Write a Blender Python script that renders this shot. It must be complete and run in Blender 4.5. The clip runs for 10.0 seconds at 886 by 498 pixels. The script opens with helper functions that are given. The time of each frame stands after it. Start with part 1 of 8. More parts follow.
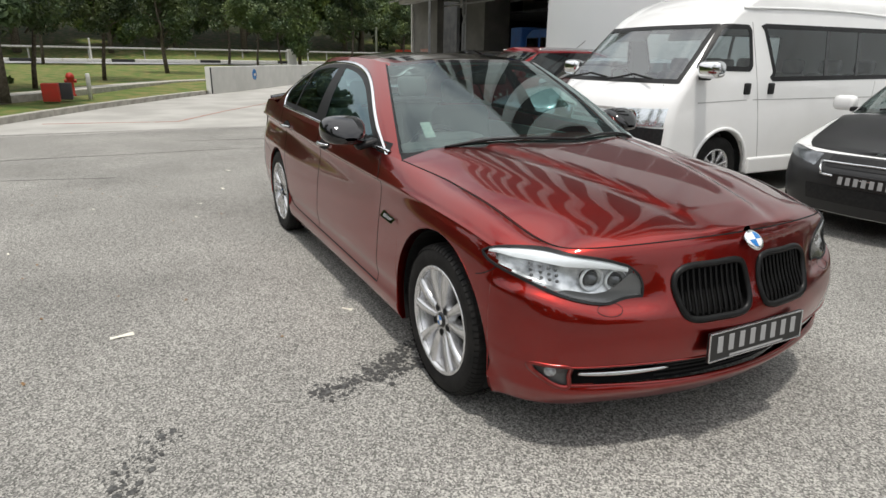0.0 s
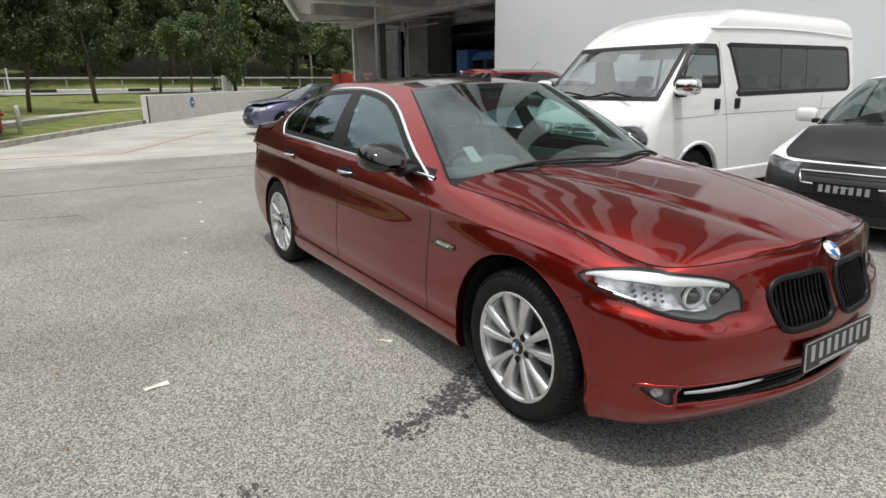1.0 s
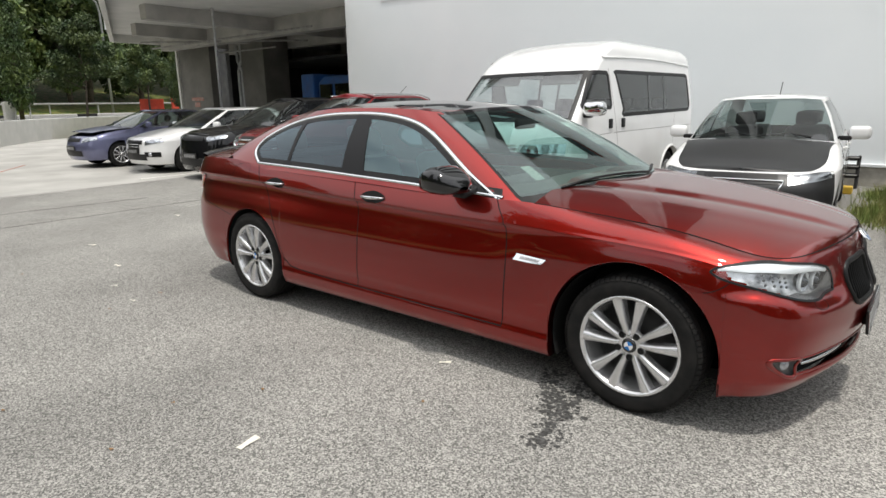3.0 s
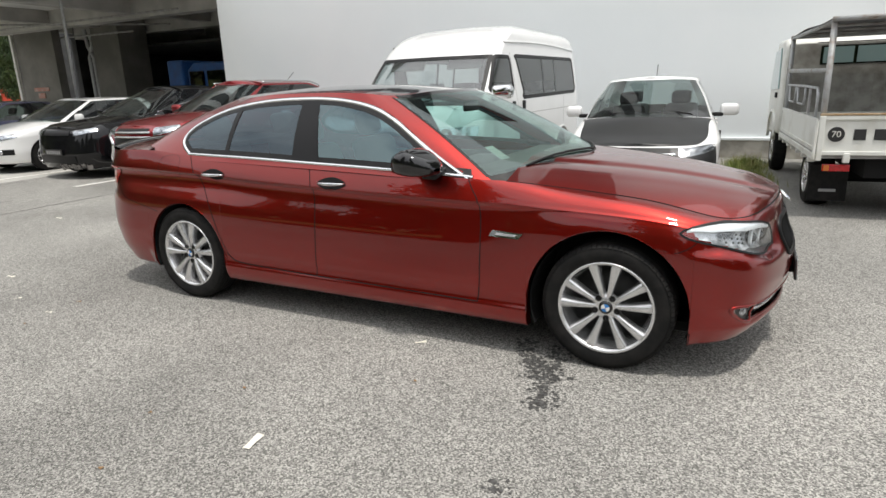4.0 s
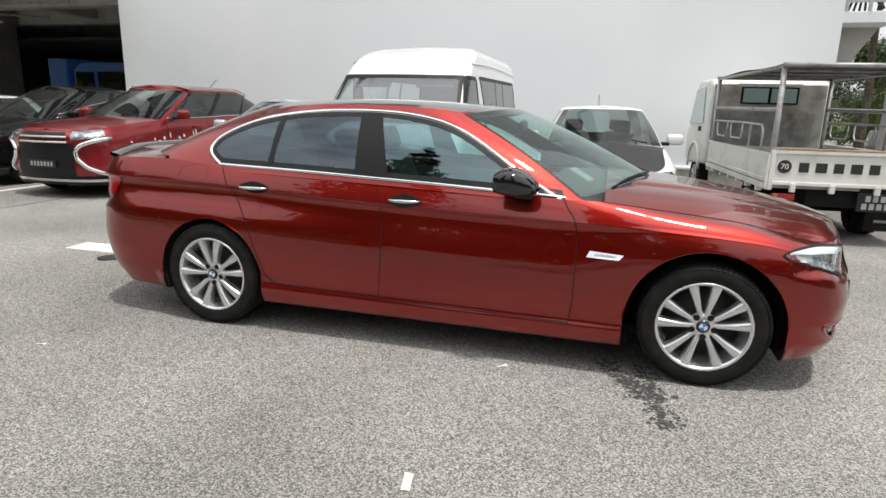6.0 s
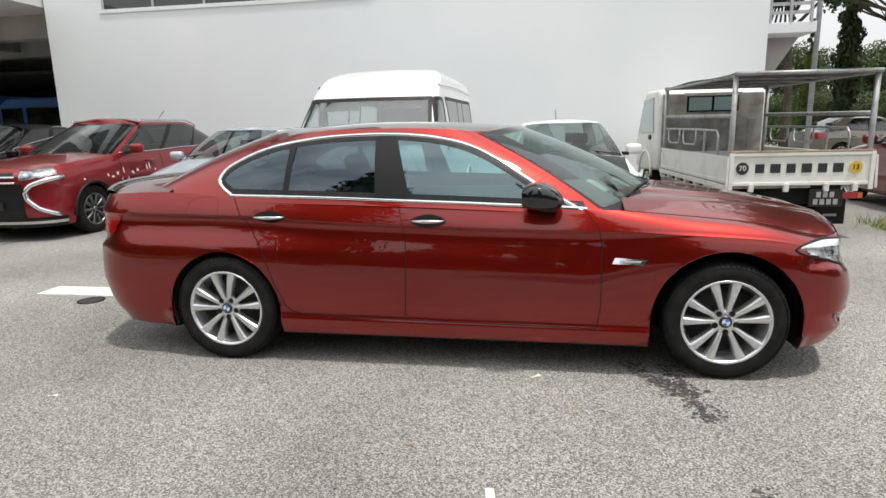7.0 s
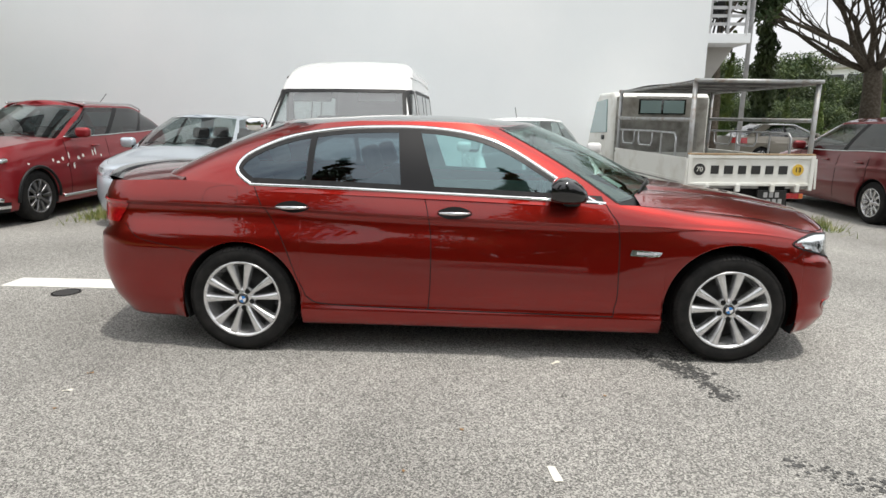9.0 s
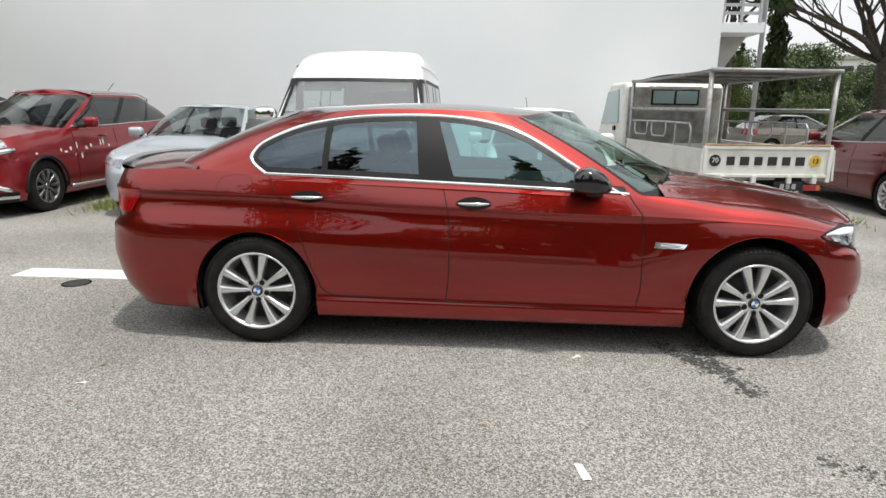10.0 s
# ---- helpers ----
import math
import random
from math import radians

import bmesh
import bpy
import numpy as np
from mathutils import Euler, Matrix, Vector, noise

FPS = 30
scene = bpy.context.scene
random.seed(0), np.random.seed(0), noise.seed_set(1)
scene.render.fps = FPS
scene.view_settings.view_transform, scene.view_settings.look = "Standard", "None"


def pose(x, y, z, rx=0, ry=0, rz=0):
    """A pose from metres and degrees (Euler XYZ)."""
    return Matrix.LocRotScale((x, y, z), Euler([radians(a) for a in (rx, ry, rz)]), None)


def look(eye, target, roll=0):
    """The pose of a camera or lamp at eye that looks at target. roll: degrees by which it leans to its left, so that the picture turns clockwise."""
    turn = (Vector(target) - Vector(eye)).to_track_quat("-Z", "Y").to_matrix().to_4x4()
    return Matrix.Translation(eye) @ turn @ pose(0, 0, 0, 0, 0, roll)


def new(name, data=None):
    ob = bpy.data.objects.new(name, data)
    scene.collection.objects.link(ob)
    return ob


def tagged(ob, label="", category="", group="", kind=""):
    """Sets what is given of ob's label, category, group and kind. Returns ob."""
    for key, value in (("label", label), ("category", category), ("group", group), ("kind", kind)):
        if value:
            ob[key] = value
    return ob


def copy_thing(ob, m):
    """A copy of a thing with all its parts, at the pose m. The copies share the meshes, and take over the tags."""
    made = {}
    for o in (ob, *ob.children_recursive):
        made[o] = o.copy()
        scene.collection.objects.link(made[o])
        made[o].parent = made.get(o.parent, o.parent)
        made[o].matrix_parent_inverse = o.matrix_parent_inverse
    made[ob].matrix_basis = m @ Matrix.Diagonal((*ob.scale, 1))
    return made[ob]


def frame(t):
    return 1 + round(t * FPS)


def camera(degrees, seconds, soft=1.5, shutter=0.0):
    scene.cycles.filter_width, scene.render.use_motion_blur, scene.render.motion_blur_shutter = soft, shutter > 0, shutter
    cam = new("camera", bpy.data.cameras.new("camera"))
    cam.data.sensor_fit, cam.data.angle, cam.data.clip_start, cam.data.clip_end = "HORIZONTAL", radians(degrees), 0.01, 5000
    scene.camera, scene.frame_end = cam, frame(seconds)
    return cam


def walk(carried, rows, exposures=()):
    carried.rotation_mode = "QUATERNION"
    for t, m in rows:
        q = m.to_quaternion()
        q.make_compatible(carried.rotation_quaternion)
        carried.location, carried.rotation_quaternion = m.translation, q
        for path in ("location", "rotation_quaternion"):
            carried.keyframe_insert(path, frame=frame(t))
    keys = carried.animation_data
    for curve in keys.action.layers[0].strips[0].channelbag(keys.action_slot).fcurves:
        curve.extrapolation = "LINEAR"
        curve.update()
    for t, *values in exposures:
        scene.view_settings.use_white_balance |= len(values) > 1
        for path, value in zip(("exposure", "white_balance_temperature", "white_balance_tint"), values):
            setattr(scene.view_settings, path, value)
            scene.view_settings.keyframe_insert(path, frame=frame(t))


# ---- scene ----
cam = camera(72.7, 10.0)
PATH = [
    (0, (3.624, -2.003, 1.413), (1.932, -1.121, 0.815), 0.8),
    (0.5, (3.507, -2.24, 1.417), (1.839, -1.281, 0.872), 0.7),
    (1, (3.288, -2.459, 1.424), (1.679, -1.396, 0.891), -0.5),
    (1.5, (3.135, -2.755, 1.421), (1.602, -1.583, 0.897), 0.4),
    (2, (2.95, -3.051, 1.438), (1.505, -1.773, 0.91), 0.2),
    (2.5, (2.694, -3.247, 1.432), (1.295, -1.918, 0.907), -1.5),
    (3, (2.477, -3.458, 1.441), (1.245, -1.953, 0.973), -1.0),
    (3.2, (2.404, -3.562, 1.446), (1.29, -1.978, 0.948), -2.2),
    (4.3, (1.929, -3.857, 1.435), (1.066, -2.124, 0.932), -1.2),
    (4.5, (1.826, -3.903, 1.436), (0.974, -2.16, 0.952), -1.1),
    (5, (1.532, -4.088, 1.437), (0.819, -2.297, 0.905), -3.6),
    (5.2, (1.418, -4.129, 1.436), (0.734, -2.329, 0.895), -1.7),
    (6.3, (0.766, -4.128, 1.426), (0.317, -2.229, 0.988), 0.1),
    (6.5, (0.651, -4.162, 1.428), (0.238, -2.259, 0.972), -1.6),
    (7, (0.475, -4.279, 1.432), (0.152, -2.347, 1.032), -1.3),
    (7.5, (0.326, -4.413, 1.432), (0.099, -2.472, 1.005), -1.2),
    (8, (0.123, -4.445, 1.424), (-0.054, -2.497, 1.008), -1.2),
    (8.5, (-0.03, -4.438, 1.436), (-0.15, -2.483, 1.033), -1.1),
    (9, (-0.089, -4.431, 1.435), (-0.173, -2.477, 1.016), 0.6),
    (9.5, (-0.107, -4.421, 1.434), (-0.175, -2.465, 1.019), 0.5),
    (10, (-0.176, -4.358, 1.415), (-0.274, -2.411, 0.969), 0.7),
]
walk(cam, [(t, look(eye, target, roll)) for t, eye, target, roll in PATH],
     [(0.0, 0.11), (1.5, 0.14), (3.0, 0.22), (4.5, 0.26), (6.5, 0.31), (8.0, 0.36), (10.0, 0.38)])

# ---- daylight: a bright hazy sky with broken cloud, brightest overhead, and a high soft sun ----
SUN_EL, SUN_AZ = radians(75), radians(125)
world = bpy.data.worlds.new("sky")
scene.world = world
world.use_nodes = True
wt = world.node_tree
wt.nodes.clear()
sky = wt.nodes.new("ShaderNodeTexSky")
sky.sky_type, sky.sun_disc = "NISHITA", False
sky.sun_elevation, sky.sun_rotation = SUN_EL, SUN_AZ
sky.air_density, sky.dust_density = 1.0, 1.5
coords = wt.nodes.new("ShaderNodeTexCoord")
stretch = wt.nodes.new("ShaderNodeMapping")
stretch.inputs["Scale"].default_value = (1, 1, 2.2)
cloud = wt.nodes.new("ShaderNodeTexNoise")
cloud.inputs["Scale"].default_value, cloud.inputs["Detail"].default_value = 2.6, 7
cover = wt.nodes.new("ShaderNodeValToRGB")
cover.color_ramp.elements[0].position, cover.color_ramp.elements[1].position = 0.2, 0.48
height = wt.nodes.new("ShaderNodeSeparateXYZ")
rise = wt.nodes.new("ShaderNodeMapRange")
rise.inputs["To Min"].default_value, rise.inputs["To Max"].default_value = 0.42, 0.94
white = wt.nodes.new("ShaderNodeVectorMath")
white.operation = "SCALE"
white.inputs[0].default_value = (15.0, 15.2, 15.5)
veil = wt.nodes.new("ShaderNodeMix")
veil.data_type = "RGBA"
back = wt.nodes.new("ShaderNodeBackground")
back.inputs["Strength"].default_value = 0.1
world_out = wt.nodes.new("ShaderNodeOutputWorld")
wt.links.new(coords.outputs["Generated"], stretch.inputs[0])
wt.links.new(stretch.outputs[0], cloud.inputs["Vector"])
wt.links.new(cloud.outputs["Fac"], cover.inputs[0])
wt.links.new(cover.outputs[0], veil.inputs[0])
wt.links.new(sky.outputs[0], veil.inputs[6])
wt.links.new(coords.outputs["Generated"], height.inputs[0])
wt.links.new(height.outputs["Z"], rise.inputs[0])
wt.links.new(rise.outputs[0], white.inputs["Scale"])
wt.links.new(white.outputs[0], veil.inputs[7])
wt.links.new(veil.outputs[2], back.inputs[0])
wt.links.new(back.outputs[0], world_out.inputs[0])

sun_data = bpy.data.lights.new("sun", "SUN")
sun_data.energy, sun_data.angle, sun_data.color = 2.3, radians(4), (1.0, 0.95, 0.88)
sun = new("sun", sun_data)
to_sun = Vector((math.sin(SUN_AZ) * math.cos(SUN_EL), math.cos(SUN_AZ) * math.cos(SUN_EL), math.sin(SUN_EL)))
sun.matrix_world = look(to_sun * 50, (0, 0, 0))


# ---- materials ----
def mat(name, base, rough=0.5, metal=0.0, second=None, scale=8.0, mix=(0.4, 0.65), detail=6, bump=0.0, bump_scale=60.0,
        coat=0.0, coat_rough=0.03, rough_var=0.0, flake=None, emit=0.0, per_object=0.0, coat_ior=1.5):
    m = bpy.data.materials.new(name)
    m.use_nodes = True
    nt, b = m.node_tree, m.node_tree.nodes["Principled BSDF"]
    b.inputs["Base Color"].default_value = (*base, 1)
    b.inputs["Roughness"].default_value, b.inputs["Metallic"].default_value = rough, metal
    b.inputs["Coat Weight"].default_value, b.inputs["Coat Roughness"].default_value, b.inputs["Coat IOR"].default_value = coat, coat_rough, coat_ior
    tc = nt.nodes.new("ShaderNodeTexCoord")
    colour = None
    if second:
        n = nt.nodes.new("ShaderNodeTexNoise")
        n.inputs["Scale"].default_value, n.inputs["Detail"].default_value = scale, detail
        r = nt.nodes.new("ShaderNodeValToRGB")
        r.color_ramp.elements[0].position, r.color_ramp.elements[1].position = mix
        r.color_ramp.elements[0].color, r.color_ramp.elements[1].color = (*base, 1), (*second, 1)
        nt.links.new(tc.outputs["Object"], n.inputs["Vector"])
        nt.links.new(n.outputs["Fac"], r.inputs[0])
        colour = r.outputs[0]
        if rough_var:
            v = nt.nodes.new("ShaderNodeMapRange")
            v.inputs["To Min"].default_value, v.inputs["To Max"].default_value = rough - rough_var, rough + rough_var
            nt.links.new(n.outputs["Fac"], v.inputs[0])
            nt.links.new(v.outputs[0], b.inputs["Roughness"])
    if per_object and colour:
        info, hsv, mr = nt.nodes.new("ShaderNodeObjectInfo"), nt.nodes.new("ShaderNodeHueSaturation"), nt.nodes.new("ShaderNodeMapRange")
        mr.inputs["To Min"].default_value, mr.inputs["To Max"].default_value = 1 - per_object, 1 + per_object
        nt.links.new(info.outputs["Random"], mr.inputs[0])
        nt.links.new(mr.outputs[0], hsv.inputs["Value"])
        nt.links.new(colour, hsv.inputs["Color"])
        colour = hsv.outputs[0]
    if colour:
        nt.links.new(colour, b.inputs["Base Color"])
    if bump:
        n2, bp = nt.nodes.new("ShaderNodeTexNoise"), nt.nodes.new("ShaderNodeBump")
        n2.inputs["Scale"].default_value, n2.inputs["Detail"].default_value = bump_scale, 5
        bp.inputs["Strength"].default_value, bp.inputs["Distance"].default_value = bump, 0.01
        nt.links.new(tc.outputs["Object"], n2.inputs["Vector"])
        nt.links.new(n2.outputs["Fac"], bp.inputs["Height"])
        nt.links.new(bp.outputs[0], b.inputs["Normal"])
    if emit:
        b.inputs["Emission Color"].default_value, b.inputs["Emission Strength"].default_value = (*base, 1), emit
    return m


def glass(name, tint, facing=0.09, gloss=0.0, sheen=(1, 1, 1)):
    """Thin window glass: what lies behind shows through the tint, with a mirror gloss on top."""
    m = bpy.data.materials.new(name)
    m.use_nodes = True
    nt = m.node_tree
    nt.nodes.clear()
    out, mx = nt.nodes.new("ShaderNodeOutputMaterial"), nt.nodes.new("ShaderNodeMixShader")
    tr, gl, lw = nt.nodes.new("ShaderNodeBsdfTransparent"), nt.nodes.new("ShaderNodeBsdfGlossy"), nt.nodes.new("ShaderNodeLayerWeight")
    power, fr = nt.nodes.new("ShaderNodeMath"), nt.nodes.new("ShaderNodeMapRange")
    tr.inputs[0].default_value = (*tint, 1)
    gl.inputs["Roughness"].default_value, gl.inputs["Color"].default_value = gloss, (*sheen, 1)
    power.operation, power.inputs[1].default_value = "POWER", 4.5
    lw.inputs["Blend"].default_value, fr.inputs["To Min"].default_value = 0.5, facing
    nt.links.new(lw.outputs["Facing"], power.inputs[0])
    nt.links.new(power.outputs[0], fr.inputs[0])
    nt.links.new(fr.outputs[0], mx.inputs[0])
    nt.links.new(tr.outputs[0], mx.inputs[1])
    nt.links.new(gl.outputs[0], mx.inputs[2])
    nt.links.new(mx.outputs[0], out.inputs[0])
    return m


def asphalt_material():
    """Worn asphalt: pale stone chips in grey binder, broad tyre-darkened and dusty patches."""
    m = mat("asphalt", (0.2, 0.2, 0.2), 0.85)
    nt, b = m.node_tree, m.node_tree.nodes["Principled BSDF"]
    tc = nt.nodes.new("ShaderNodeTexCoord")
    vor = nt.nodes.new("ShaderNodeTexVoronoi")
    vor.inputs["Scale"].default_value = 160
    chips = nt.nodes.new("ShaderNodeValToRGB")
    el = chips.color_ramp.elements
    el[0].position, el[0].color = 0.0, (0.075, 0.073, 0.066, 1)
    el[1].position, el[1].color = 1.0, (0.49, 0.475, 0.437, 1)
    mid = el.new(0.45)
    mid.color = (0.213, 0.208, 0.193, 1)
    sep = nt.nodes.new("ShaderNodeSeparateColor")
    big, fine = nt.nodes.new("ShaderNodeTexNoise"), nt.nodes.new("ShaderNodeTexNoise")
    big.inputs["Scale"].default_value, big.inputs["Detail"].default_value = 0.55, 6
    fine.inputs["Scale"].default_value, fine.inputs["Detail"].default_value = 300, 3
    tone = nt.nodes.new("ShaderNodeMapRange")
    tone.inputs["From Min"].default_value, tone.inputs["From Max"].default_value = 0.3, 0.7
    tone.inputs["To Min"].default_value, tone.inputs["To Max"].default_value = 0.74, 1.19
    mul = nt.nodes.new("ShaderNodeVectorMath")
    mul.operation = "SCALE"
    bp = nt.nodes.new("ShaderNodeBump")
    bp.inputs["Strength"].default_value, bp.inputs["Distance"].default_value = 0.6, 0.006
    L = nt.links.new
    for n in (vor, big, fine):
        L(tc.outputs["Object"], n.inputs["Vector"])
    L(vor.outputs["Color"], sep.inputs[0])
    L(sep.outputs[0], chips.inputs[0])
    L(big.outputs["Fac"], tone.inputs[0])
    L(chips.outputs[0], mul.inputs[0])
    L(tone.outputs[0], mul.inputs["Scale"])
    L(mul.outputs[0], b.inputs["Base Color"])
    L(vor.outputs["Distance"], bp.inputs["Height"])
    L(bp.outputs[0], b.inputs["Normal"])
    return m


M = {}
M["asphalt"] = asphalt_material()
M["concrete_road"] = mat("concrete_road", (0.35, 0.34, 0.315), 0.85, second=(0.45, 0.44, 0.41), scale=0.8, bump=0.3, bump_scale=90)
M["road_far"] = mat("road_far", (0.25, 0.25, 0.26), 0.85, second=(0.32, 0.32, 0.32), scale=0.5)
M["kerb"] = mat("kerb", (0.36, 0.34, 0.3), 0.9, second=(0.5, 0.48, 0.43), scale=6, bump=0.4, bump_scale=40)
M["wall_paint"] = mat("wall_paint", (0.79, 0.825, 0.835), 0.75, second=(0.84, 0.865, 0.87), scale=0.35, bump=0.1, bump_scale=25)
M["concrete"] = mat("concrete", (0.38, 0.37, 0.35), 0.85, second=(0.5, 0.49, 0.46), scale=1.5, bump=0.2, bump_scale=30)
M["parapet"] = mat("parapet", (0.66, 0.66, 0.63), 0.85, second=(0.76, 0.75, 0.72), scale=1.2, bump=0.15, bump_scale=20)
# near-black tone; on the bay's inner walls and ceiling it stands for shade
M["near_black"] = mat("near_black", (0.05, 0.05, 0.055), 0.9, second=(0.08, 0.08, 0.08), scale=2)
M["grass"] = mat("grass", (0.07, 0.125, 0.014), 0.9, second=(0.2, 0.17, 0.055), scale=2.0, bump=0.6, bump_scale=60)
M["soil"] = mat("soil", (0.17, 0.14, 0.07), 0.95, second=(0.1, 0.13, 0.04), scale=1.1, bump=0.5, bump_scale=40)
M["leaf_dark"] = mat("leaf_dark", (0.028, 0.055, 0.016), 0.6, second=(0.085, 0.115, 0.03), scale=0.9, per_object=0.3)
M["leaf_light"] = mat("leaf_light", (0.07, 0.12, 0.025), 0.6, second=(0.16, 0.2, 0.05), scale=0.8, per_object=0.3)
M["leaf_mid"] = mat("leaf_mid", (0.045, 0.085, 0.018), 0.6, second=(0.12, 0.15, 0.035), scale=0.8, per_object=0.3)
M["bark"] = mat("bark", (0.07, 0.055, 0.04), 0.95, second=(0.13, 0.11, 0.085), scale=12, bump=0.6, bump_scale=50)
M["white_paint"] = mat("white_paint", (0.72, 0.71, 0.67), 0.8, second=(0.55, 0.54, 0.5), scale=14, mix=(0.45, 0.75))
M["red_line"] = mat("red_line", (0.46, 0.2, 0.16), 0.85, second=(0.45, 0.34, 0.29), scale=9)
M["steel"] = mat("steel", (0.55, 0.56, 0.57), 0.45, 0.7, second=(0.42, 0.42, 0.42), scale=12)
M["pole"] = mat("pole", (0.5, 0.51, 0.52), 0.5, 0.3, second=(0.42, 0.42, 0.42), scale=9)
M["black_plastic"] = mat("black_plastic", (0.014, 0.014, 0.015), 0.45, second=(0.022, 0.022, 0.022), scale=40)
M["black_gloss"] = mat("black_gloss", (0.008, 0.008, 0.009), 0.08, coat=0.6)
M["black_satin"] = mat("black_satin", (0.012, 0.012, 0.013), 0.4)
M["rubber"] = mat("rubber", (0.009, 0.009, 0.009), 0.7, second=(0.018, 0.017, 0.016), scale=16, bump=0.15, bump_scale=120)
M["alloy"] = mat("alloy", (0.78, 0.78, 0.79), 0.27, 0.8, second=(0.72, 0.72, 0.72), scale=20)
M["chrome"] = mat("chrome", (0.85, 0.86, 0.87), 0.08, 1.0)
M["chrome_dull"] = mat("chrome_dull", (0.7, 0.71, 0.72), 0.22, 1.0)
M["disc"] = mat("disc", (0.055, 0.054, 0.052), 0.55, 0.5, second=(0.05, 0.05, 0.05), scale=30)
M["under"] = mat("under", (0.012, 0.012, 0.012), 0.9)
M["glass_clear"] = glass("glass_clear", (0.8, 0.88, 0.85), 0.09)
M["glass_tint"] = glass("glass_tint", (0.36, 0.42, 0.42), 0.09)
M["glass_dark"] = glass("glass_dark", (0.07, 0.085, 0.09), 0.1)
M["lamp_lens"] = glass("lamp_lens", (0.95, 0.97, 0.98), 0.05)
M["red_lens"] = mat("red_lens", (0.5, 0.006, 0.01), 0.12, second=(0.32, 0.004, 0.006), scale=40, coat=0.5)
M["orange_lens"] = mat("orange_lens", (0.6, 0.14, 0.01), 0.15, coat=0.8)
M["seat"] = mat("seat", (0.24, 0.245, 0.235), 0.6, second=(0.19, 0.195, 0.19), scale=6)
M["seat_dark"] = mat("seat_dark", (0.06, 0.06, 0.065), 0.75, second=(0.09, 0.09, 0.09), scale=8)
M["plate_black"] = mat("plate_black", (0.012, 0.012, 0.012), 0.35)
M["plate_white"] = mat("plate_white", (0.34, 0.34, 0.34), 0.5)


def paint(name, colour, metal=0.55, rough=0.32, dark=0.72):
    return mat(name, colour, rough, metal, second=tuple(c * dark for c in colour), scale=900, mix=(0.3, 0.7), detail=1, coat=1.0, coat_rough=0.015, coat_ior=1.43)


M["paint_red"] = paint("paint_red", (0.325, 0.0135, 0.0085), 1.0, 0.34, 0.65)
M["paint_red"].node_tree.nodes["Principled BSDF"].inputs["Coat IOR"].default_value = 1.56
M["paint_red"].node_tree.nodes["Principled BSDF"].inputs["Specular IOR Level"].default_value = 0.0
M["paint_suv"] = paint("paint_suv", (0.31, 0.014, 0.02), 0.5)
M["paint_maroon"] = paint("paint_maroon", (0.17, 0.008, 0.01), 0.6)
M["paint_black"] = mat("paint_black", (0.006, 0.006, 0.007), 0.06, second=(0.009, 0.009, 0.01), scale=3)
M["paint_blue"] = paint("paint_blue", (0.19, 0.2, 0.33), 0.6)
M["paint_silver"] = paint("paint_silver", (0.6, 0.66, 0.72), 0.5)
M["blue_bonnet"] = mat("blue_bonnet", (0.035, 0.04, 0.07), 0.35, second=(0.1, 0.11, 0.17), scale=7, coat=0.4)
M["paint_beige"] = paint("paint_beige", (0.3, 0.27, 0.22), 0.5)
M["paint_white"] = mat("paint_white", (0.86, 0.86, 0.85), 0.35, second=(0.83, 0.83, 0.82), scale=3, coat=0.9)
M["hood_wrap"] = mat("hood_wrap", (0.014, 0.0145, 0.015), 0.42, second=(0.02, 0.02, 0.021), scale=120)
M["truck_white"] = mat("truck_white", (0.74, 0.745, 0.7), 0.5, second=(0.56, 0.54, 0.47), scale=4, mix=(0.5, 0.8), coat=0.3, bump=0.1, bump_scale=40)
M["truck_grey"] = mat("truck_grey", (0.36, 0.36, 0.35), 0.6, second=(0.24, 0.23, 0.22), scale=7)
M["rust"] = mat("rust", (0.3, 0.2, 0.1), 0.85, second=(0.4, 0.32, 0.22), scale=18)
M["truck_blue"] = mat("truck_blue", (0.02, 0.1, 0.32), 0.5, second=(0.03, 0.08, 0.22), scale=3)
M["plastic_red"] = mat("plastic_red", (0.5, 0.03, 0.015), 0.5, second=(0.42, 0.04, 0.02), scale=5)
M["plastic_orange"] = mat("plastic_orange", (0.62, 0.07, 0.03), 0.5, second=(0.5, 0.06, 0.03), scale=4)
M["yellow"] = mat("yellow", (0.65, 0.42, 0.05), 0.5)
M["kerb_black"] = mat("kerb_black", (0.03, 0.03, 0.03), 0.9)
M["oil"] = mat("oil", (0.035, 0.034, 0.032), 0.6, second=(0.1, 0.1, 0.096), scale=60)
M["paper"] = mat("paper", (0.75, 0.72, 0.62), 0.8, second=(0.68, 0.65, 0.56), scale=30)
M["dry_leaf"] = mat("dry_leaf", (0.22, 0.12, 0.05), 0.8, second=(0.3, 0.2, 0.1), scale=20)
M["grass_blade"] = mat("grass_blade", (0.16, 0.22, 0.05), 0.8, second=(0.34, 0.32, 0.12), scale=5)
M["scrape"] = mat("scrape", (0.3, 0.28, 0.26), 0.8, second=(0.06, 0.06, 0.06), scale=14)
M["primer"] = mat("primer", (0.75, 0.7, 0.66), 0.7)
# bay wall and column concrete, darkened in colour to match the bay's dimness
M["concrete_bay"] = mat("concrete_bay", (0.15, 0.145, 0.13), 0.9, second=(0.22, 0.21, 0.19), scale=1.2, bump=0.2, bump_scale=30)
M["lamp_facet"] = mat("lamp_facet", (0.86, 0.87, 0.88), 0.16, 0.9, bump=0.3, bump_scale=28)
M["grille_black"] = mat("grille_black", (0.005, 0.005, 0.005), 0.4, second=(0.008, 0.008, 0.008), scale=50)
M["grille_black"].node_tree.nodes["Principled BSDF"].inputs["Specular IOR Level"].default_value = 0.25
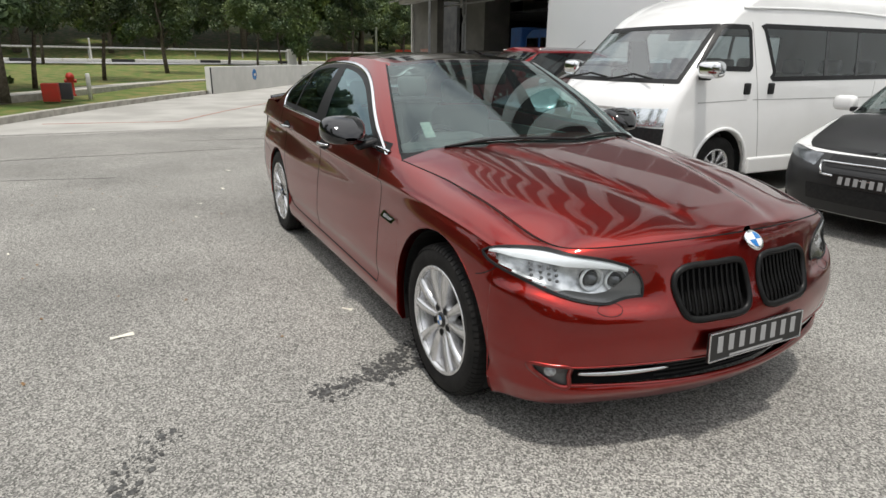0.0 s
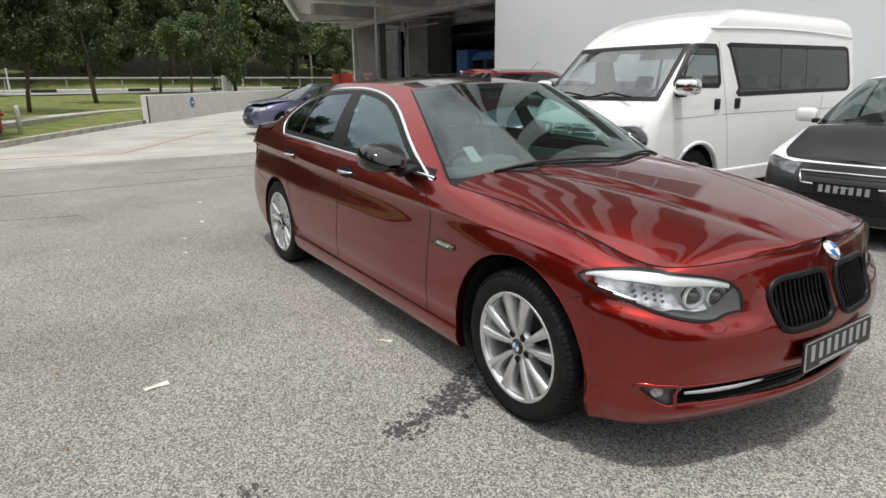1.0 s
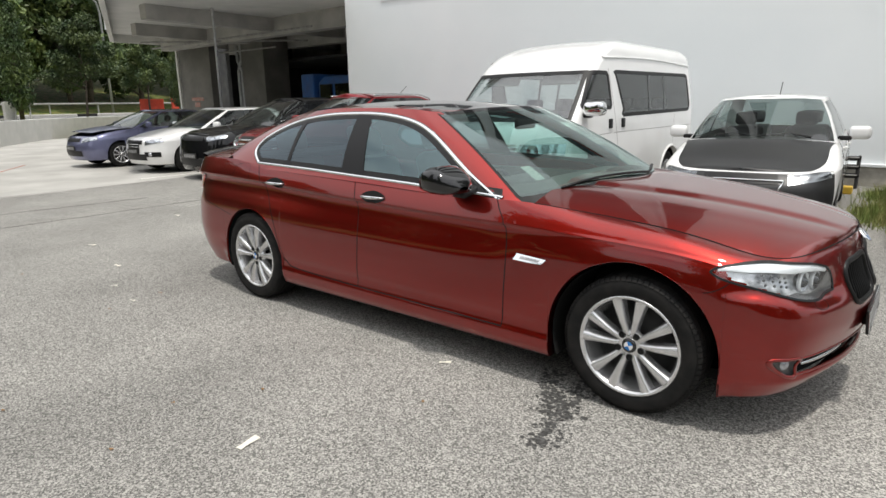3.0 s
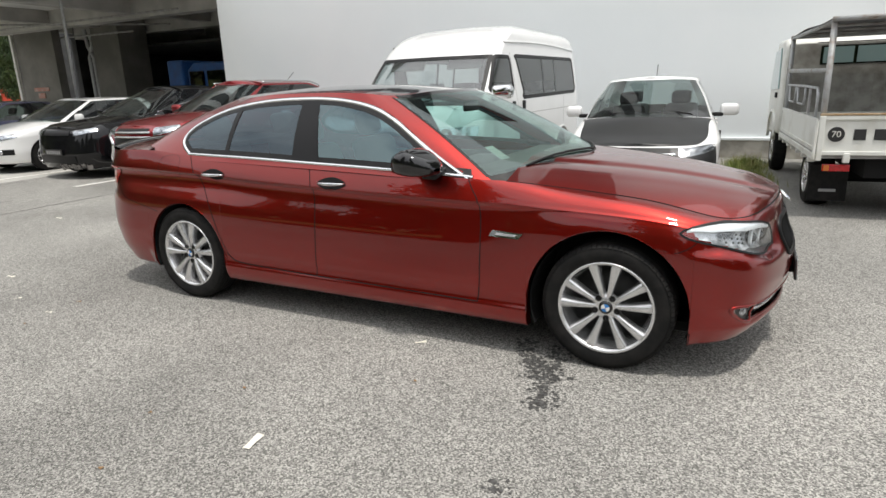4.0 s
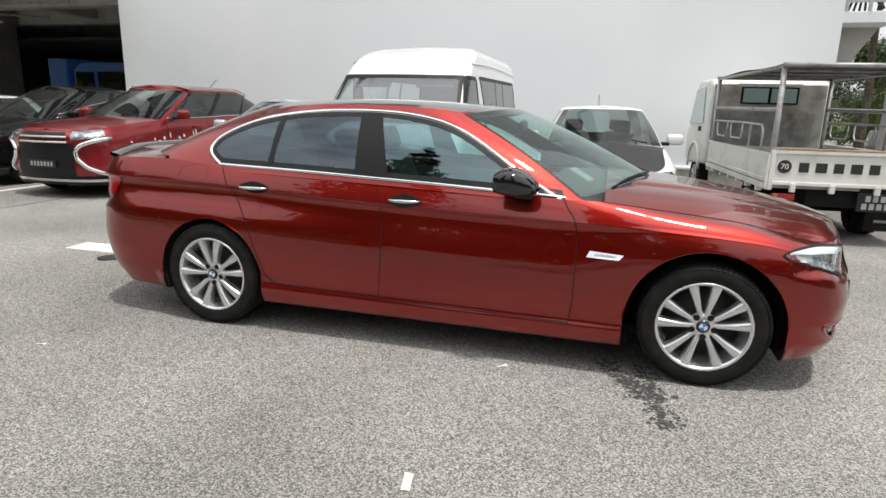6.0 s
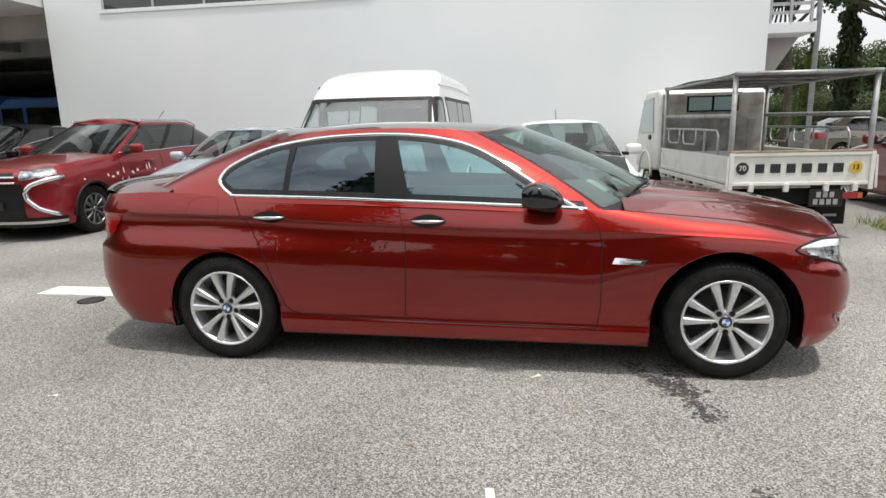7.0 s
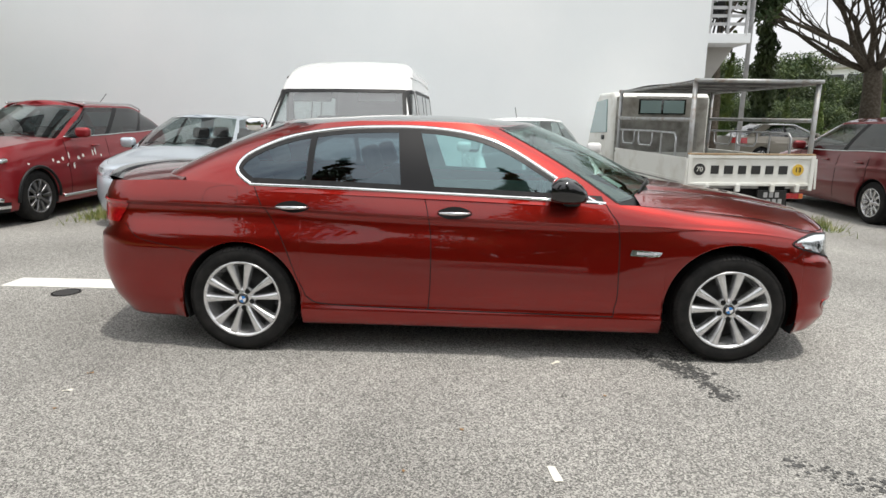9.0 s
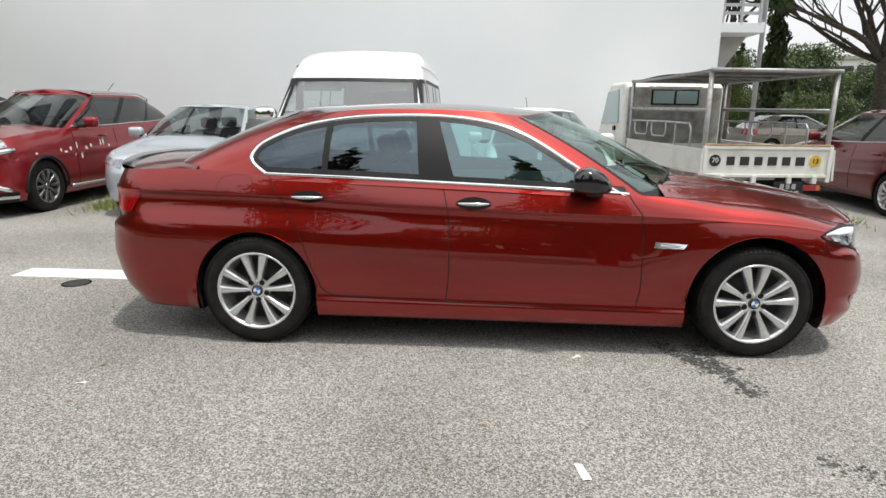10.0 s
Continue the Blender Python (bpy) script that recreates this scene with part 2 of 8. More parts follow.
M["alloy_dim"] = mat("alloy_dim", (0.3, 0.3, 0.31), 0.3, 0.8, second=(0.2, 0.2, 0.2), scale=14)
for dull in ("rubber", "black_plastic", "black_satin", "under"):
    M[dull].node_tree.nodes["Principled BSDF"].inputs["Specular IOR Level"].default_value = 0.22
M["lamp_dark"] = mat("lamp_dark", (0.3, 0.31, 0.32), 0.2, 0.9, second=(0.06, 0.06, 0.065), scale=10, bump=0.3, bump_scale=28)
M["lamp_dim"] = mat("lamp_dim", (0.66, 0.67, 0.69), 0.2, 0.8, second=(0.2, 0.2, 0.22), scale=14, bump=0.3, bump_scale=28)


# ---- building helpers ----
def link_mesh(name, bm, material, parent=None, label="", smooth=True, matrix=None):
    me = bpy.data.meshes.new(name)
    bm.to_mesh(me)
    bm.free()
    for m in (material if isinstance(material, (list, tuple)) else [material]):
        me.materials.append(m)
    if smooth:
        me.shade_smooth()
    ob = new(name, me)
    if parent:
        ob.parent = parent
    if matrix is not None:
        ob.matrix_basis = matrix
    if label:
        tagged(ob, label)
    return ob


def part(name, bm, material, parent, label="", smooth=False, matrix=None):
    return link_mesh(name, bm, material, parent, label, smooth, matrix)


def thing(name, label, category, group="", kind="", matrix=None):
    ob = new(name)
    ob.empty_display_size = 0.2
    if matrix is not None:
        ob.matrix_basis = matrix
    return tagged(ob, label, category, group, kind)


def box(size, at=(0, 0, 0), bevel=0.0, rot=None, bm=None, seg=2):
    """A box of that size about its middle at, with rounded edges."""
    bm = bm or bmesh.new()
    made = bmesh.ops.create_cube(bm, size=1)["verts"]
    bmesh.ops.scale(bm, vec=size, verts=made)
    if bevel:
        edges = list({e for v in made for e in v.link_edges})
        made = [v for v in bmesh.ops.bevel(bm, geom=edges, offset=bevel, segments=seg, profile=0.5, affect="EDGES")["verts"]]
        made = list({v for v in made})
    if rot is not None:
        bmesh.ops.rotate(bm, cent=(0, 0, 0), matrix=Euler([radians(a) for a in rot]).to_matrix(), verts=made)
    bmesh.ops.translate(bm, vec=at, verts=made)
    return bm


def span(x0, x1, y0, y1, z0, z1, bevel=0.0, bm=None, seg=2):
    return box((x1 - x0, y1 - y0, z1 - z0), ((x0 + x1) / 2, (y0 + y1) / 2, (z0 + z1) / 2), bevel, bm=bm, seg=seg)


def tube(path, radius, sides=8, bm=None, closed=False, flat=1.0, cap=True):
    """A pipe along the points of a path; radius may be a number or one for each point."""
    bm = bm or bmesh.new()
    pts = [Vector(p) for p in path]
    n = len(pts)
    radii = [radius] * n if isinstance(radius, (int, float)) else list(radius)
    rings, up = [], None
    for i, p in enumerate(pts):
        a = pts[(i - 1) % n] if closed or i > 0 else p
        b = pts[(i + 1) % n] if closed or i < n - 1 else p
        d = (b - a).normalized()
        if up is None:
            up = d.orthogonal().normalized()
        up = (up - d * up.dot(d)).normalized()
        side = d.cross(up)
        rings.append([bm.verts.new(p + (up * math.cos(k * 2 * math.pi / sides) + side * math.sin(k * 2 * math.pi / sides) * flat) * radii[i]) for k in range(sides)])
    for i in range(n if closed else n - 1):
        r, s = rings[i], rings[(i + 1) % n]
        for k in range(sides):
            bm.faces.new((r[k], r[(k + 1) % sides], s[(k + 1) % sides], s[k]))
    if cap and not closed:
        bm.faces.new(rings[0][::-1])
        bm.faces.new(rings[-1])
    return bm


def lathe(profile, steps=48, axis="Y", bm=None):
    """Turns a profile of (radius, offset along the axis) round that axis."""
    bm = bm or bmesh.new()
    rings = []
    for r, h in profile:
        ring = []
        for k in range(steps):
            a = 2 * math.pi * k / steps
            c, s = r * math.cos(a), r * math.sin(a)
            ring.append(bm.verts.new({"Y": (c, h, s), "Z": (c, s, h), "X": (h, c, s)}[axis]))
        rings.append(ring)
    for p, q in zip(rings, rings[1:]):
        for k in range(steps):
            bm.faces.new((p[k], p[(k + 1) % steps], q[(k + 1) % steps], q[k]))
    return bm


def prism(outline, axis, lo, hi, bevel=0.0):
    """A flat outline of (a, b) drawn out along an axis from lo to hi."""
    bm = bmesh.new()
    at = {"X": lambda a, b, h: (h, a, b), "Y": lambda a, b, h: (a, h, b), "Z": lambda a, b, h: (a, b, h)}[axis]
    low = [bm.verts.new(at(a, b, lo)) for a, b in outline]
    high = [bm.verts.new(at(a, b, hi)) for a, b in outline]
    n = len(outline)
    bm.faces.new(low)
    bm.faces.new(high)
    for k in range(n):
        bm.faces.new((low[k], low[(k + 1) % n], high[(k + 1) % n], high[k]))
    bmesh.ops.recalc_face_normals(bm, faces=bm.faces)
    if bevel:
        bmesh.ops.bevel(bm, geom=list(bm.edges), offset=bevel, segments=2, profile=0.5, affect="EDGES")
    return bm


def cubic(ts, ys):
    """A natural cubic spline through the points; works on arrays."""
    t, y = np.array(ts, float), np.array(ys, float)
    n, h = len(t), np.diff(t)
    A, r = np.eye(n), np.zeros(n)
    for i in range(1, n - 1):
        A[i, i - 1:i + 2] = h[i - 1], 2 * (h[i - 1] + h[i]), h[i]
        r[i] = 6 * ((y[i + 1] - y[i]) / h[i] - (y[i] - y[i - 1]) / h[i - 1])
    m = np.linalg.solve(A, r)

    def at(q):
        q = np.asarray(q, float)
        i = np.clip(np.searchsorted(t, q) - 1, 0, n - 2)
        a, b = t[i + 1] - q, q - t[i]
        return (m[i] * a ** 3 + m[i + 1] * b ** 3) / (6 * h[i]) + (y[i] / h[i] - m[i] * h[i] / 6) * a + (y[i + 1] / h[i] - m[i + 1] * h[i] / 6) * b
    return at


def mono(pts):
    """A curve through (t, value) points that does not overshoot."""
    t, y = np.array(pts, float).T
    d = np.diff(y) / np.diff(t)
    m = np.zeros(len(t))
    m[0], m[-1] = d[0], d[-1]
    for i in range(1, len(t) - 1):
        m[i] = 0 if d[i - 1] * d[i] <= 0 else 2 * d[i - 1] * d[i] / (d[i - 1] + d[i])

    def at(q):
        q = np.clip(np.asarray(q, float), t[0], t[-1])
        i = np.clip(np.searchsorted(t, q) - 1, 0, len(t) - 2)
        h = t[i + 1] - t[i]
        s = (q - t[i]) / h
        return (1 + 2 * s) * (1 - s) ** 2 * y[i] + s * (1 - s) ** 2 * h * m[i] + s * s * (3 - 2 * s) * y[i + 1] + s * s * (s - 1) * h * m[i + 1]
    return at


def grid_mesh(P, bm=None, flip=False):
    """A sheet of quads over an array of points, rows by columns."""
    bm = bm or bmesh.new()
    rows, cols = P.shape[:2]
    V = [[bm.verts.new(P[i, j]) for j in range(cols)] for i in range(rows)]
    for i in range(rows - 1):
        for j in range(cols - 1):
            q = (V[i][j], V[i][j + 1], V[i + 1][j + 1], V[i + 1][j])
            bm.faces.new(q[::-1] if flip else q)
    return bm


def coons(bottom, right, top, left, n, m):
    """Fills four boundary curves (bottom and top left to right, left and right upwards), each an array of 2D points."""
    def even(c, k):
        c = np.array(c, float)
        d = np.r_[0, np.cumsum(np.hypot(*np.diff(c, axis=0).T))]
        return np.c_[np.interp(np.linspace(0, d[-1], k), d, c[:, 0]), np.interp(np.linspace(0, d[-1], k), d, c[:, 1])]
    b, t, l, r = even(bottom, n), even(top, n), even(left, m), even(right, m)
    u, v = np.linspace(0, 1, n)[None, :, None], np.linspace(0, 1, m)[:, None, None]
    return ((1 - v) * b[None] + v * t[None] + (1 - u) * l[:, None] + u * r[:, None]
            - ((1 - u) * (1 - v) * b[0] + u * (1 - v) * b[-1] + (1 - u) * v * t[0] + u * v * t[-1]))


# ---- shape of a motor car: rings round the lower body, a ruled glasshouse above ----
def soften(f, a, b, width):
    """The curve f over a..b with its kinks rounded over a length."""
    x = np.linspace(a - 4 * width, b + 4 * width, 3000)
    k = np.exp(-0.5 * (np.linspace(-4, 4, int(8 * width / (x[1] - x[0])) | 1)) ** 2)
    y = np.convolve(np.pad(f(np.clip(x, a, b)), len(k) // 2, mode="edge"), k / k.sum(), "valid")
    return lambda t: np.interp(t, x, y)


class CarShape:
    """Lower body of a car, nose towards +x. plan: half outline at its widest, tail to nose. side: inset over 0..1 (sill to crease)
    and 1..2 (crease to top edge). nose, tail: inset over height. crease, top, low: heights along x. arches: (x, z, radius)."""

    def __init__(self, plan, side, nose, tail, crease, top, low, arches):
        ext = [(plan[2][0], -plan[2][1]), (plan[1][0], -plan[1][1])] + list(plan) + [(plan[-2][0], -plan[-2][1]), (plan[-3][0], -plan[-3][1])]
        e = np.array(ext, float)
        d = np.r_[0, np.cumsum(np.hypot(*np.diff(e, axis=0).T) ** 0.8)]
        cx, cw = cubic(d, e[:, 0]), cubic(d, e[:, 1])
        t = np.linspace(d[2], d[-3], 3000)
        x, w = cx(t), np.maximum(cw(t), 0)
        run = np.r_[0, np.cumsum(np.hypot(np.diff(x), np.diff(w)))]
        self.length = run[-1]
        self.S = np.linspace(0, self.length, 3000)
        self.X, self.W = np.interp(self.S, run, x), np.interp(self.S, run, w)
        tx, tw = np.gradient(self.X, self.S), np.gradient(self.W, self.S)
        size = np.hypot(tx, tw)
        self.NX, self.NW = -tw / size, tx / size
        self.side, self.nose, self.tail = mono(side), mono(nose), mono(tail)
        self.plain, self.fade, self.hip, self.hip_fade, self.skirt, self.ends, self.ledge = None, None, None, None, None, None, None
        self.crease, self.top, self.low, self.arches = mono(crease), mono(top), mono(low), arches

    def s_at_x(self, x):
        return np.interp(x, self.X, self.S)

    def s_at_w(self, w, front=True):
        k = self.X > 0 if front else self.X < 0
        a, b = self.W[k], self.S[k]
        return np.interp(w, a[::-1], b[::-1]) if front else np.interp(w, a, b)

    def floor(self, x):
        z = self.low(x)
        for xc, zc, r in self.arches:
            inside = np.abs(x - xc) < r
            z = np.where(inside, np.maximum(z, zc + np.sqrt(np.maximum(r * r - (x - xc) ** 2, 0))), z)
        return z

    def at(self, s, z, out=0.0):
        """Points of the surface (right half, y negative) at ring places s and heights z, moved outwards by out."""
        s, z = np.broadcast_arrays(np.asarray(s, float), np.asarray(z, float))
        x, w = np.interp(s, self.S, self.X), np.interp(s, self.S, self.W)
        nx, nw = np.interp(s, self.S, self.NX), np.interp(s, self.S, self.NW)
        zc, zt, zl = self.crease(x), self.top(x), self.low(x)
        q = np.where(z < zc, np.clip((z - zl) / (zc - zl), 0, 1), 1 + np.clip((z - zc) / np.maximum(zt - zc, 0.02), 0, 1.3))
        flank = self.side(q)
        if self.plain is not None:
            flank = flank + (self.plain(q) - flank) * self.fade(x)
        if self.hip is not None:
            flank = flank + (self.hip(q) - flank) * self.hip_fade(x)
        if self.skirt is not None:
            flank = np.where(q < 0.38, flank + (self.skirt(q) - flank) * self.ends(x), flank)
        inset = nw ** 2 * flank + np.maximum(nx, 0) ** 2 * self.nose(z) + np.maximum(-nx, 0) ** 2 * self.tail(z) - out
        if self.ledge is not None:
            inset = inset + self.ledge(x, w, z)
        return np.stack([x - nx * inset, -np.maximum(w - nw * inset, 0.0), z], axis=-1)

    def columns(self, step):
        s = list(np.arange(0, self.length, step)) + [self.length]
        for xc, zc, r in self.arches:
            a, b = self.s_at_x(xc - r * 1.02), self.s_at_x(xc + r * 1.02)
            s = [v for v in s if v < a or v > b]
            zl = float(self.low(xc))
            cut = math.sqrt(max(r * r - max(zl - zc, 0) ** 2, 0))
            s += [float(self.s_at_x(xc + cut * c)) for c in np.cos(np.linspace(0, math.pi, 37))] + [float(self.s_at_x(xc + k * r * 1.0015)) for k in (-1, 1)] + [float(self.s_at_x(xc + k * r * 1.02)) for k in (-1, 1)]
        return np.array(sorted(set(s)))

    def sheet(self, step=0.02, n1=34, n2=10, s=None):
        """Grid of the whole right half: rows from a turned-in lower lip up to the top edge."""
        s = self.columns(step) if s is None else s
        x = np.interp(s, self.S, self.X)
        lo, mid, hi = self.floor(x), self.crease(x), self.top(x)
        rows = [lo, lo + 0.0] + [lo + (mid - lo) * k / n1 for k in range(1, n1 + 1)] + [mid + (hi - mid) * k / n2 for k in range(1, n2 + 1)]
        P = np.stack([self.at(s, z, -0.05 if i == 0 else 0.0) for i, z in enumerate(rows)])
        return s, x, np.stack(rows), P

    def deck(self, x0, x1, mid, power=2.2, gap=0.004, ncol=60, nrow=16, bump=None, lift=0.0):
        """Bonnet or boot lid between the top edges, from x0 to x1; mid: height on the centre line."""
        a, b = float(self.s_at_x(x0)), float(self.s_at_x(x1))
        s = np.linspace(a, b, ncol)
        E = self.at(s, self.top(np.interp(s, self.S, self.X)), -gap)
        q = np.linspace(1, -1, 2 * nrow + 1)
        x, w, z = E[:, 0], np.maximum(-E[:, 1], 0.001), E[:, 2]
        zm = np.maximum((mid if callable(mid) else mono(mid))(x), z)
        Z = z[None] + (zm - z)[None] * (1 - np.abs(q[:, None]) ** power) + lift
        Y = -w[None] * q[:, None]
        if bump:
            Z = Z + bump(np.broadcast_to(x[None], Y.shape), np.abs(Y), np.broadcast_to(np.abs(q[:, None]), Y.shape))
        return np.stack([np.broadcast_to(x[None], Z.shape), Y, Z], axis=-1)


class Glasshouse:
    """Upper body ruled between a lower and an upper half outline of (x, w, z), from the screen's middle to the rear window's."""

    def __init__(self, base, top, bulge=0.02, roof_mid=None, roof_power=2.2):
        self.n = len(base) - 1
        k = np.arange(len(base))

        def fit_line(pts):
            p = np.array(pts, float)
            kk = np.r_[-2, -1, k, self.n + 1, self.n + 2]
            sign = np.array([1, -1, 1])
            full = np.vstack([p[2] * sign, p[1] * sign, p, p[-2] * sign, p[-3] * sign])
            return [mono(np.c_[kk, full[:, j]]) if j == 2 else cubic(kk, full[:, j]) for j in range(3)]
        self.low, self.high, self.bulge, self.roof_mid, self.power = fit_line(base), fit_line(top), bulge, roof_mid, roof_power

    def raw(self, u, v):
        u, v = np.broadcast_arrays(np.asarray(u, float), np.asarray(v, float))
        a, b = np.stack([f(u) for f in self.low], -1), np.stack([f(u) for f in self.high], -1)
        p = a + (b - a) * v[..., None]
        p[..., 1] = -p[..., 1]
        return p

    def normal(self, u, v):
        e = 0.01
        du, dv = self.raw(u + e, v) - self.raw(u - e, v), self.raw(u, v + e) - self.raw(u, v - e)
        n = np.cross(dv, du)
        n /= np.maximum(np.linalg.norm(n, axis=-1, keepdims=True), 1e-9)
        return n

    def at(self, u, v, out=0.0):
        u, v = np.broadcast_arrays(np.asarray(u, float), np.asarray(v, float))
        p, n = self.raw(u, v), self.normal(u, v)
        n[..., 1] = np.where(p[..., 1] > -1e-6, 0, n[..., 1])
        return p + n * (self.bulge * np.sin(math.pi * np.clip(v, 0, 1)) + out)[..., None]

    def roof(self, nrow=12, us=None, w_in=1.0, lift=0.0):
        us = np.linspace(0, self.n, 80) if us is None else us
        E = self.at(us, 1.0)
        q = np.linspace(1, -1, 2 * nrow + 1)[:, None]
        zm = np.maximum(mono(self.roof_mid)(E[:, 0]), E[:, 2])
        Z = E[None, :, 2] + (zm - E[:, 2])[None] * (1 - np.abs(q * w_in) ** self.power) + lift
        Y = E[None, :, 1] * q * w_in
        return np.stack([np.broadcast_to(E[None, :, 0], Z.shape), Y, Z], -1)


def both(P, bm=None, flip=False):
    """The sheet P and its mirror image across the middle of the car."""
    bm = grid_mesh(P, bm, flip)
    return grid_mesh(P * np.array([1, -1, 1]), bm, not flip)


def clean(bm, dist=0.0004):
    bmesh.ops.remove_doubles(bm, verts=bm.verts, dist=dist)
    bad = [f for f in bm.faces if f.calc_area() < 1e-9]
    bmesh.ops.delete(bm, geom=bad, context="FACES")
    return bm


def outward(bm, centre):
    """Turns every face away from a point within."""
    c = Vector(centre)
    bm.normal_update()
    for f in bm.faces:
        if f.normal.dot(f.calc_center_median() - c) < 0:
            f.normal_flip()
    return bm


def cells(P, keep, bm=None, flip=False):
    """Like grid_mesh, with only the cells where keep (rows-1 by cols-1) is true."""
    bm = bm or bmesh.new()
    V = {}

    def v(i, j):
        if (i, j) not in V:
            V[i, j] = bm.verts.new(P[i, j])
        return V[i, j]
    for i, j in zip(*np.nonzero(keep)):
        q = (v(i, j), v(i, j + 1), v(i + 1, j + 1), v(i + 1, j))
        bm.faces.new(q[::-1] if flip else q)
    return bm


def wheel_bm(r=0.338, rim=0.236, width=0.235, grooved=False):
    h = width / 2
    band = []
    if grooved:
        for g in (0.36, 0.12, -0.12, -0.36):
            band += [(r, h * (g + 0.05)), (r - 0.007, h * (g + 0.04)), (r - 0.007, h * (g - 0.04)), (r, h * (g - 0.05))]
    prof = [(rim - 0.02, h * 0.9), (rim, h * 0.93), (rim + (r - rim) * 0.45, h), (r - 0.022, h * 0.93), (r - 0.006, h * 0.8), (r, h * 0.55), *band, (r, -h * 0.55),
            (r - 0.006, -h * 0.8), (r - 0.022, -h * 0.93), (r - 0.03, -h * 0.955), (rim + (r - rim) * 0.45, -h), (rim + 0.008, -h * 0.95), (rim - 0.004, -h * 0.86), (rim - 0.02, -h * 0.8)]
    bm = lathe(prof, 64)
    return bm


def add_wheel(parent, at, r=0.338, rim=0.236, width=0.235, spokes=10, side=-1, dark=False, turn=0.0, roundel=False, twin=False, yaw=None):
    """A wheel: tyre with rim, brake disc, bolts and hub cap under it; its face looks along side * y."""
    m = pose(*at, 0, turn, (0 if side < 0 else 180) if yaw is None else yaw)
    tyre = part("wheel", wheel_bm(r, rim, width, twin), M["rubber"], parent, "black rubber tyre with alloy rim", True, m)
    h = width / 2
    alloy = M["alloy_dim"] if dark == "grey" else M["black_gloss"] if dark else M["alloy"]
    bm = lathe([(rim - 0.002, -h * 0.86), (rim + 0.004, -h * 0.93), (rim - 0.003, -h * 0.97), (rim - 0.012, -h * 0.93), (rim - 0.02, -h * 0.75), (rim - 0.035, -h * 0.3), (rim - 0.04, h * 0.7)], 64)
    hub_y, rim_y = -h * 0.74, -h * 0.9
    for k in range(spokes):
        a0 = 2 * math.pi * (k + 0.5) / spokes
        if twin:
            a0 += (0.055 if k % 2 else -0.055)
        w_hub, w_rim = rim * (0.105 if twin else 0.125), rim * (0.235 if twin else 0.21 if spokes > 7 else 0.3)
        rows = []
        for f in np.linspace(0, 1, 7):
            rad = 0.042 + (rim - 0.014 - 0.042) * f
            half = (w_hub + (w_rim - w_hub) * f ** (1.7 if twin else 1.3)) / 2
            y = hub_y + (rim_y - hub_y) * f ** 0.8 - 0.006 * math.sin(math.pi * f)
            row = []
            for off, dy in (((-1.1, 0.05), (-1, 0.016), (-0.66, -0.003), (0.0, 0.0), (0.66, -0.003), (1, 0.016), (1.1, 0.05)) if twin else
                            ((-1, 0.03), (-1, 0.004), (-0.72, -0.003), (0.0, 0.004), (0.72, -0.003), (1, 0.004), (1, 0.03))):
                c, s = math.cos(a0), math.sin(a0)
                row.append((rad * c - off * half * s, y + dy, rad * s + off * half * c))
            rows.append(row)
        grid_mesh(np.array(rows), bm)
    lathe([(0.001, hub_y - 0.004), (0.05, hub_y - 0.004), (0.066, hub_y + 0.004), (0.074, hub_y + 0.03)], 40, bm=bm)
    bmesh.ops.recalc_face_normals(bm, faces=bm.faces)
    part("rim", bm, alloy, tyre, "grey and black alloy rim" if dark else "silver multi-spoke alloy rim", True)
    part("brake_disc", lathe([(0.05, 0.0), (rim * 0.72, 0.0), (rim * 0.72, 0.02), (rim - 0.03, 0.03)], 40), [M["disc"]], tyre, "", True)
    part("barrel", lathe([(0.01, 0.035), (rim - 0.03, 0.035)], 40), M["under"], tyre)
    if twin:
        # shoulder blocks round the tyre's outer edge
        bm = bmesh.new()
        for k in range(76):
            a = 2 * math.pi * k / 76
            ring = []
            for rad, y in ((r + 0.0015, -h * 0.44), (r + 0.0015, -h * 0.56), (r - 0.0045, -h * 0.81), (r - 0.019, -h * 0.94)):
                ring.append([(rad * math.cos(a + d), y - 0.0025 * (y < -h * 0.6), rad * math.sin(a + d)) for d in (-0.031, 0.031)])
            P = np.array(ring)
            grid_mesh(P, bm)
            for e in (0, 1):
                low = P[:, e] * np.array([0.975, 0.96, 0.975])
                grid_mesh(np.stack([P[:, e], low], 1), bm)
        outward(bm, (0, 0, 0))
        part("tread", bm, M["rubber"], tyre, "ribbed tyre shoulder")
    for k in range(5):
        a = 2 * math.pi * k / 5 + (0.63 if twin else 0.3)
        part("wheel_bolt", lathe([(0.001, hub_y - 0.006), (0.0145, hub_y - 0.0085), (0.0165, hub_y - 0.0045)], 12), M["under"], tyre, matrix=pose(0.058 * math.cos(a), 0, 0.058 * math.sin(a)))
    cap = lathe([(0.001, hub_y - 0.016), (0.021, hub_y - 0.015), (0.026, hub_y - 0.014), (0.034, hub_y - 0.008), (0.036, hub_y)], 32)
    if roundel:
        roundel_faces(cap)
        part("hub_cap", cap, [M["black_gloss"], M["badge_blue"], M["badge_white"]], tyre, "blue and white round badge", True)
    else:
        part("hub_cap", cap, alloy, tyre, "", True)
    return tyre


def roundel_faces(bm, inner=0.03):
    """Quarters the middle of a round cap into blue and white fields."""
    for f in bm.faces:
        c = f.calc_center_median()
        if math.hypot(c.x, c.z) < inner * 0.75:
            f.material_index = 1 if c.x * c.z > 0 else 2


M["badge_blue"] = mat("badge_blue", (0.03, 0.2, 0.55), 0.2, coat=1.0)
M["badge_white"] = mat("badge_white", (0.8, 0.8, 0.8), 0.2, coat=1.0)


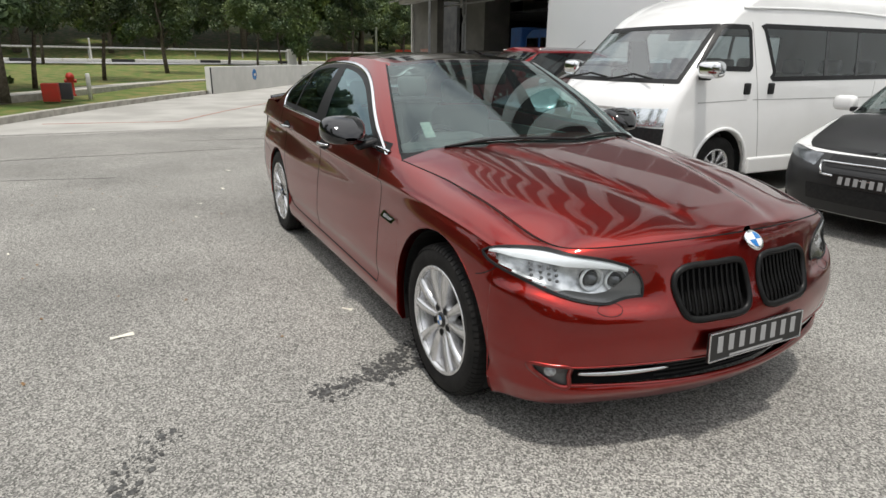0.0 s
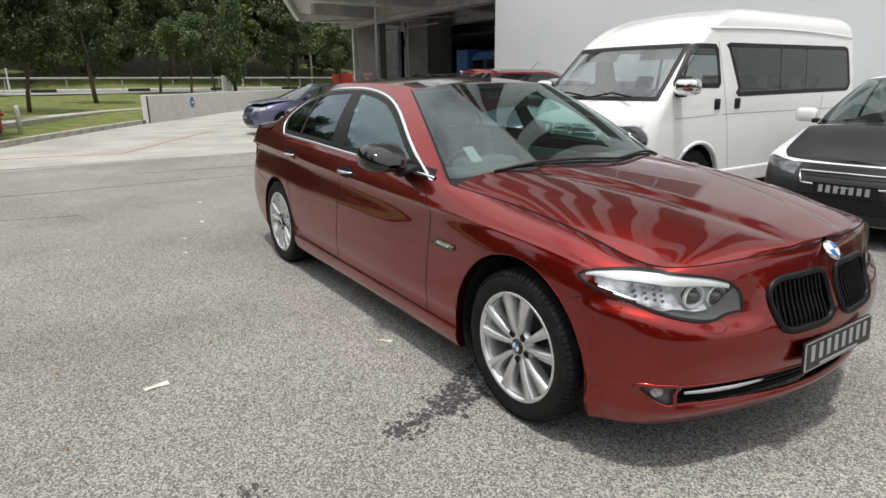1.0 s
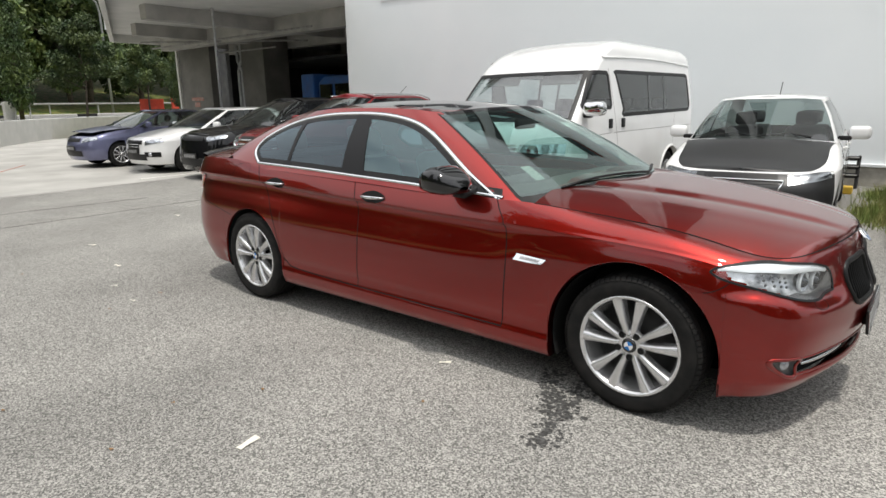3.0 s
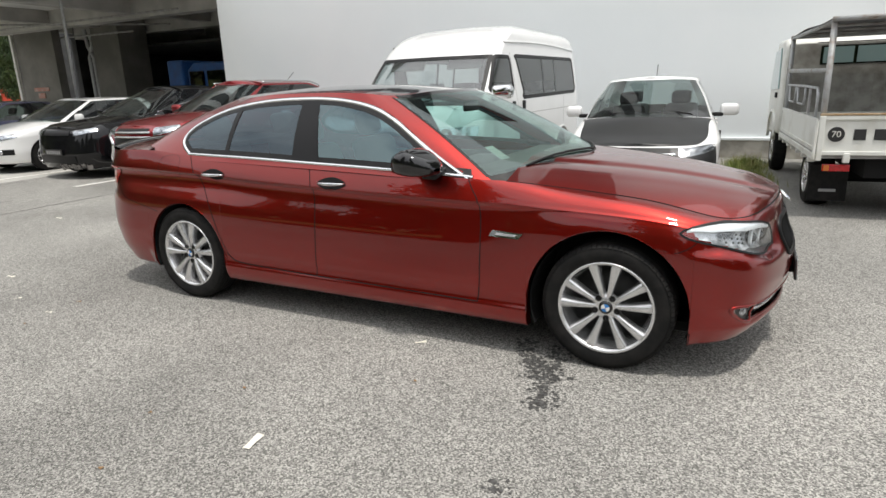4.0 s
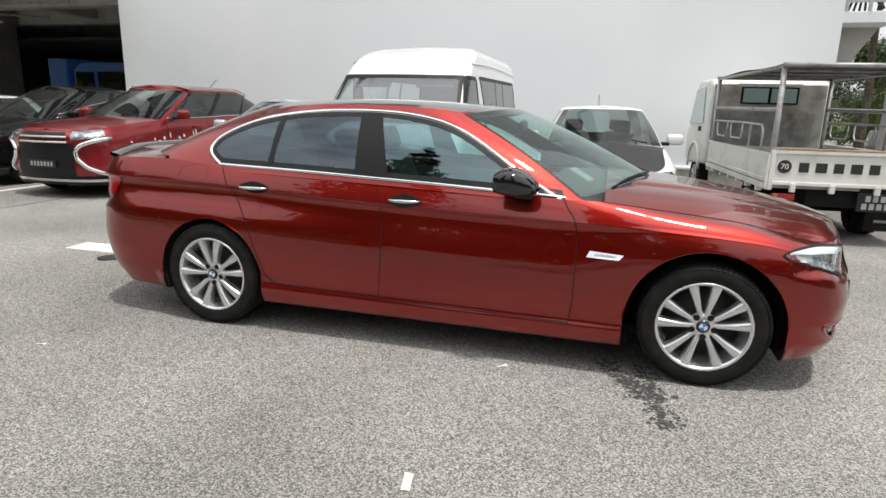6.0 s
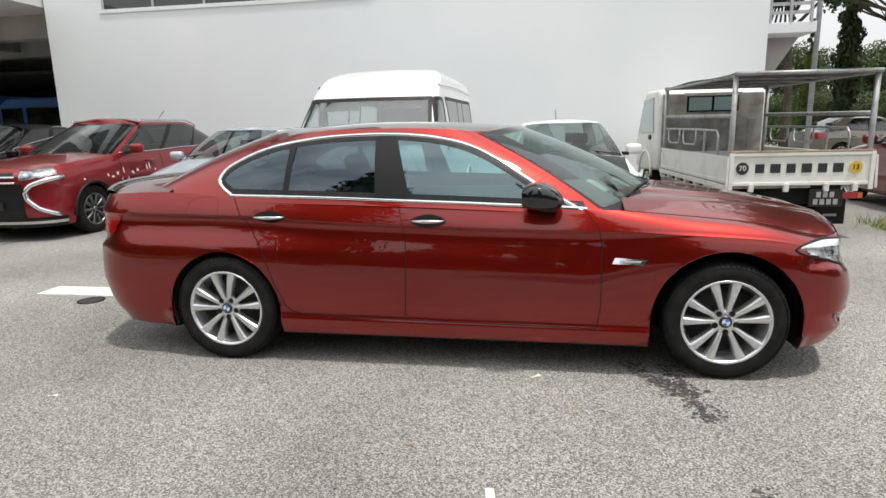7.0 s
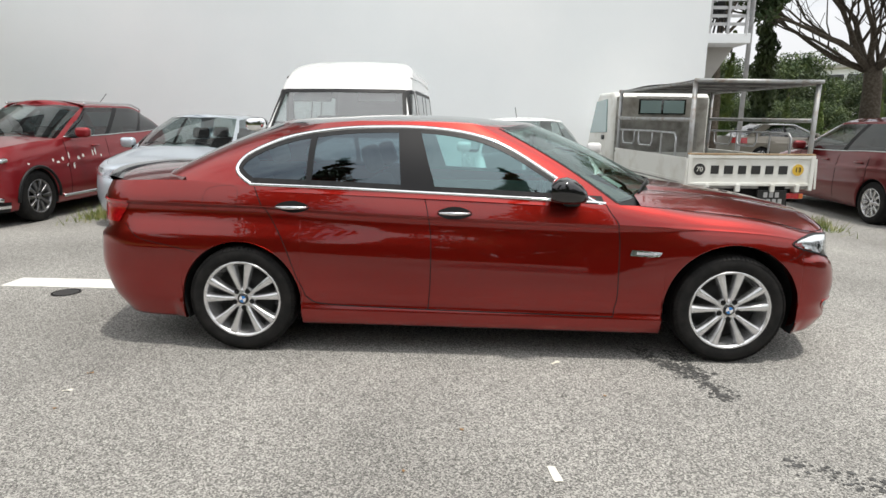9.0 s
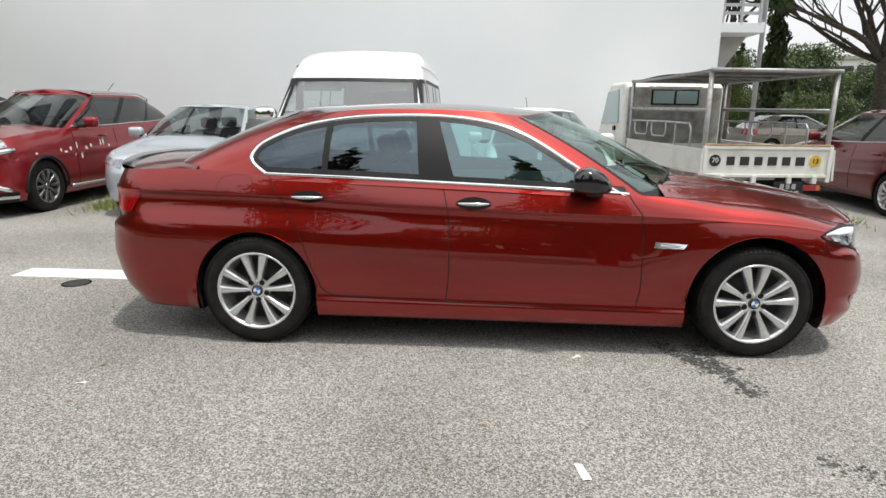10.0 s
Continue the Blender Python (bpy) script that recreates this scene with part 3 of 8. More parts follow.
def arch_liner(parent, xc, zc, r, w_out, side):
    a = np.linspace(-0.35, math.pi + 0.35, 26)
    P = np.stack([np.stack([xc + (r - 0.004) * np.cos(a), np.full_like(a, side * w), zc + (r - 0.004) * np.sin(a)], -1) for w in (w_out, 0.5)])
    bm = grid_mesh(P)
    bm.faces.new([bm.verts.new((x, side * 0.5, z)) for x, _, z in P[1]])
    return part("arch_liner", bm, M["under"], parent)


def seat(parent, x, y, material, scale=1.0, lean=-18):
    """A car seat with cushion, backrest and headrest."""
    s = part("seat", box((0.52, 0.5, 0.17), (0.02, 0, 0.1), 0.06, seg=3), material, parent, "", True, pose(x, y, 0.36, 0, 0, 0) @ Matrix.Scale(scale, 4))
    part("backrest", box((0.16, 0.48, 0.62), (0, 0, 0.31), 0.065, seg=3), material, s, "", True, pose(-0.24, 0, 0.12, 0, lean, 0))
    part("headrest", box((0.1, 0.27, 0.18), (0, 0, 0.0), 0.045, seg=3), material, s, "", True, pose(-0.46, 0, 0.82, 0, lean, 0))
    return s


def simple_car(name, label, category, place, paint_mat, L=4.5, W=1.78, H=1.48, wb=2.65, fo=0.88, belt=0.97, hood=(1.0, 0.8), cowl=0.95, roof=(0.3, -1.0), rear=(-1.75, 1.0),
               sill=0.2, wheel=(0.32, 0.215), dark_rim=False, hood_mat=None, tint="glass_tint", seats="seat_dark", lamp_z=0.7, pillar_dark=False, roof_rail=False, lamp_h=0.12, mirrors=None, lamp_mat="lamp_dim", roof_dark=False, nose_blunt=0.0, nose_mat=None,
               quarter=False, roof_w=0.66, tail_drop=0.0, rear_tint=None, bonnet_up=0.0):
    """A parked car after its main measures; the nose looks along +x of its own frame."""
    car = thing(name, label, category, "cars in the parking row", matrix=place)
    b, N = W / 2, wb / 2 + fo
    T = L - N
    nb = nose_blunt
    plan = [(-T, 0), (-T + 0.02, 0.45 * b), (-T + 0.09, 0.74 * b), (-T + 0.26, 0.92 * b), (-T + 0.65, 0.98 * b), (-wb / 2, 0.995 * b), (0, 0.99 * b), (wb / 2, b),
            (N - 0.5, 0.98 * b), (N - 0.29, 0.9 * b), (N - 0.13, 0.73 * b), (N - 0.045, 0.45 * b), (N, 0)]
    ar = wheel[0] + 0.04
    zr, rx, rz = wheel[0], rear[0], rear[1]
    side = [(0, 0.06), (0.2, 0.02), (0.5, 0.0), (0.8, 0.004), (0.95, 0.01), (1.0, 0.0), (1.15, 0.018), (1.6, 0.04), (2.0, 0.075), (2.3, 0.1)]
    nose = [(sill - 0.05, 0.1), (sill + 0.1, 0.03), (0.45, 0.0), (0.55, 0.01), (lamp_z, 0.075 - nb), (hood[1] - 0.01, 0.15 - nb), (hood[1] + 0.03, 0.22 - nb), (hood[1] + 0.3, 0.3)]
    tail = [(sill, 0.15), (0.4, 0.02), (0.55, 0.0), (0.8, 0.05), (rz, 0.1)]
    crease = [(-T, 0.8), (0, 0.78), (N - 0.5, 0.72), (N, hood[1] - 0.12)]
    top = [(-T, rz - 0.02), (-T + 0.4, rz - 0.01), (rx, rz - 0.02), (-wb / 2, belt + 0.04), (0, belt), (cowl, belt - 0.02), (N - 0.5, hood[1] + 0.06), (N - 0.15, hood[1] - 0.0), (N, hood[1])]
    top = sorted({round(x, 3): z for x, z in top}.items())
    sh = CarShape(plan, side, nose, tail, crease, top, [(-T, sill + 0.05), (-wb / 2, sill), (wb / 2, sill), (N, sill)], [(-wb / 2, zr, ar), (wb / 2, zr, ar)])
    sh.plain = mono([(0, 0.06), (0.2, 0.02), (0.5, 0.0), (0.8, 0.004), (1.0, 0.006), (1.3, 0.018), (1.6, 0.04), (1.8, 0.07), (1.92, 0.1), (2.0, 0.14), (2.3, 0.25)])
    sh.fade = mono([(-9, 0), (cowl - 0.2, 0), (cowl + 0.25, 1), (9, 1)])
    s, x, z, P = sh.sheet(0.04, 14, 10)
    bm = both(P)
    hp = sh.deck(cowl - 0.05, N - 0.001, [(cowl - 0.1, hood[0] + 0.02), (cowl + 0.2, hood[0]), (N - 0.45, hood[1] + 0.085), (N, hood[1] - 0.01)], 2.4, ncol=40, nrow=10)
    if hood_mat is None:
        grid_mesh(hp, bm)
    grid_mesh(sh.deck(-T + 0.001, rx + 0.3, [(-T, rz), (rx, rz + 0.03), (rx + 0.4, rz + 0.06)], 2.4, ncol=24, nrow=8), bm)
    f0, f1 = roof
    wt, td = b * roof_w, tail_drop
    base = [(cowl + 0.2, 0, hood[0]), (cowl + 0.1, 0.5 * b, hood[0] - 0.01), (cowl - 0.05, 0.8 * b, belt), (cowl - 0.25, 0.905 * b, belt - 0.01), (0.2, 0.915 * b, belt - 0.01), (-0.4, 0.915 * b, belt), (-0.9, 0.91 * b, belt + 0.02),
            (-wb / 2 - 0.05, 0.9 * b, belt + 0.03), (rx + 0.12, 0.84 * b, rz - 0.01), (rx - 0.02, 0.7 * b, rz), (rx - 0.06, 0.35 * b, rz + 0.02), (rx - 0.07, 0, rz + 0.02)]
    e = H - (0.085 if quarter else 0.05)
    topl = [(f0 + 0.1, 0, e), (f0 + 0.06, 0.35 * b, e), (f0 - 0.06, 0.58 * b, e - 0.015), (f0 - 0.18, wt * 0.97, e - 0.025), ((f0 + 0.2) * 0.3 + f1 * 0.15, wt, e - 0.01), (f0 * 0.4 + f1 * 0.5, wt * 1.01, e), (f0 * 0.2 + f1 * 0.75, wt, e),
            (f1 + 0.12, wt * 0.98, e - 0.01 - td * 0.6), (f1 - 0.02, wt * 0.9, e - 0.02 - td), (f1 - 0.08, wt * 0.76, e - 0.005 - td), (f1 - 0.12, wt * 0.4, e - td), (f1 - 0.13, 0, e - td)]
    gh = Glasshouse(base, topl, 0.02, [(f1 - 0.3, e + 0.01 - td), (f1, H - 0.02 - td * 0.9), ((f0 + f1) * 0.5 - 0.2, H - 0.004), (f0, H - 0.015), (f0 + 0.3, e)])
    us = np.array(sorted(set(np.linspace(0, gh.n, 67).round(4)) | {2.42, 2.78, 4.95, 5.15, 6.95, 7.1, 7.2, 8.2, 8.9}))
    vs = np.array([-0.06, 0.0, 0.05, 0.2, 0.35, 0.5, 0.65, 0.8, 0.88, 0.93, 0.97, 1.0])
    G = gh.at(us[None, :], vs[:, None])
    uc, vc = (us[1:] + us[:-1]) / 2, (vs[1:] + vs[:-1]) / 2
    U, V = np.meshgrid(uc, vc)
    band = (V > 0.05) & (V < 0.93)
    last = 6.95 if quarter else 7.2
    panes = {"windscreen": (U < 2.42) & (V > 0.0) & (V < 0.97), "front_window": (U > 2.78 + 0.25 * V) & (U < 4.95) & band, "rear_side_window": (U > 5.15) & (U < last - (0.0 if quarter else 0.5 * V)) & band, "rear_window": (U > 8.9) & (V > 0.05) & (V < 0.97)}
    if quarter:
        panes["quarter_window"] = (U > 7.1) & (U < 8.2 - 0.25 * V) & band
    solid = ~np.any(np.stack(list(panes.values())), axis=0)
    dark = solid & band & ((U > 4.9) & (U < 5.2) | (U > 6.9) & (U < 7.15) if quarter else (U > 4.9) & (U < 5.2))
    cells(G, solid & ~dark, bm)
    cells(G * np.array([1, -1, 1]), solid & ~dark, bm, True)
    if not roof_dark:
        grid_mesh(gh.roof(), bm)
    body = part("body", clean(bm), paint_mat, car, "", True)
    if roof_dark:
        part("roof", grid_mesh(gh.roof()), M["black_gloss"], car, "gloss black roof", True)
    if hood_mat is not None:
        if bonnet_up:
            hp = hp + np.stack([0 * hp[..., 0], 0 * hp[..., 0], bonnet_up * np.clip((hp[..., 0] - cowl) / (N - cowl), 0, 1) + 0.012], -1)
        part("bonnet", grid_mesh(hp), hood_mat, car, "" if bonnet_up else "bonnet wrapped in matt black", True)
    for k in (1, -1):
        for part_of in ((U < 6, U > 6) if quarter else (U < 6,)):
            part("door_pillar", outward(cells(G * np.array([1, k, 1]), dark & part_of), (-0.2, 0, 0.7)), M["black_satin"], car, "", True)
    for pane, keep in panes.items():
        both_sides = pane in ("windscreen", "rear_window")
        g = M["glass_clear" if pane == "windscreen" else rear_tint if rear_tint and "front" not in pane else tint]
        pb = cells(G, keep)
        mirror = cells(G * np.array([1, -1, 1]), keep, pb if both_sides else None, True)
        part(pane, outward(clean(pb), (-0.2, 0, 0.7)), g, car, "", True)
        if not both_sides:
            part(pane, outward(mirror, (-0.2, 0, 0.7)), g, car, "", True)
    for sx in (-1, 1):
        for sy in (-1, 1):
            add_wheel(car, (sx * wb / 2, sy * (b - 0.12), wheel[0]), wheel[0], wheel[1], 0.2, 10, sy, dark_rim, turn=17.0 * sx)
            arch_liner(car, sx * wb / 2, zr, ar, b - 0.03, sy)
    part("underbody", span(-T + 0.35, N - 0.3, -b * 0.72, b * 0.72, sill - 0.02, sill + 0.06), M["under"], car)
    part("cabin_floor", span(rx + 0.1, cowl, -b * 0.85, b * 0.85, 0.3, 0.34), M["seat_dark"], car)
    part("dashboard", box((0.45, W * 0.8, 0.22), (cowl - 0.2, 0, belt - 0.13), 0.08), M["seat_dark"], car, "", True)
    for y in (-0.37, 0.37):
        seat(car, -0.15, y, M[seats])
        seat(car, -1.0, y, M[seats])
    # lamps follow the skin of the nose
    for sy in (-1, 1):
        wi, wo = 0.52 * b, 0.93 * b
        ss = np.linspace(float(sh.s_at_w(wo)), float(sh.s_at_w(wi)), 14)
        vv = np.linspace(0, 1, 6)[:, None]
        sweep = np.linspace(0.045, 0, 14)[None, :]
        zz = lamp_z + sweep * 1.2 + (vv - 0.5) * lamp_h * (1 - 0.35 * np.linspace(1, 0, 14)[None, :])
        for nm, out, mt in (("headlamp", 0.006, M[lamp_mat]), ("headlamp_lens", 0.022, M["lamp_lens"])):
            Q = sh.at(np.broadcast_to(ss[None, :], zz.shape), zz, out)
            part(nm, grid_mesh(Q * np.array([1, -sy, 1]), flip=sy > 0), mt, car, "clear headlamp glass" if nm == "headlamp_lens" else "", True)
        wi, wo = 0.6 * b, 0.97 * b
        ss = np.linspace(float(sh.s_at_w(wi, False)), float(sh.s_at_w(wo, False)), 10)
        Q = sh.at(np.broadcast_to(ss[None], (5, 10)), np.broadcast_to(np.linspace(rz - 0.22, rz - 0.04, 5)[:, None], (5, 10)), 0.012)
        part("tail_lamp", grid_mesh(Q * np.array([1, -sy, 1])), M["red_lens"], car, "", True)
    if nose_mat is not None:
        ss = np.linspace(float(sh.s_at_w(0.95 * b)), sh.length, 30)
        zz = np.linspace(sill + 0.005, hood[1] + 0.002, 14)[:, None]
        part("front_bumper", clean(both(sh.at(ss[None, :] + zz * 0, zz + 0 * ss[None, :], 0.004))), nose_mat, car, "black front bumper", True)
    plate = part("number_plate", box((0.012, 0.5, 0.11), (N + 0.012, 0, sill + 0.3), 0.004), M["plate_black"], car, "black number plate with pale bars")
    for k in range(7):
        part("plate_bar", box((0.004, 0.034, 0.064), (N + 0.02, -0.18 + 0.06 * k, sill + 0.3), 0.001), M["plate_white"], plate)
    # grille, lower intake
    for nm, w, z0, z1 in (("grille", 0.42 * b, lamp_z - 0.04, lamp_z + 0.05), ("air_intake", 0.55 * b, sill + 0.1, sill + 0.24)):
        ss = np.linspace(float(sh.s_at_w(w)), sh.length, 12)
        zz = np.linspace(z0, z1, 6)[:, None]
        Q = sh.at(ss[None, :] + zz * 0, zz + ss[None, :] * 0, 0.01)
        part(nm, clean(both(Q)), M["black_plastic"], car)
    for sy in (-1, 1):
        my = sy * (b + 0.1)
        mirror = part("wing_mirror", box((0.12, 0.22, 0.15), (cowl - 0.42, my, belt + 0.08), 0.05, seg=3), mirrors or paint_mat, car, "", True)
        part("mirror_arm", box((0.07, 0.14, 0.05), (cowl - 0.4, sy * (b - 0.04), belt + 0.02), 0.015), M["black_plastic"], mirror)
        for hx in (-0.05, -0.95):
            hp2 = sh.at(sh.s_at_x(hx), belt - 0.13, 0.015)
            part("door_handle", box((0.19, 0.03, 0.035), (hx, sy * -hp2[1], hp2[2]), 0.012), paint_mat, car, "", True)
        if roof_rail:
            E = gh.at(np.linspace(3.3, 8.2, 24), 1.0, 0.0) * np.array([1, -sy, 1]) + np.array([0, 0, 0.035])
            part("roof_rail", tube([tuple(p) for p in E], 0.016, 8), M["chrome_dull"], car, "silver roof rail", True)
        if quarter:
            E = gh.at(np.linspace(2.85, 8.15, 40), 0.045, 0.006) * np.array([1, -sy, 1])
            part("window_trim", tube([tuple(p) for p in E], 0.011, 6), M["chrome_dull"], car, "chrome strip under the side windows", True)
    for y0, y1 in ((0.62 * b, 0.02), (0.05, -0.5 * b)):
        part("wiper", tube([(cowl + 0.12, y0, hood[0] + 0.02), (cowl + 0.02, (y0 + y1) / 2, hood[0] + 0.06), (cowl + 0.08, y1, hood[0] + 0.03)], 0.009, 6), M["black_plastic"], car)
    for k in ("door_gap_front", "door_gap_middle", "door_gap_rear"):
        gx = {"door_gap_front": cowl - 0.2, "door_gap_middle": -0.38, "door_gap_rear": -1.15}[k]
        zz = np.linspace(sill + 0.1, belt - 0.02, 16)
        for sy in (-1, 1):
            p = sh.at(np.full(16, float(sh.s_at_x(gx))), zz, 0.0005) * np.array([1, -sy, 1])
            part("door_gap", tube([tuple(q) for q in p], 0.0035, 4), M["under"], car)
    return car, sh, gh


# ---- ground and buildings ----
def slab(name, outline, z, material, thick=0.3, label="", category="", kind="structure"):
    bm = prism(outline, "Z", z - thick, z)
    return tagged(link_mesh(name, bm, material, smooth=False), label, category, kind=kind)


def sheet(name, rows, material, label, category):
    """Ground made of rows of (x, y, z) points."""
    return tagged(link_mesh(name, grid_mesh(np.array(rows, float)), material, smooth=True), label, category, kind="structure")


slab("ground", [(-900, -900), (900, -900), (900, 900), (-900, 900)], -0.05, M["soil"], 1.0, "bare soil and thin grass reaching far off", "ground")
slab("road_forecourt", [(-9.25, -40), (60, -40), (60, 60), (4.0, 60), (4.0, 9.0), (-10.3, 9.0), (-10.1, 3)], 0.0, M["asphalt"], 0.2, "weathered grey asphalt yard with pale stone chips", "asphalt")
slab("road_driveway", [(-9.27, -40), (-10.12, 3), (-10.32, 24), (-33, 24), (-34, 8.0), (-28.1, 3.8), (-22.9, 1.0), (-16.05, -2.62), (-12.1, -4.4), (-4, -9), (0, -40)], -0.004, M["concrete_road"], 0.2, "pale concrete driveway with a straight joint to the asphalt", "concrete")
slab("pavement_joint", [(-9.31, -8), (-9.23, -8), (-10.08, 3), (-10.16, 3)], 0.003, M["concrete_road"], 0.1, "ragged joint between asphalt and concrete", "joint")


def strip(name, path, width, z, material, label, category, kind="structure", thick=0.02):
    bm = bmesh.new()
    pts = [Vector((x, y, 0)) for x, y in path]
    sides = []
    for i, p in enumerate(pts):
        d = (pts[min(i + 1, len(pts) - 1)] - pts[max(i - 1, 0)]).normalized()
        n = Vector((-d.y, d.x, 0)) * width / 2
        sides.append([bm.verts.new(p + n + Vector((0, 0, z))), bm.verts.new(p - n + Vector((0, 0, z))), bm.verts.new(p - n + Vector((0, 0, z - thick))), bm.verts.new(p + n + Vector((0, 0, z - thick)))])
    for a, b in zip(sides, sides[1:]):
        for k in range(4):
            bm.faces.new((a[k], a[(k + 1) % 4], b[(k + 1) % 4], b[k]))
    bm.faces.new(sides[0])
    bm.faces.new(sides[-1][::-1])
    bmesh.ops.recalc_face_normals(bm, faces=bm.faces)
    return tagged(link_mesh(name, bm, material, smooth=False), label, category, kind=kind)


strip("road_marking_red", [(-11.6, -0.95), (-14.2, 0.45), (-17.0, 2.2)], 0.05, 0.004, M["red_line"], "faded red painted line on the concrete", "road marking")
strip("road_marking_white", [(-4.1, 0.52), (-1.6, 0.52)], 0.27, 0.006, M["white_paint"], "white painted bay line on the asphalt", "road marking")
for x in (-10.6, -8.1):
    strip("road_marking_bay", [(x, 2.4), (x, 4.9)], 0.1, 0.006, M["white_paint"], "worn white parking bay line", "road marking")

# kerb of separate stones beside the lawn
KERB = [(-10.0, -5.6), (-12.06, -4.42), (-14.0, -3.6), (-16.05, -2.68), (-18.2, -1.55), (-20.3, -0.45), (-22.6, 0.9)]
kerb = thing("kerb", "low weathered concrete kerb beside the lawn", "kerb", kind="structure")
for (ax, ay), (bx, by) in zip(KERB, KERB[1:]):
    d = Vector((bx - ax, by - ay, 0))
    k = max(2, round(d.length / 0.9))
    for i in range(k):
        c = Vector((ax, ay, 0)) + d * ((i + 0.5) / k)
        part("kerb_stone", box((d.length / k - 0.012, 0.16, 0.3), (0, 0, 0), 0.02), M["kerb"], kerb, matrix=pose(c.x, c.y, 0.0 + 0.004 * math.sin(i * 2.1), 0, 0, math.degrees(math.atan2(d.y, d.x))))

# lawn rising to the road
near = [(-4, -12), (-10.0, -5.7), (-12.06, -4.5), (-16.05, -2.76), (-20.3, -0.53), (-22.9, 1.2), (-28.1, 4.1), (-33.6, 8.0), (-40, 14), (-45, 24)]
far = [(-38, -60), (-40, -30), (-41, -16), (-42, -9), (-43, -2), (-44, 4), (-46, 12), (-48, 20), (-50, 28), (-54, 40)]
rows = []
for f, z in ((0, 0.13), (0.15, 0.2), (0.4, 0.42), (0.7, 0.72), (1.0, 0.93)):
    rows.append([(a[0] + (b[0] - a[0]) * f, a[1] + (b[1] - a[1]) * f, z + 0.05 * math.sin(i * 1.7 + f * 5) * f) for i, (a, b) in enumerate(zip(near, far))])
sheet("ground_lawn", rows, M["grass"], "mown lawn with dry brown patches sloping up to the road", "lawn")
strip("ground_path", [(-14, -6.2), (-18.5, -4.0), (-23, -2.2), (-27, -0.2), (-31, 3.2)], 0.9, 0.36, M["kerb"], "narrow concrete footpath across the lawn", "path", thick=0.3)
sheet("road_far", [[(-41.5 - 0.12 * y * 0.8 - 9 * f, y, 0.93 + 0.03 * f) for y in range(-80, 121, 10)] for f in (0, 0.5, 1)], M["road_far"], "grey public road beyond the lawn", "road")
stripes = thing("road_kerb_striped", "black and white striped kerb along the far road", "kerb", kind="structure")
for i, y in enumerate(np.arange(-40, 70, 1.6)):
    x = -51 - 0.096 * y
    part("kerb_block", box((0.35, 1.58, 0.24), (x, float(y), 1.06), 0.03), M["white_paint"] if i % 4 else M["kerb_black"], stripes)
rail = thing("guard_rail", "long grey steel guard rail beside the far road", "rail", kind="structure")
for z in (2.0,):
    part("rail_bar", tube([(-55 + 6.2 * 0.096 - 0.096 * y, y, z) for y in (-45, -20, 5, 30, 70)], 0.09, 6), M["truck_grey"], rail)
for y in range(-44, 70, 4):
    part("rail_post", span(-54.5 - 0.096 * y, -54.38 - 0.096 * y, y, y + 0.1, 0.9, 2.1), M["truck_grey"], rail)
sheet("ground_bank", [[(-51.5 - 0.096 * y - d, y, z + 0.4 * math.sin(y * 0.21 + d)) for y in range(-140, 221, 12)] for d, z in ((0, 0.98), (6, 1.3), (20, 4), (45, 9))], M["grass"], "wooded bank behind the road", "bank")

# curved parapet with end post
PAR = [(-22.75, 1.1), (-24.6, 2.35), (-26.6, 3.55), (-28.6, 4.75), (-30.6, 6.05), (-32.6, 7.4), (-34.4, 8.8), (-36.0, 10.5), (-37.9, 12.4), (-39.6, 14.4), (-41.2, 17.0), (-42.7, 20.0), (-44.4, 23.6)]
parapet = thing("parapet", "low curved grey concrete parapet wall with a dark end face", "wall", kind="structure")
for (ax, ay), (bx, by) in zip(PAR, PAR[1:]):
    d = Vector((bx - ax, by - ay, 0))
    part("wall_section", box((d.length + 0.02, 0.2, 1.15), (0, 0, 0.475), 0.015), M["parapet"], parapet, matrix=pose((ax + bx) / 2, (ay + by) / 2, 0, 0, 0, math.degrees(math.atan2(d.y, d.x))))
part("end_plate", box((0.03, 0.06, 1.0), (-22.73, 1.22, 0.52), 0.008, rot=(0, 0, 34)), M["kerb_black"], parapet, "dark end strip")
for x, y, w, m in ((-24.7, 2.28, 0.16, "truck_grey"), (-29.9, 5.45, 0.16, "truck_grey"), (-33.0, 7.6, 0.14, "truck_grey")):
    part("drain_hole", lathe([(0.001, 0), (w / 2, 0), (w / 2, 0.03)], 16), M[m], parapet, matrix=pose(x + 0.06, y + 0.1, 0.62, 0, 0, 149))
sign = thing("round_sign", "round blue sign with a white mark on the parapet", "sign", matrix=pose(-26.5, 3.6, 0.66, 0, 0, 149))
part("disc", lathe([(0.001, -0.03), (0.24, -0.03), (0.24, 0.03)], 32), M["badge_blue"], sign)
part("mark", box((0.22, 0.01, 0.1), (0, -0.036, 0), 0.004), M["white_paint"], sign)

# long white building with a covered bay beside it
white_wall = tagged(link_mesh("wall_white", span(-10.8, 4.7, 8.66, 30, -0.1, 24.6), M["wall_paint"], smooth=False), "tall plain pale grey painted building wall", "wall", kind="structure")
tagged(link_mesh("baseboard_wall", span(-10.7, 4.69, 8.61, 8.662, -0.1, 0.32), M["kerb"], smooth=False), "low rendered plinth along the wall foot", "plinth", kind="structure")
tagged(link_mesh("trim_plinth", span(-10.7, 4.69, 8.58, 8.663, 0.32, 0.37, 0.008), M["wall_paint"], smooth=False), "white capping along the plinth", "trim", kind="structure")
tagged(link_mesh("window_strip", span(-9.3, -3.15, 8.645, 8.67, 4.16, 5.4, 0.004), M["glass_dark"], smooth=False), "dark ribbon window high in the wall", "window", kind="structure")
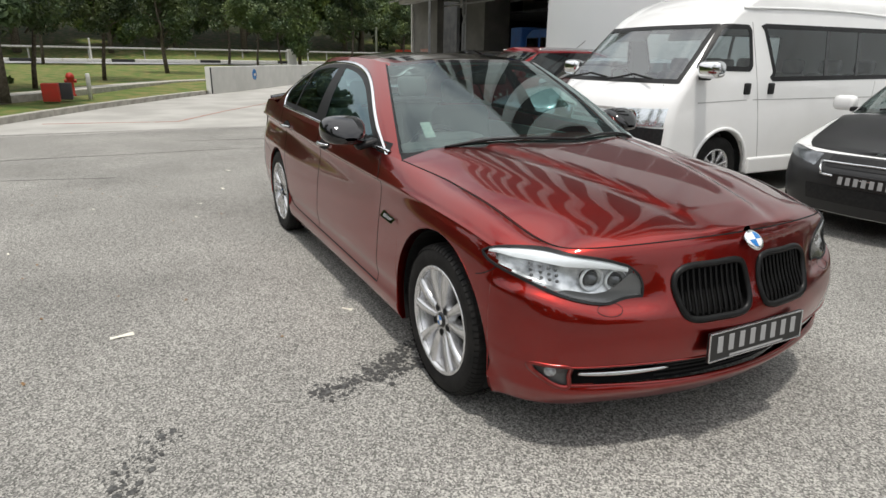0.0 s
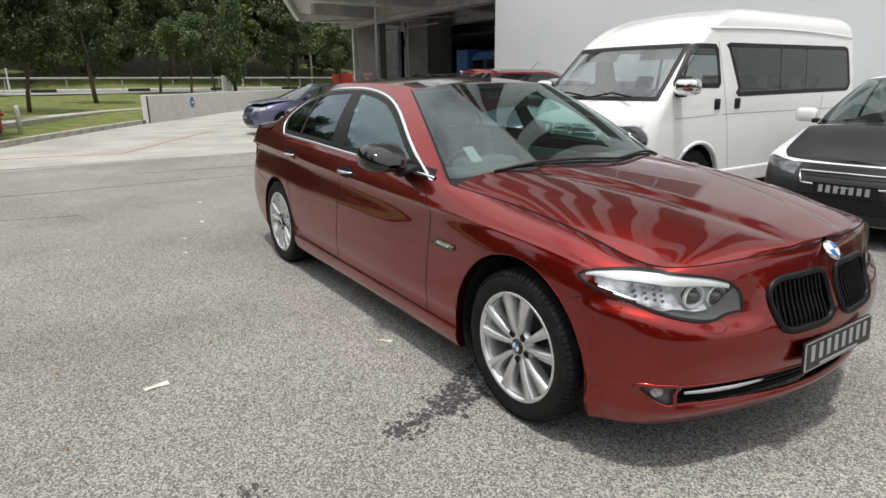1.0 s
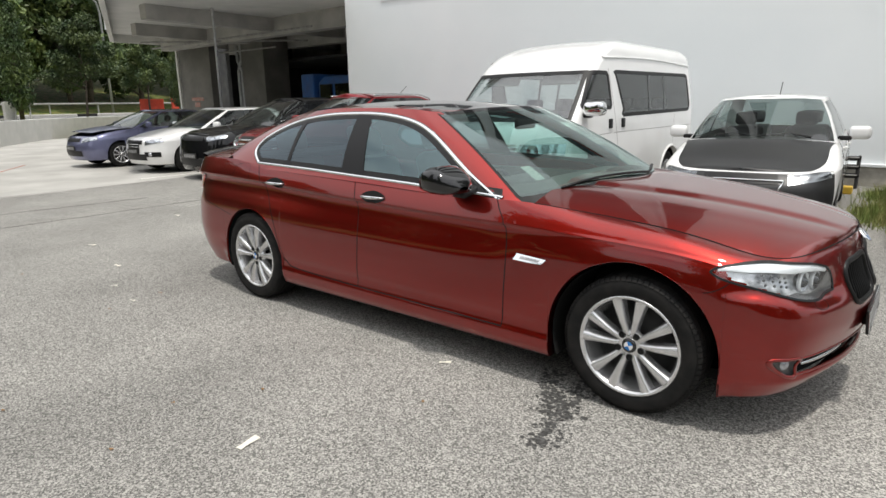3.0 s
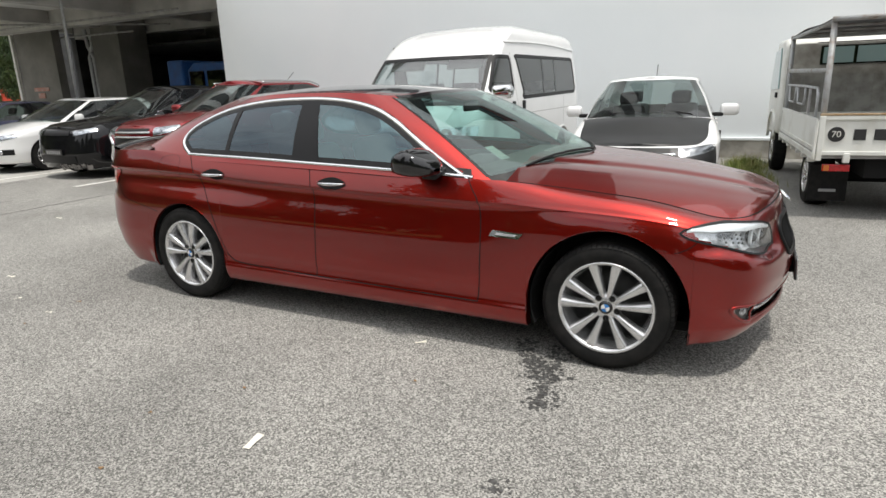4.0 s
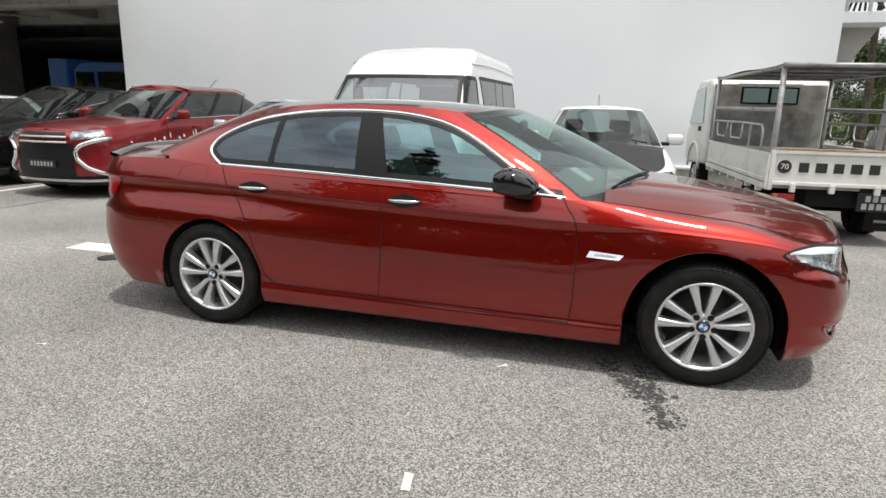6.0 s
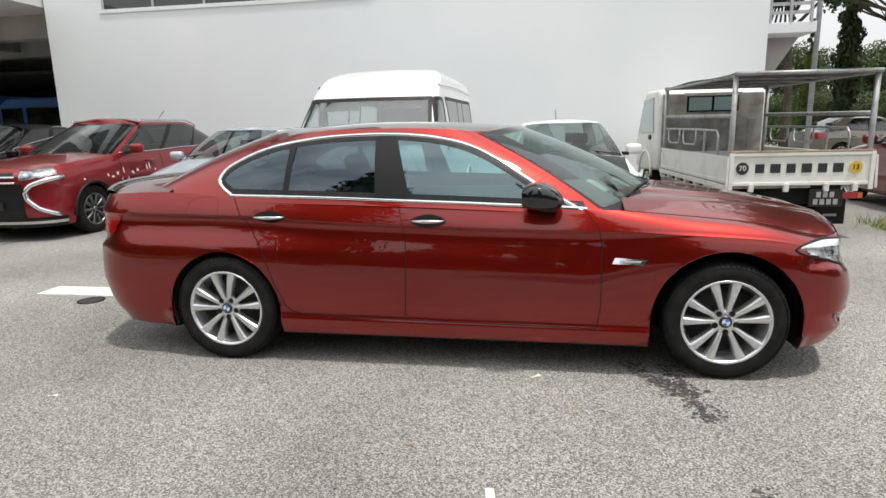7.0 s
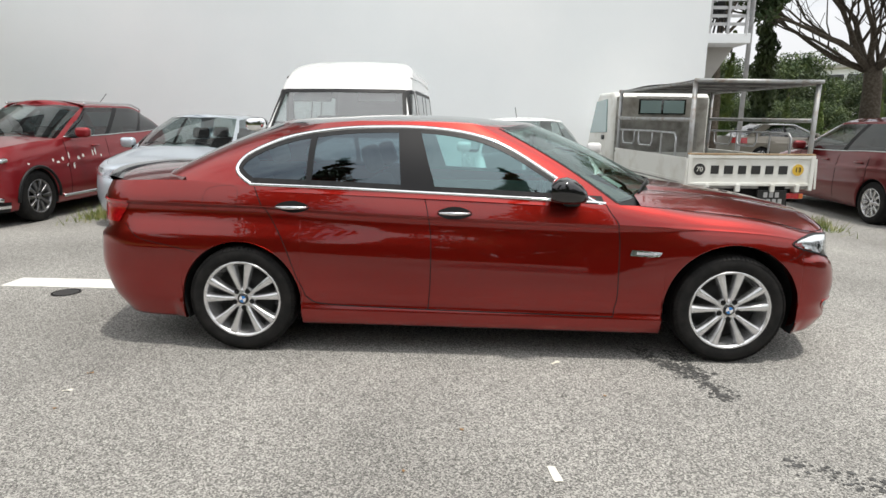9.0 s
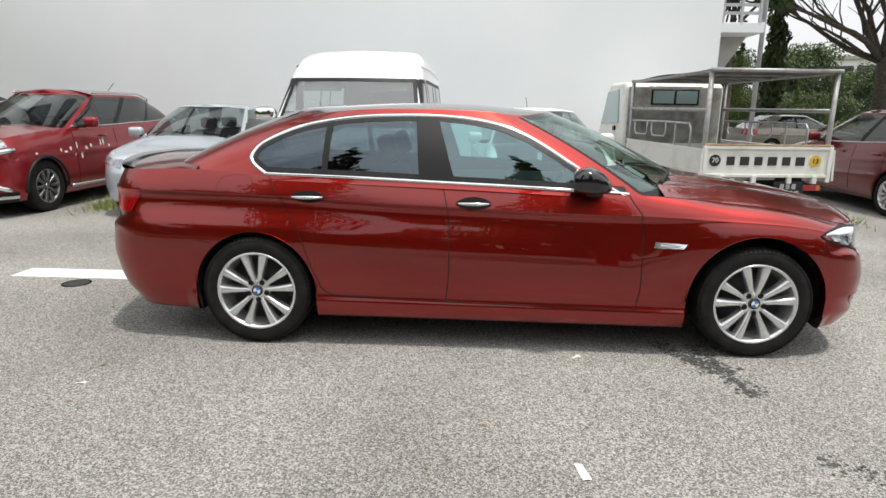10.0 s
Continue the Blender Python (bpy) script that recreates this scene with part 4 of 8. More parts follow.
tagged(link_mesh("trim_window", span(-9.4, -3.05, 8.635, 8.66, 4.08, 4.16, 0.004), M["wall_paint"], smooth=False), "pale sill under the ribbon window", "trim", kind="structure")
for x in np.arange(-9.3, -3.0, 1.23):
    tagged(link_mesh("trim_mullion", span(float(x) - 0.03, float(x) + 0.03, 8.638, 8.66, 4.16, 5.4), M["pole"], smooth=False), "grey mullion of the ribbon window", "trim", kind="structure")
upper = thing("window_upper", "tall dark upright windows between white piers high on the wall", "window", kind="structure")
tagged(link_mesh("wall_upper", span(-26, -10.8, 8.66, 30, 4.8, 24.6), M["wall_paint"], smooth=False), "upper storeys of the pale building over the canopy", "wall", kind="structure")
for k in range(10):
    x = -24.6 + 2.6 * k
    part("pane", span(x, x + 1.4, 8.6, 8.68, 6.9, 23.2, 0.01), M["near_black"], upper)
    part("pier", span(x - 0.12, x, 8.35, 8.66, 6.6, 23.8, 0.01), M["wall_paint"], upper)
canopy = thing("canopy", "wide concrete canopy over the loading bay with beams below", "canopy", kind="structure")
# slab in the paler parapet concrete: light bounced from below, put into colour
part("slab", prism([(-22.9, 7.6), (-13.2, 3.3), (-10.9, 2.25), (-10.82, 24), (-22.9, 24)], "Z", 4.3, 4.75), M["parapet"], canopy)
edge = Vector((-10.9 + 22.9, 2.25 - 7.6, 0))
part("fascia", box((edge.length, 0.14, 1.0), (-16.9, 4.86, 4.5), 0.01, rot=(0, 0, math.degrees(math.atan2(edge.y, edge.x)))), M["parapet"], canopy, "pale fascia board")
part("fascia", span(-23.0, -22.86, 7.6, 24, 4.0, 5.0), M["parapet"], canopy, "pale fascia board")
for y in (9.4, 12.5, 16.0):
    part("beam", span(-22.8, -10.85, y, y + 0.4, 3.75, 4.3), M["concrete"], canopy)
for x in (-19.6, -15.5):
    part("beam", span(x, x + 0.35, 6.8 if x < -18 else 5.2, 24, 3.9, 4.3), M["concrete"], canopy)
for (a, b) in (((-21.5, 8.4, 3.7), (-12.2, 8.6, 3.72)), ((-22.0, 10.6, 3.6), (-17.0, 10.8, 3.6)), ((-20.5, 7.5, 3.8), (-16.0, 11.5, 3.8))):
    part("pipe", tube([a, b], 0.032, 8), M["truck_grey"], canopy)
tagged(link_mesh("wall_bay_side", span(-22.95, -20.6, 10.2, 10.5, -0.1, 4.35), M["concrete_bay"], smooth=False), "grey concrete side wall of the loading bay", "wall", kind="structure")
tagged(link_mesh("trim_bay_edge", span(-23.06, -22.94, 10.1, 10.5, 0, 4.3), M["white_paint"], smooth=False), "white painted edge of the bay wall", "trim", kind="structure")
bar = thing("wall_notice", "small red notice on the bay wall", "sign")
part("panel", span(-22.2, -21.3, 10.17, 10.2, 1.75, 1.88), M["red_line"], bar)
part("panel", span(-22.0, -21.6, 10.17, 10.2, 1.5, 1.68), M["red_line"], bar)
column = thing("column", "square grey concrete column with drain pipes", "column", kind="structure")
part("shaft", span(-19.9, -18.4, 11.2, 12.4, -0.1, 4.3, 0.02), M["concrete_bay"], column)
for k, x in enumerate((-20.3, -20.05)):
    part("drain_pipe", tube([(x, 11.3, 0), (x, 11.3, 2.9), (x + 0.25 - 0.5 * k, 11.3, 3.3), (x + 0.3 - 0.6 * k, 11.3, 3.9)], 0.07, 8), M["pole"], column)
# near-black walls and an added low ceiling put the bay's shade into colour
tagged(link_mesh("wall_bay_back", span(-40, -10.8, 19.6, 20, -0.1, 6), M["near_black"], smooth=False), "back wall of the loading bay, its shade painted near black", "wall", kind="structure")
tagged(link_mesh("wall_bay_left", span(-23.1, -22.8, 12.5, 20, -0.1, 4.3), M["near_black"], smooth=False), "inner wall of the loading bay, its shade painted near black", "wall", kind="structure")
tagged(link_mesh("ceiling_bay", span(-22.8, -10.82, 13, 20, 3.3, 3.4), M["near_black"], smooth=False), "added low ceiling in the loading bay, its shade painted near black", "ceiling", kind="structure")
lampbox = thing("ceiling_box", "pale sign box hung under the bay ceiling", "sign")
part("case", span(-13.6, -11.6, 12.46, 12.9, 3.35, 3.76, 0.02), M["rust"], lampbox)

# blue lorry in the bay
lorry = thing("blue_lorry", "blue tipper lorry standing in the shade of the bay", "truck", matrix=pose(-12.9, 11.0, 0))
part("cab", prism([(-1.0, 0.7), (1.0, 0.7), (1.0, 2.1), (0.85, 2.4), (-0.7, 2.4), (-1.0, 2.2)], "Y", -0.9, 0.9, 0.06), M["truck_blue"], lorry)
part("windscreen", span(-0.1, 0.9, -0.96, -0.9, 1.55, 2.15, 0.02), M["glass_dark"], lorry)
part("side_window", span(-0.85, -0.25, -0.96, -0.9, 1.55, 2.15, 0.02), M["glass_dark"], lorry)
part("tipper_body", span(-1.75, -1.1, -1.0, 1.0, 1.0, 2.5, 0.05), M["truck_blue"], lorry)
part("chassis", span(-2.6, 1.0, -0.5, 0.5, 0.5, 0.75), M["under"], lorry)
for x in (-1.9, 0.3):
    for sy in (-1, 1):
        add_wheel(lorry, (x, sy * 0.85, 0.4), 0.4, 0.24, 0.25, 6, sy)

# lamp pole by the bay
lamp = thing("lamp_post", "tall thin grey steel lamp post", "lamp post", matrix=pose(-14.6, 6.9, 0))
part("pole", tube([(0, 0, 0), (0, 0, 7.5)], [0.042, 0.036], 12), M["pole"], lamp, "", True)
part("base_plate", box((0.3, 0.3, 0.03), (0, 0, 0.015), 0.005), M["pole"], lamp)

# small fixtures on the verge
pot = thing("red_bin", "square red plastic bin on the verge", "bin", matrix=pose(-16.3, -3.72, 0.2))
part("tub", prism([(-0.19, 0), (0.19, 0), (0.22, 0.48), (-0.22, 0.48)], "Y", -0.2, 0.2, 0.02), M["plastic_red"], pot)
dark_box = thing("dark_bin", "small dark grey box beside the red bin", "bin", matrix=pose(-16.9, -3.45, 0.22))
part("tub", box((0.4, 0.4, 0.45), (0, 0, 0.22), 0.02), M["near_black"], dark_box)
hydrant = thing("hydrant", "short red fire hydrant on the verge", "hydrant", matrix=pose(-18.4, -3.35, 0.22) @ Matrix.Scale(0.8, 4))
part("barrel", lathe([(0.001, 0), (0.13, 0), (0.13, 0.06), (0.1, 0.08), (0.1, 0.62), (0.15, 0.66), (0.15, 0.74), (0.09, 0.84), (0.001, 0.87)], 20, "Z"), M["plastic_red"], hydrant, "", True)
for sy in (-1, 1):
    part("outlet", lathe([(0.001, 0.1 * sy), (0.07, 0.1 * sy), (0.07, 0.2 * sy), (0.001, 0.2 * sy)], 14), M["plastic_red"], hydrant, matrix=pose(0, 0, 0.56))
bollard = thing("bollard", "short white painted bollard by the kerb", "bollard", matrix=pose(-17.65, -2.85, 0.14))
part("post", lathe([(0.001, 0), (0.06, 0), (0.06, 0.72), (0.05, 0.76), (0.001, 0.77)], 16, "Z"), M["white_paint"], bollard, "", True)
for x, y, s in ((-47.6, 20.7, 1.0), (-46.2, 22.6, 1.0)):
    b = thing("barrier", "orange plastic road barrier by the far road", "barrier", matrix=pose(x, y, 1.15, 0, 0, 80))
    part("shell", prism([(-0.25, 0), (0.25, 0), (0.12, 0.5), (0.1, 1.1 * s), (-0.1, 1.1 * s), (-0.12, 0.5)], "X", -0.9, 0.9, 0.03), M["plastic_orange"], b)
cabinet = thing("cabinet", "white roadside cabinet by the far road", "cabinet", matrix=pose(-43.5, 9.6, 0.85))
part("case", box((0.5, 0.6, 1.2), (0, 0, 0.6), 0.03), M["white_paint"], cabinet)
for x, y in ((-46, 11.5), (-44, -3.5)):
    p = thing("marker_post", "slim white marker post beside the road", "post", matrix=pose(x, y, 0.9))
    part("post", lathe([(0.001, 0), (0.06, 0), (0.05, 1.6), (0.001, 1.62)], 10, "Z"), M["white_paint"], p)
road_lamp = thing("street_lamp", "tall street lamp with a curved arm beyond the trees", "street lamp", matrix=pose(-58, 22, 1))
part("mast", tube([(0, 0, 0), (0, 0, 9), (0.3, -0.3, 9.8), (1.2, -1.2, 10.2)], [0.12, 0.09, 0.08, 0.06], 8), M["pole"], road_lamp, "", True)


# ---- trees ----
def leaf_mesh(name, clumps, size, seed, droop=0.0):
    """A crown of single leaves: clumps are (x, y, z, radius, count)."""
    rng = np.random.default_rng(seed)
    verts = []
    for x, y, z, r, n in clumps:
        d = rng.normal(size=(n, 3))
        d /= np.linalg.norm(d, axis=1, keepdims=True)
        c = np.array((x, y, z)) + d * (r * rng.random((n, 1)) ** 0.45) * np.array((1, 1, 0.8))
        a, b = rng.normal(size=(n, 3)), rng.normal(size=(n, 3))
        a[:, 2] -= droop
        a /= np.linalg.norm(a, axis=1, keepdims=True)
        b -= a * (a * b).sum(1, keepdims=True)
        b /= np.linalg.norm(b, axis=1, keepdims=True)
        s = size * (0.6 + 0.8 * rng.random((n, 1)))
        verts.append(np.stack([c - a * s, c + b * s * 0.42, c + a * s, c - b * s * 0.42], 1).reshape(-1, 3))
    V = np.concatenate(verts)
    me = bpy.data.meshes.new(name)
    me.from_pydata(V.tolist(), [], [tuple(range(i, i + 4)) for i in range(0, len(V), 4)])
    return me


def tree(name, label, place, height, trunk_r, bole, spread, seed, leaf, n_limbs=9, leaves=5200, size=0.14, crown_low=None):
    rng = random.Random(seed)
    t = thing(name, label, "tree", "trees", matrix=place)
    bend = [(0, 0, 0)]
    for k in range(1, 7):
        bend.append((bend[-1][0] + rng.uniform(-0.12, 0.12), bend[-1][1] + rng.uniform(-0.12, 0.12), height * 0.8 * k / 6))
    part("trunk", tube(bend, [trunk_r * (1 - 0.13 * k) for k in range(7)], 9), M["bark"], t, "", True)
    clumps, limbs = [], bmesh.new()
    for k in range(n_limbs):
        z0 = bole + (height * 0.75 - bole) * (k / n_limbs)
        a, out = k * 2.4 + rng.uniform(-0.4, 0.4), spread * (0.95 - 0.45 * k / n_limbs) * rng.uniform(0.75, 1.1)
        p = [(0, 0, z0), (math.cos(a) * out * 0.5, math.sin(a) * out * 0.5, z0 + height * 0.09), (math.cos(a) * out, math.sin(a) * out, z0 + height * 0.14)]
        tube(p, [trunk_r * 0.4, trunk_r * 0.25, trunk_r * 0.08], 6, limbs)
        for f in (0.55, 0.85, 1.05):
            clumps.append((math.cos(a + rng.uniform(-0.5, 0.5)) * out * f, math.sin(a + rng.uniform(-0.5, 0.5)) * out * f, z0 + height * (0.06 + 0.09 * f) + rng.uniform(-0.3, 0.3), spread * rng.uniform(0.24, 0.42), 0))
    part("branch", limbs, M["bark"], t, "", True)
    for _ in range(6):
        clumps.append((rng.uniform(-0.3, 0.3) * spread, rng.uniform(-0.3, 0.3) * spread, height * rng.uniform(0.72, 0.98), spread * rng.uniform(0.25, 0.4), 0))
    n = leaves // len(clumps)
    me = leaf_mesh("crown", [(*c[:4], n) for c in clumps], size, seed, 0.5)
    me.materials.append(leaf)
    crown = new("crown", me)
    crown.parent = t
    return t


def column_tree(name, label, place, height, r, seed, leaf, leaves=4500, size=0.16):
    rng = random.Random(seed)
    t = thing(name, label, "tree", "trees", matrix=place)
    part("trunk", tube([(0, 0, 0), (0.03, 0, height * 0.5), (0, 0.02, height * 0.97)], [0.14, 0.1, 0.03], 8), M["bark"], t, "", True)
    clumps = []
    for k in range(26):
        f = (k + 0.5) / 26
        rr = r * (0.55 + 0.6 * math.sin(math.pi * min(1, f * 1.15 + 0.12)) - 0.45 * f) * rng.uniform(0.75, 1.2)
        clumps.append((rng.uniform(-0.25, 0.25) * r, rng.uniform(-0.25, 0.25) * r, height * (0.1 + 0.9 * f), max(rr, 0.12), leaves // 26))
    me = leaf_mesh("crown", clumps, size, seed, 2.0)
    me.materials.append(leaf)
    crown = new("crown", me)
    crown.parent = t
    return t


lawn_trees = [tree("tree", "young broad-leaved tree with a dark dense crown on the lawn", pose(-15.7, -4.7, 0.2), 6.2, 0.13, 1.3, 1.7, 3, M["leaf_dark"], 10, 14000, 0.085),
              tree("tree", "slim lawn tree with a rounded olive-green crown", pose(-27, -2.6, 0.4), 5.6, 0.09, 1.9, 1.9, 5, M["leaf_dark"], 9, 14000, 0.09),
              tree("tree", "slim lawn tree with a loose mid-green crown", pose(-43, 5.0, 0.8), 7.5, 0.1, 2.2, 2.3, 8, M["leaf_dark"], 9, 12000, 0.12)]
for src, x, y, z, sc, r in ((1, -21.5, -4.6, 0.3, 0.95, 40), (0, -33, 0.3, 0.55, 0.92, 100), (1, -19.5, -7.5, 0.35, 1.05, 200), (1, -38, 6.0, 0.75, 0.9, 70), (2, -46.5, 9.5, 0.9, 0.9, 150), (2, -47, 15.5, 0.9, 0.95, 250),
                            (1, -30, -9, 0.6, 1.1, 310), (2, -41, -6, 0.85, 0.95, 20), (0, -36, -14, 0.7, 1.2, 80), (2, -47.5, 20.5, 0.9, 0.85, 190)):
    copy_thing(lawn_trees[src], pose(x, y, z, 0, 0, r) @ Matrix.Scale(sc, 4))
cols = [column_tree("tree", "tall narrow columnar tree with drooping leaves", pose(-42, 9.8, 0.8), 9.5, 1.0, 21, M["leaf_dark"], 10000, 0.1),
        column_tree("tree", "narrow columnar dark green tree beyond the lot", pose(12.6, 23.5, 0), 9.5, 0.5, 22, M["leaf_dark"], 7000, 0.12),
        column_tree("tree", "small columnar bright green tree beyond the lot", pose(12.2, 26, 0) @ Matrix.Scale(0.6, 4), 9.5, 0.6, 23, M["leaf_light"], 6000, 0.12)]
copy_thing(cols[0], pose(-44.5, 21.5, 0.9) @ Matrix.Scale(0.8, 4))
# wooded bank behind the road
wood = [tree("tree", "large dark forest tree of the bank and the unseen ring", pose(-64, 2, 2.5), 15, 0.3, 1.5, 5.0, 31, M["leaf_dark"], 12, 13000, 0.27),
        tree("tree", "large olive forest tree of the bank and the unseen ring", pose(-62, 20, 2), 13, 0.28, 1.2, 4.6, 32, M["leaf_mid"], 12, 13000, 0.26)]
rng = random.Random(4)
for k in range(64):
    row, i = divmod(k, 22)
    y = -52 + i * 6.2 + rng.uniform(-1.6, 1.6)
    copy_thing(wood[rng.random() < 0.45], pose(-60 - 0.096 * y - row * 8 + rng.uniform(-1.5, 1.5), y, 1.6 + row * 2.6, 0, 0, rng.uniform(0, 360)) @ Matrix.Scale(rng.uniform(0.75, 1.15) * (1 + 0.12 * row), 4))


# ---- beyond the end of the white building ----
stair = thing("outside_stair", "white concrete landing with slatted metal railing behind the wall", "staircase", kind="structure")
part("landing", span(4.7, 5.65, 8.9, 12.5, 3.05, 3.25, 0.01), M["wall_paint"], stair)
part("flight", prism([(4.7, 2.1), (5.0, 2.1), (5.6, 3.05), (4.7, 3.05)], "Y", 9.6, 12.0), M["concrete"], stair)
part("upper_landing", span(4.7, 5.9, 8.9, 12.5, 4.6, 4.8, 0.01), M["wall_paint"], stair)
for k in range(8):
    part("slat", span(4.72, 5.55, 8.92, 8.95, 3.4 + 0.16 * k, 3.46 + 0.16 * k), M["pole"], stair)
for x in (4.78, 5.15, 5.52):
    part("rail_post", span(x, x + 0.05, 8.9, 8.95, 3.2, 4.65), M["pole"], stair)
for k in range(7):
    part("brace", tube([(4.75 + 0.1 * k, 9.4, 3.25), (5.5 - 0.05 * k, 9.6, 4.6)], 0.02, 6), M["kerb_black"], stair)
post = thing("lamp_post", "tall white steel lamp post beyond the wall", "lamp post", matrix=pose(6.14, 10.1, 0))
part("pole", tube([(0, 0, 0), (0, 0, 9)], [0.055, 0.045], 12), M["pole"], post, "", True)
part("base_plate", box((0.35, 0.35, 0.04), (0, 0, 0.02), 0.006), M["pole"], post)

hedge_me = leaf_mesh("hedge", [(x, 30 + 0.2 * math.sin(x), 0.6, 0.75, 260) for x in np.arange(9, 48, 0.9)], 0.12, 51)
hedge_me.materials.append(M["leaf_mid"])
tagged(new("hedge", hedge_me), "clipped green hedge along the far side of the lot", "hedge", kind="stuff")
for x, y, s in ((13.0, 30, 0.56), (17.05, 30, 0.66), (19.1, 30.4, 0.63), (22.0, 30, 0.67), (24.6, 31, 0.62), (27.5, 32, 0.64)):
    copy_thing(cols[2], pose(x, y, 0, 0, 0, x * 50) @ Matrix.Scale(s, 4))
light_wood = tree("tree", "broad green garden tree far beyond the lot", pose(30, 55, -0.5), 9.0, 0.25, 1.2, 4.2, 33, M["leaf_dark"], 11, 16000, 0.13)
for k in range(24):
    copy_thing(light_wood, pose(12 + k * 3.4 + rng.uniform(-1, 1), 60 + rng.uniform(-5, 6) - k * 0.5, -0.5, 0, 0, k * 77) @ Matrix.Scale(rng.uniform(0.72, 1.0), 4))

for k in range(9):
    copy_thing(light_wood, pose(12 + k * 2.9 + rng.uniform(-0.6, 0.6), 37 + rng.uniform(-1.5, 1.5), -0.9, 0, 0, k * 61) @ Matrix.Scale(rng.uniform(0.36, 0.48), 4))
tree("tree", "dark ivy-hung tree crown behind the stair landing", pose(7.3, 14.6, 0), 7.6, 0.14, 3.9, 1.5, 35, M["leaf_dark"], 9, 9000, 0.09)


def spreading_tree(place, seed):
    """A big old tree with bare dark spreading boughs and thin foliage above."""
    rng = random.Random(seed)
    t = thing("tree", "old spreading rain tree with dark bare boughs", "tree", "trees", matrix=place)
    part("trunk", tube([(0, 0, 0), (0.05, 0.03, 1.4), (-0.05, 0, 2.6), (-0.1, 0.05, 3.4)], [0.42, 0.33, 0.29, 0.27], 12), M["bark"], t, "", True)
    clumps = []

    def bough(p, d, r, n, depth, bm):
        pts, rad = [p], [r]
        for _ in range(n):
            d = (d + Vector((rng.uniform(-0.3, 0.3), rng.uniform(-0.3, 0.3), rng.uniform(-0.22, 0.24)))).normalized()
            p = p + d * (0.62 - 0.08 * depth)
            r *= 0.86
            pts.append(p)
            rad.append(r)
            if depth < 3 and rng.random() < 0.62:
                bough(p, (d + Vector((rng.uniform(-0.9, 0.9), rng.uniform(-0.9, 0.9), rng.uniform(-0.1, 0.7)))).normalized(), r * 0.62, max(3, n - 3), depth + 1, bm)
        tube(pts, rad, 7, bm)
        if depth:
            clumps.append((*p, 0.9, 90))
    for k in range(9):
        a = k * 0.7 + 0.3
        bm = bmesh.new()
        bough(Vector((-0.1, 0.05, 3.2)), Vector((math.cos(a), math.sin(a), 0.55 + 0.35 * (k % 3))).normalized(), 0.13, 10, 0, bm)
        part("bough", bm, M["bark"], t, "", True)
    me = leaf_mesh("crown", [(x, y, z + 1.8, r, n) for x, y, z, r, n in clumps if z > 5.2], 0.12, seed)
    me.materials.append(M["leaf_mid"])
    crown = new("crown", me)
    crown.parent = t
    return t


spreading_tree(pose(13.9, 17.9, 0, 0, 0, 20), 12)
far_house = thing("far_building", "long white office building with dark window bands far off", "building", matrix=pose(66, 84, 0, 0, 0, -35))
part("wall", span(-25, 25, -6, 6, 0, 9.2), M["wall_paint"], far_house)
for z in (1.0, 3.8, 6.6):
    for x in np.arange(-24, 24, 4.0):
        part("window", span(float(x), float(x) + 3.6, -6.08, -6.0, z, z + 1.7), M["glass_dark"], far_house)
part("roof", span(-25.5, 25.5, -6.5, 6.5, 9.2, 9.6), M["concrete"], far_house)
# unseen trees added round the yard to darken low reflections in the red paint
for k in range(17):
    a = radians(-158 + 10.2 * k)
    copy_thing(wood[k % 2], pose(23 * math.cos(a), 21 * math.sin(a) + 0.8 * math.sin(k * 2.3), -2.6, 0, 0, k * 50) @ Matrix.Scale(0.62 + 0.07 * math.sin(k * 1.9), 4))
# two tall trees across the yard, seen mirrored in the side windows
for k, (x, y, sc) in enumerate(((-4.6, -11.6, 1.95), (2.9, -11.8, 1.95))):
    copy_thing(cols[0], pose(x, y, -0.3, 0, 0, k * 70) @ Matrix.Diagonal((1.8, 1.8, sc, 1)))


# ---- the red saloon ----
def inside(poly, x, y):
    """Which of the points lie within a closed outline."""
    x, y = np.asarray(x, float), np.asarray(y, float)
    res = np.zeros(x.shape, bool)
    n = len(poly)
    for i in range(n):
        (x0, y0), (x1, y1) = poly[i], poly[(i + 1) % n]
        cross = (y0 > y) != (y1 > y)
        res ^= cross & (x < (x1 - x0) * (y - y0) / ((y1 - y0) or 1e-9) + x0)
    return res


def smooth_line(pts, n, closed=False):
    """A curve through 2D points, n samples."""
    p = np.array(list(pts) + ([pts[0]] if closed else []), float)
    if closed:
        p = np.vstack([p[-3:-1], p, p[1:3]])
    d = np.r_[0, np.cumsum(np.hypot(*np.diff(p, axis=0).T) ** 0.7)]
    lo, hi = (d[2], d[-3]) if closed else (d[0], d[-1])
    t = np.linspace(lo, hi, n + 1)[:-1] if closed else np.linspace(lo, hi, n)
    return np.c_[cubic(d, p[:, 0])(t), cubic(d, p[:, 1])(t)]


def offset_line(p, dist, closed):
    """A 2D line moved sideways (to its left) by dist."""
    a, b = (np.roll(p, 1, 0), np.roll(p, -1, 0)) if closed else (np.vstack([p[:1], p[:-1]]), np.vstack([p[1:], p[-1:]]))
    d = b - a
    d /= np.maximum(np.hypot(*d.T), 1e-9)[:, None]
    return p + np.c_[-d[:, 1], d[:, 0]] * dist


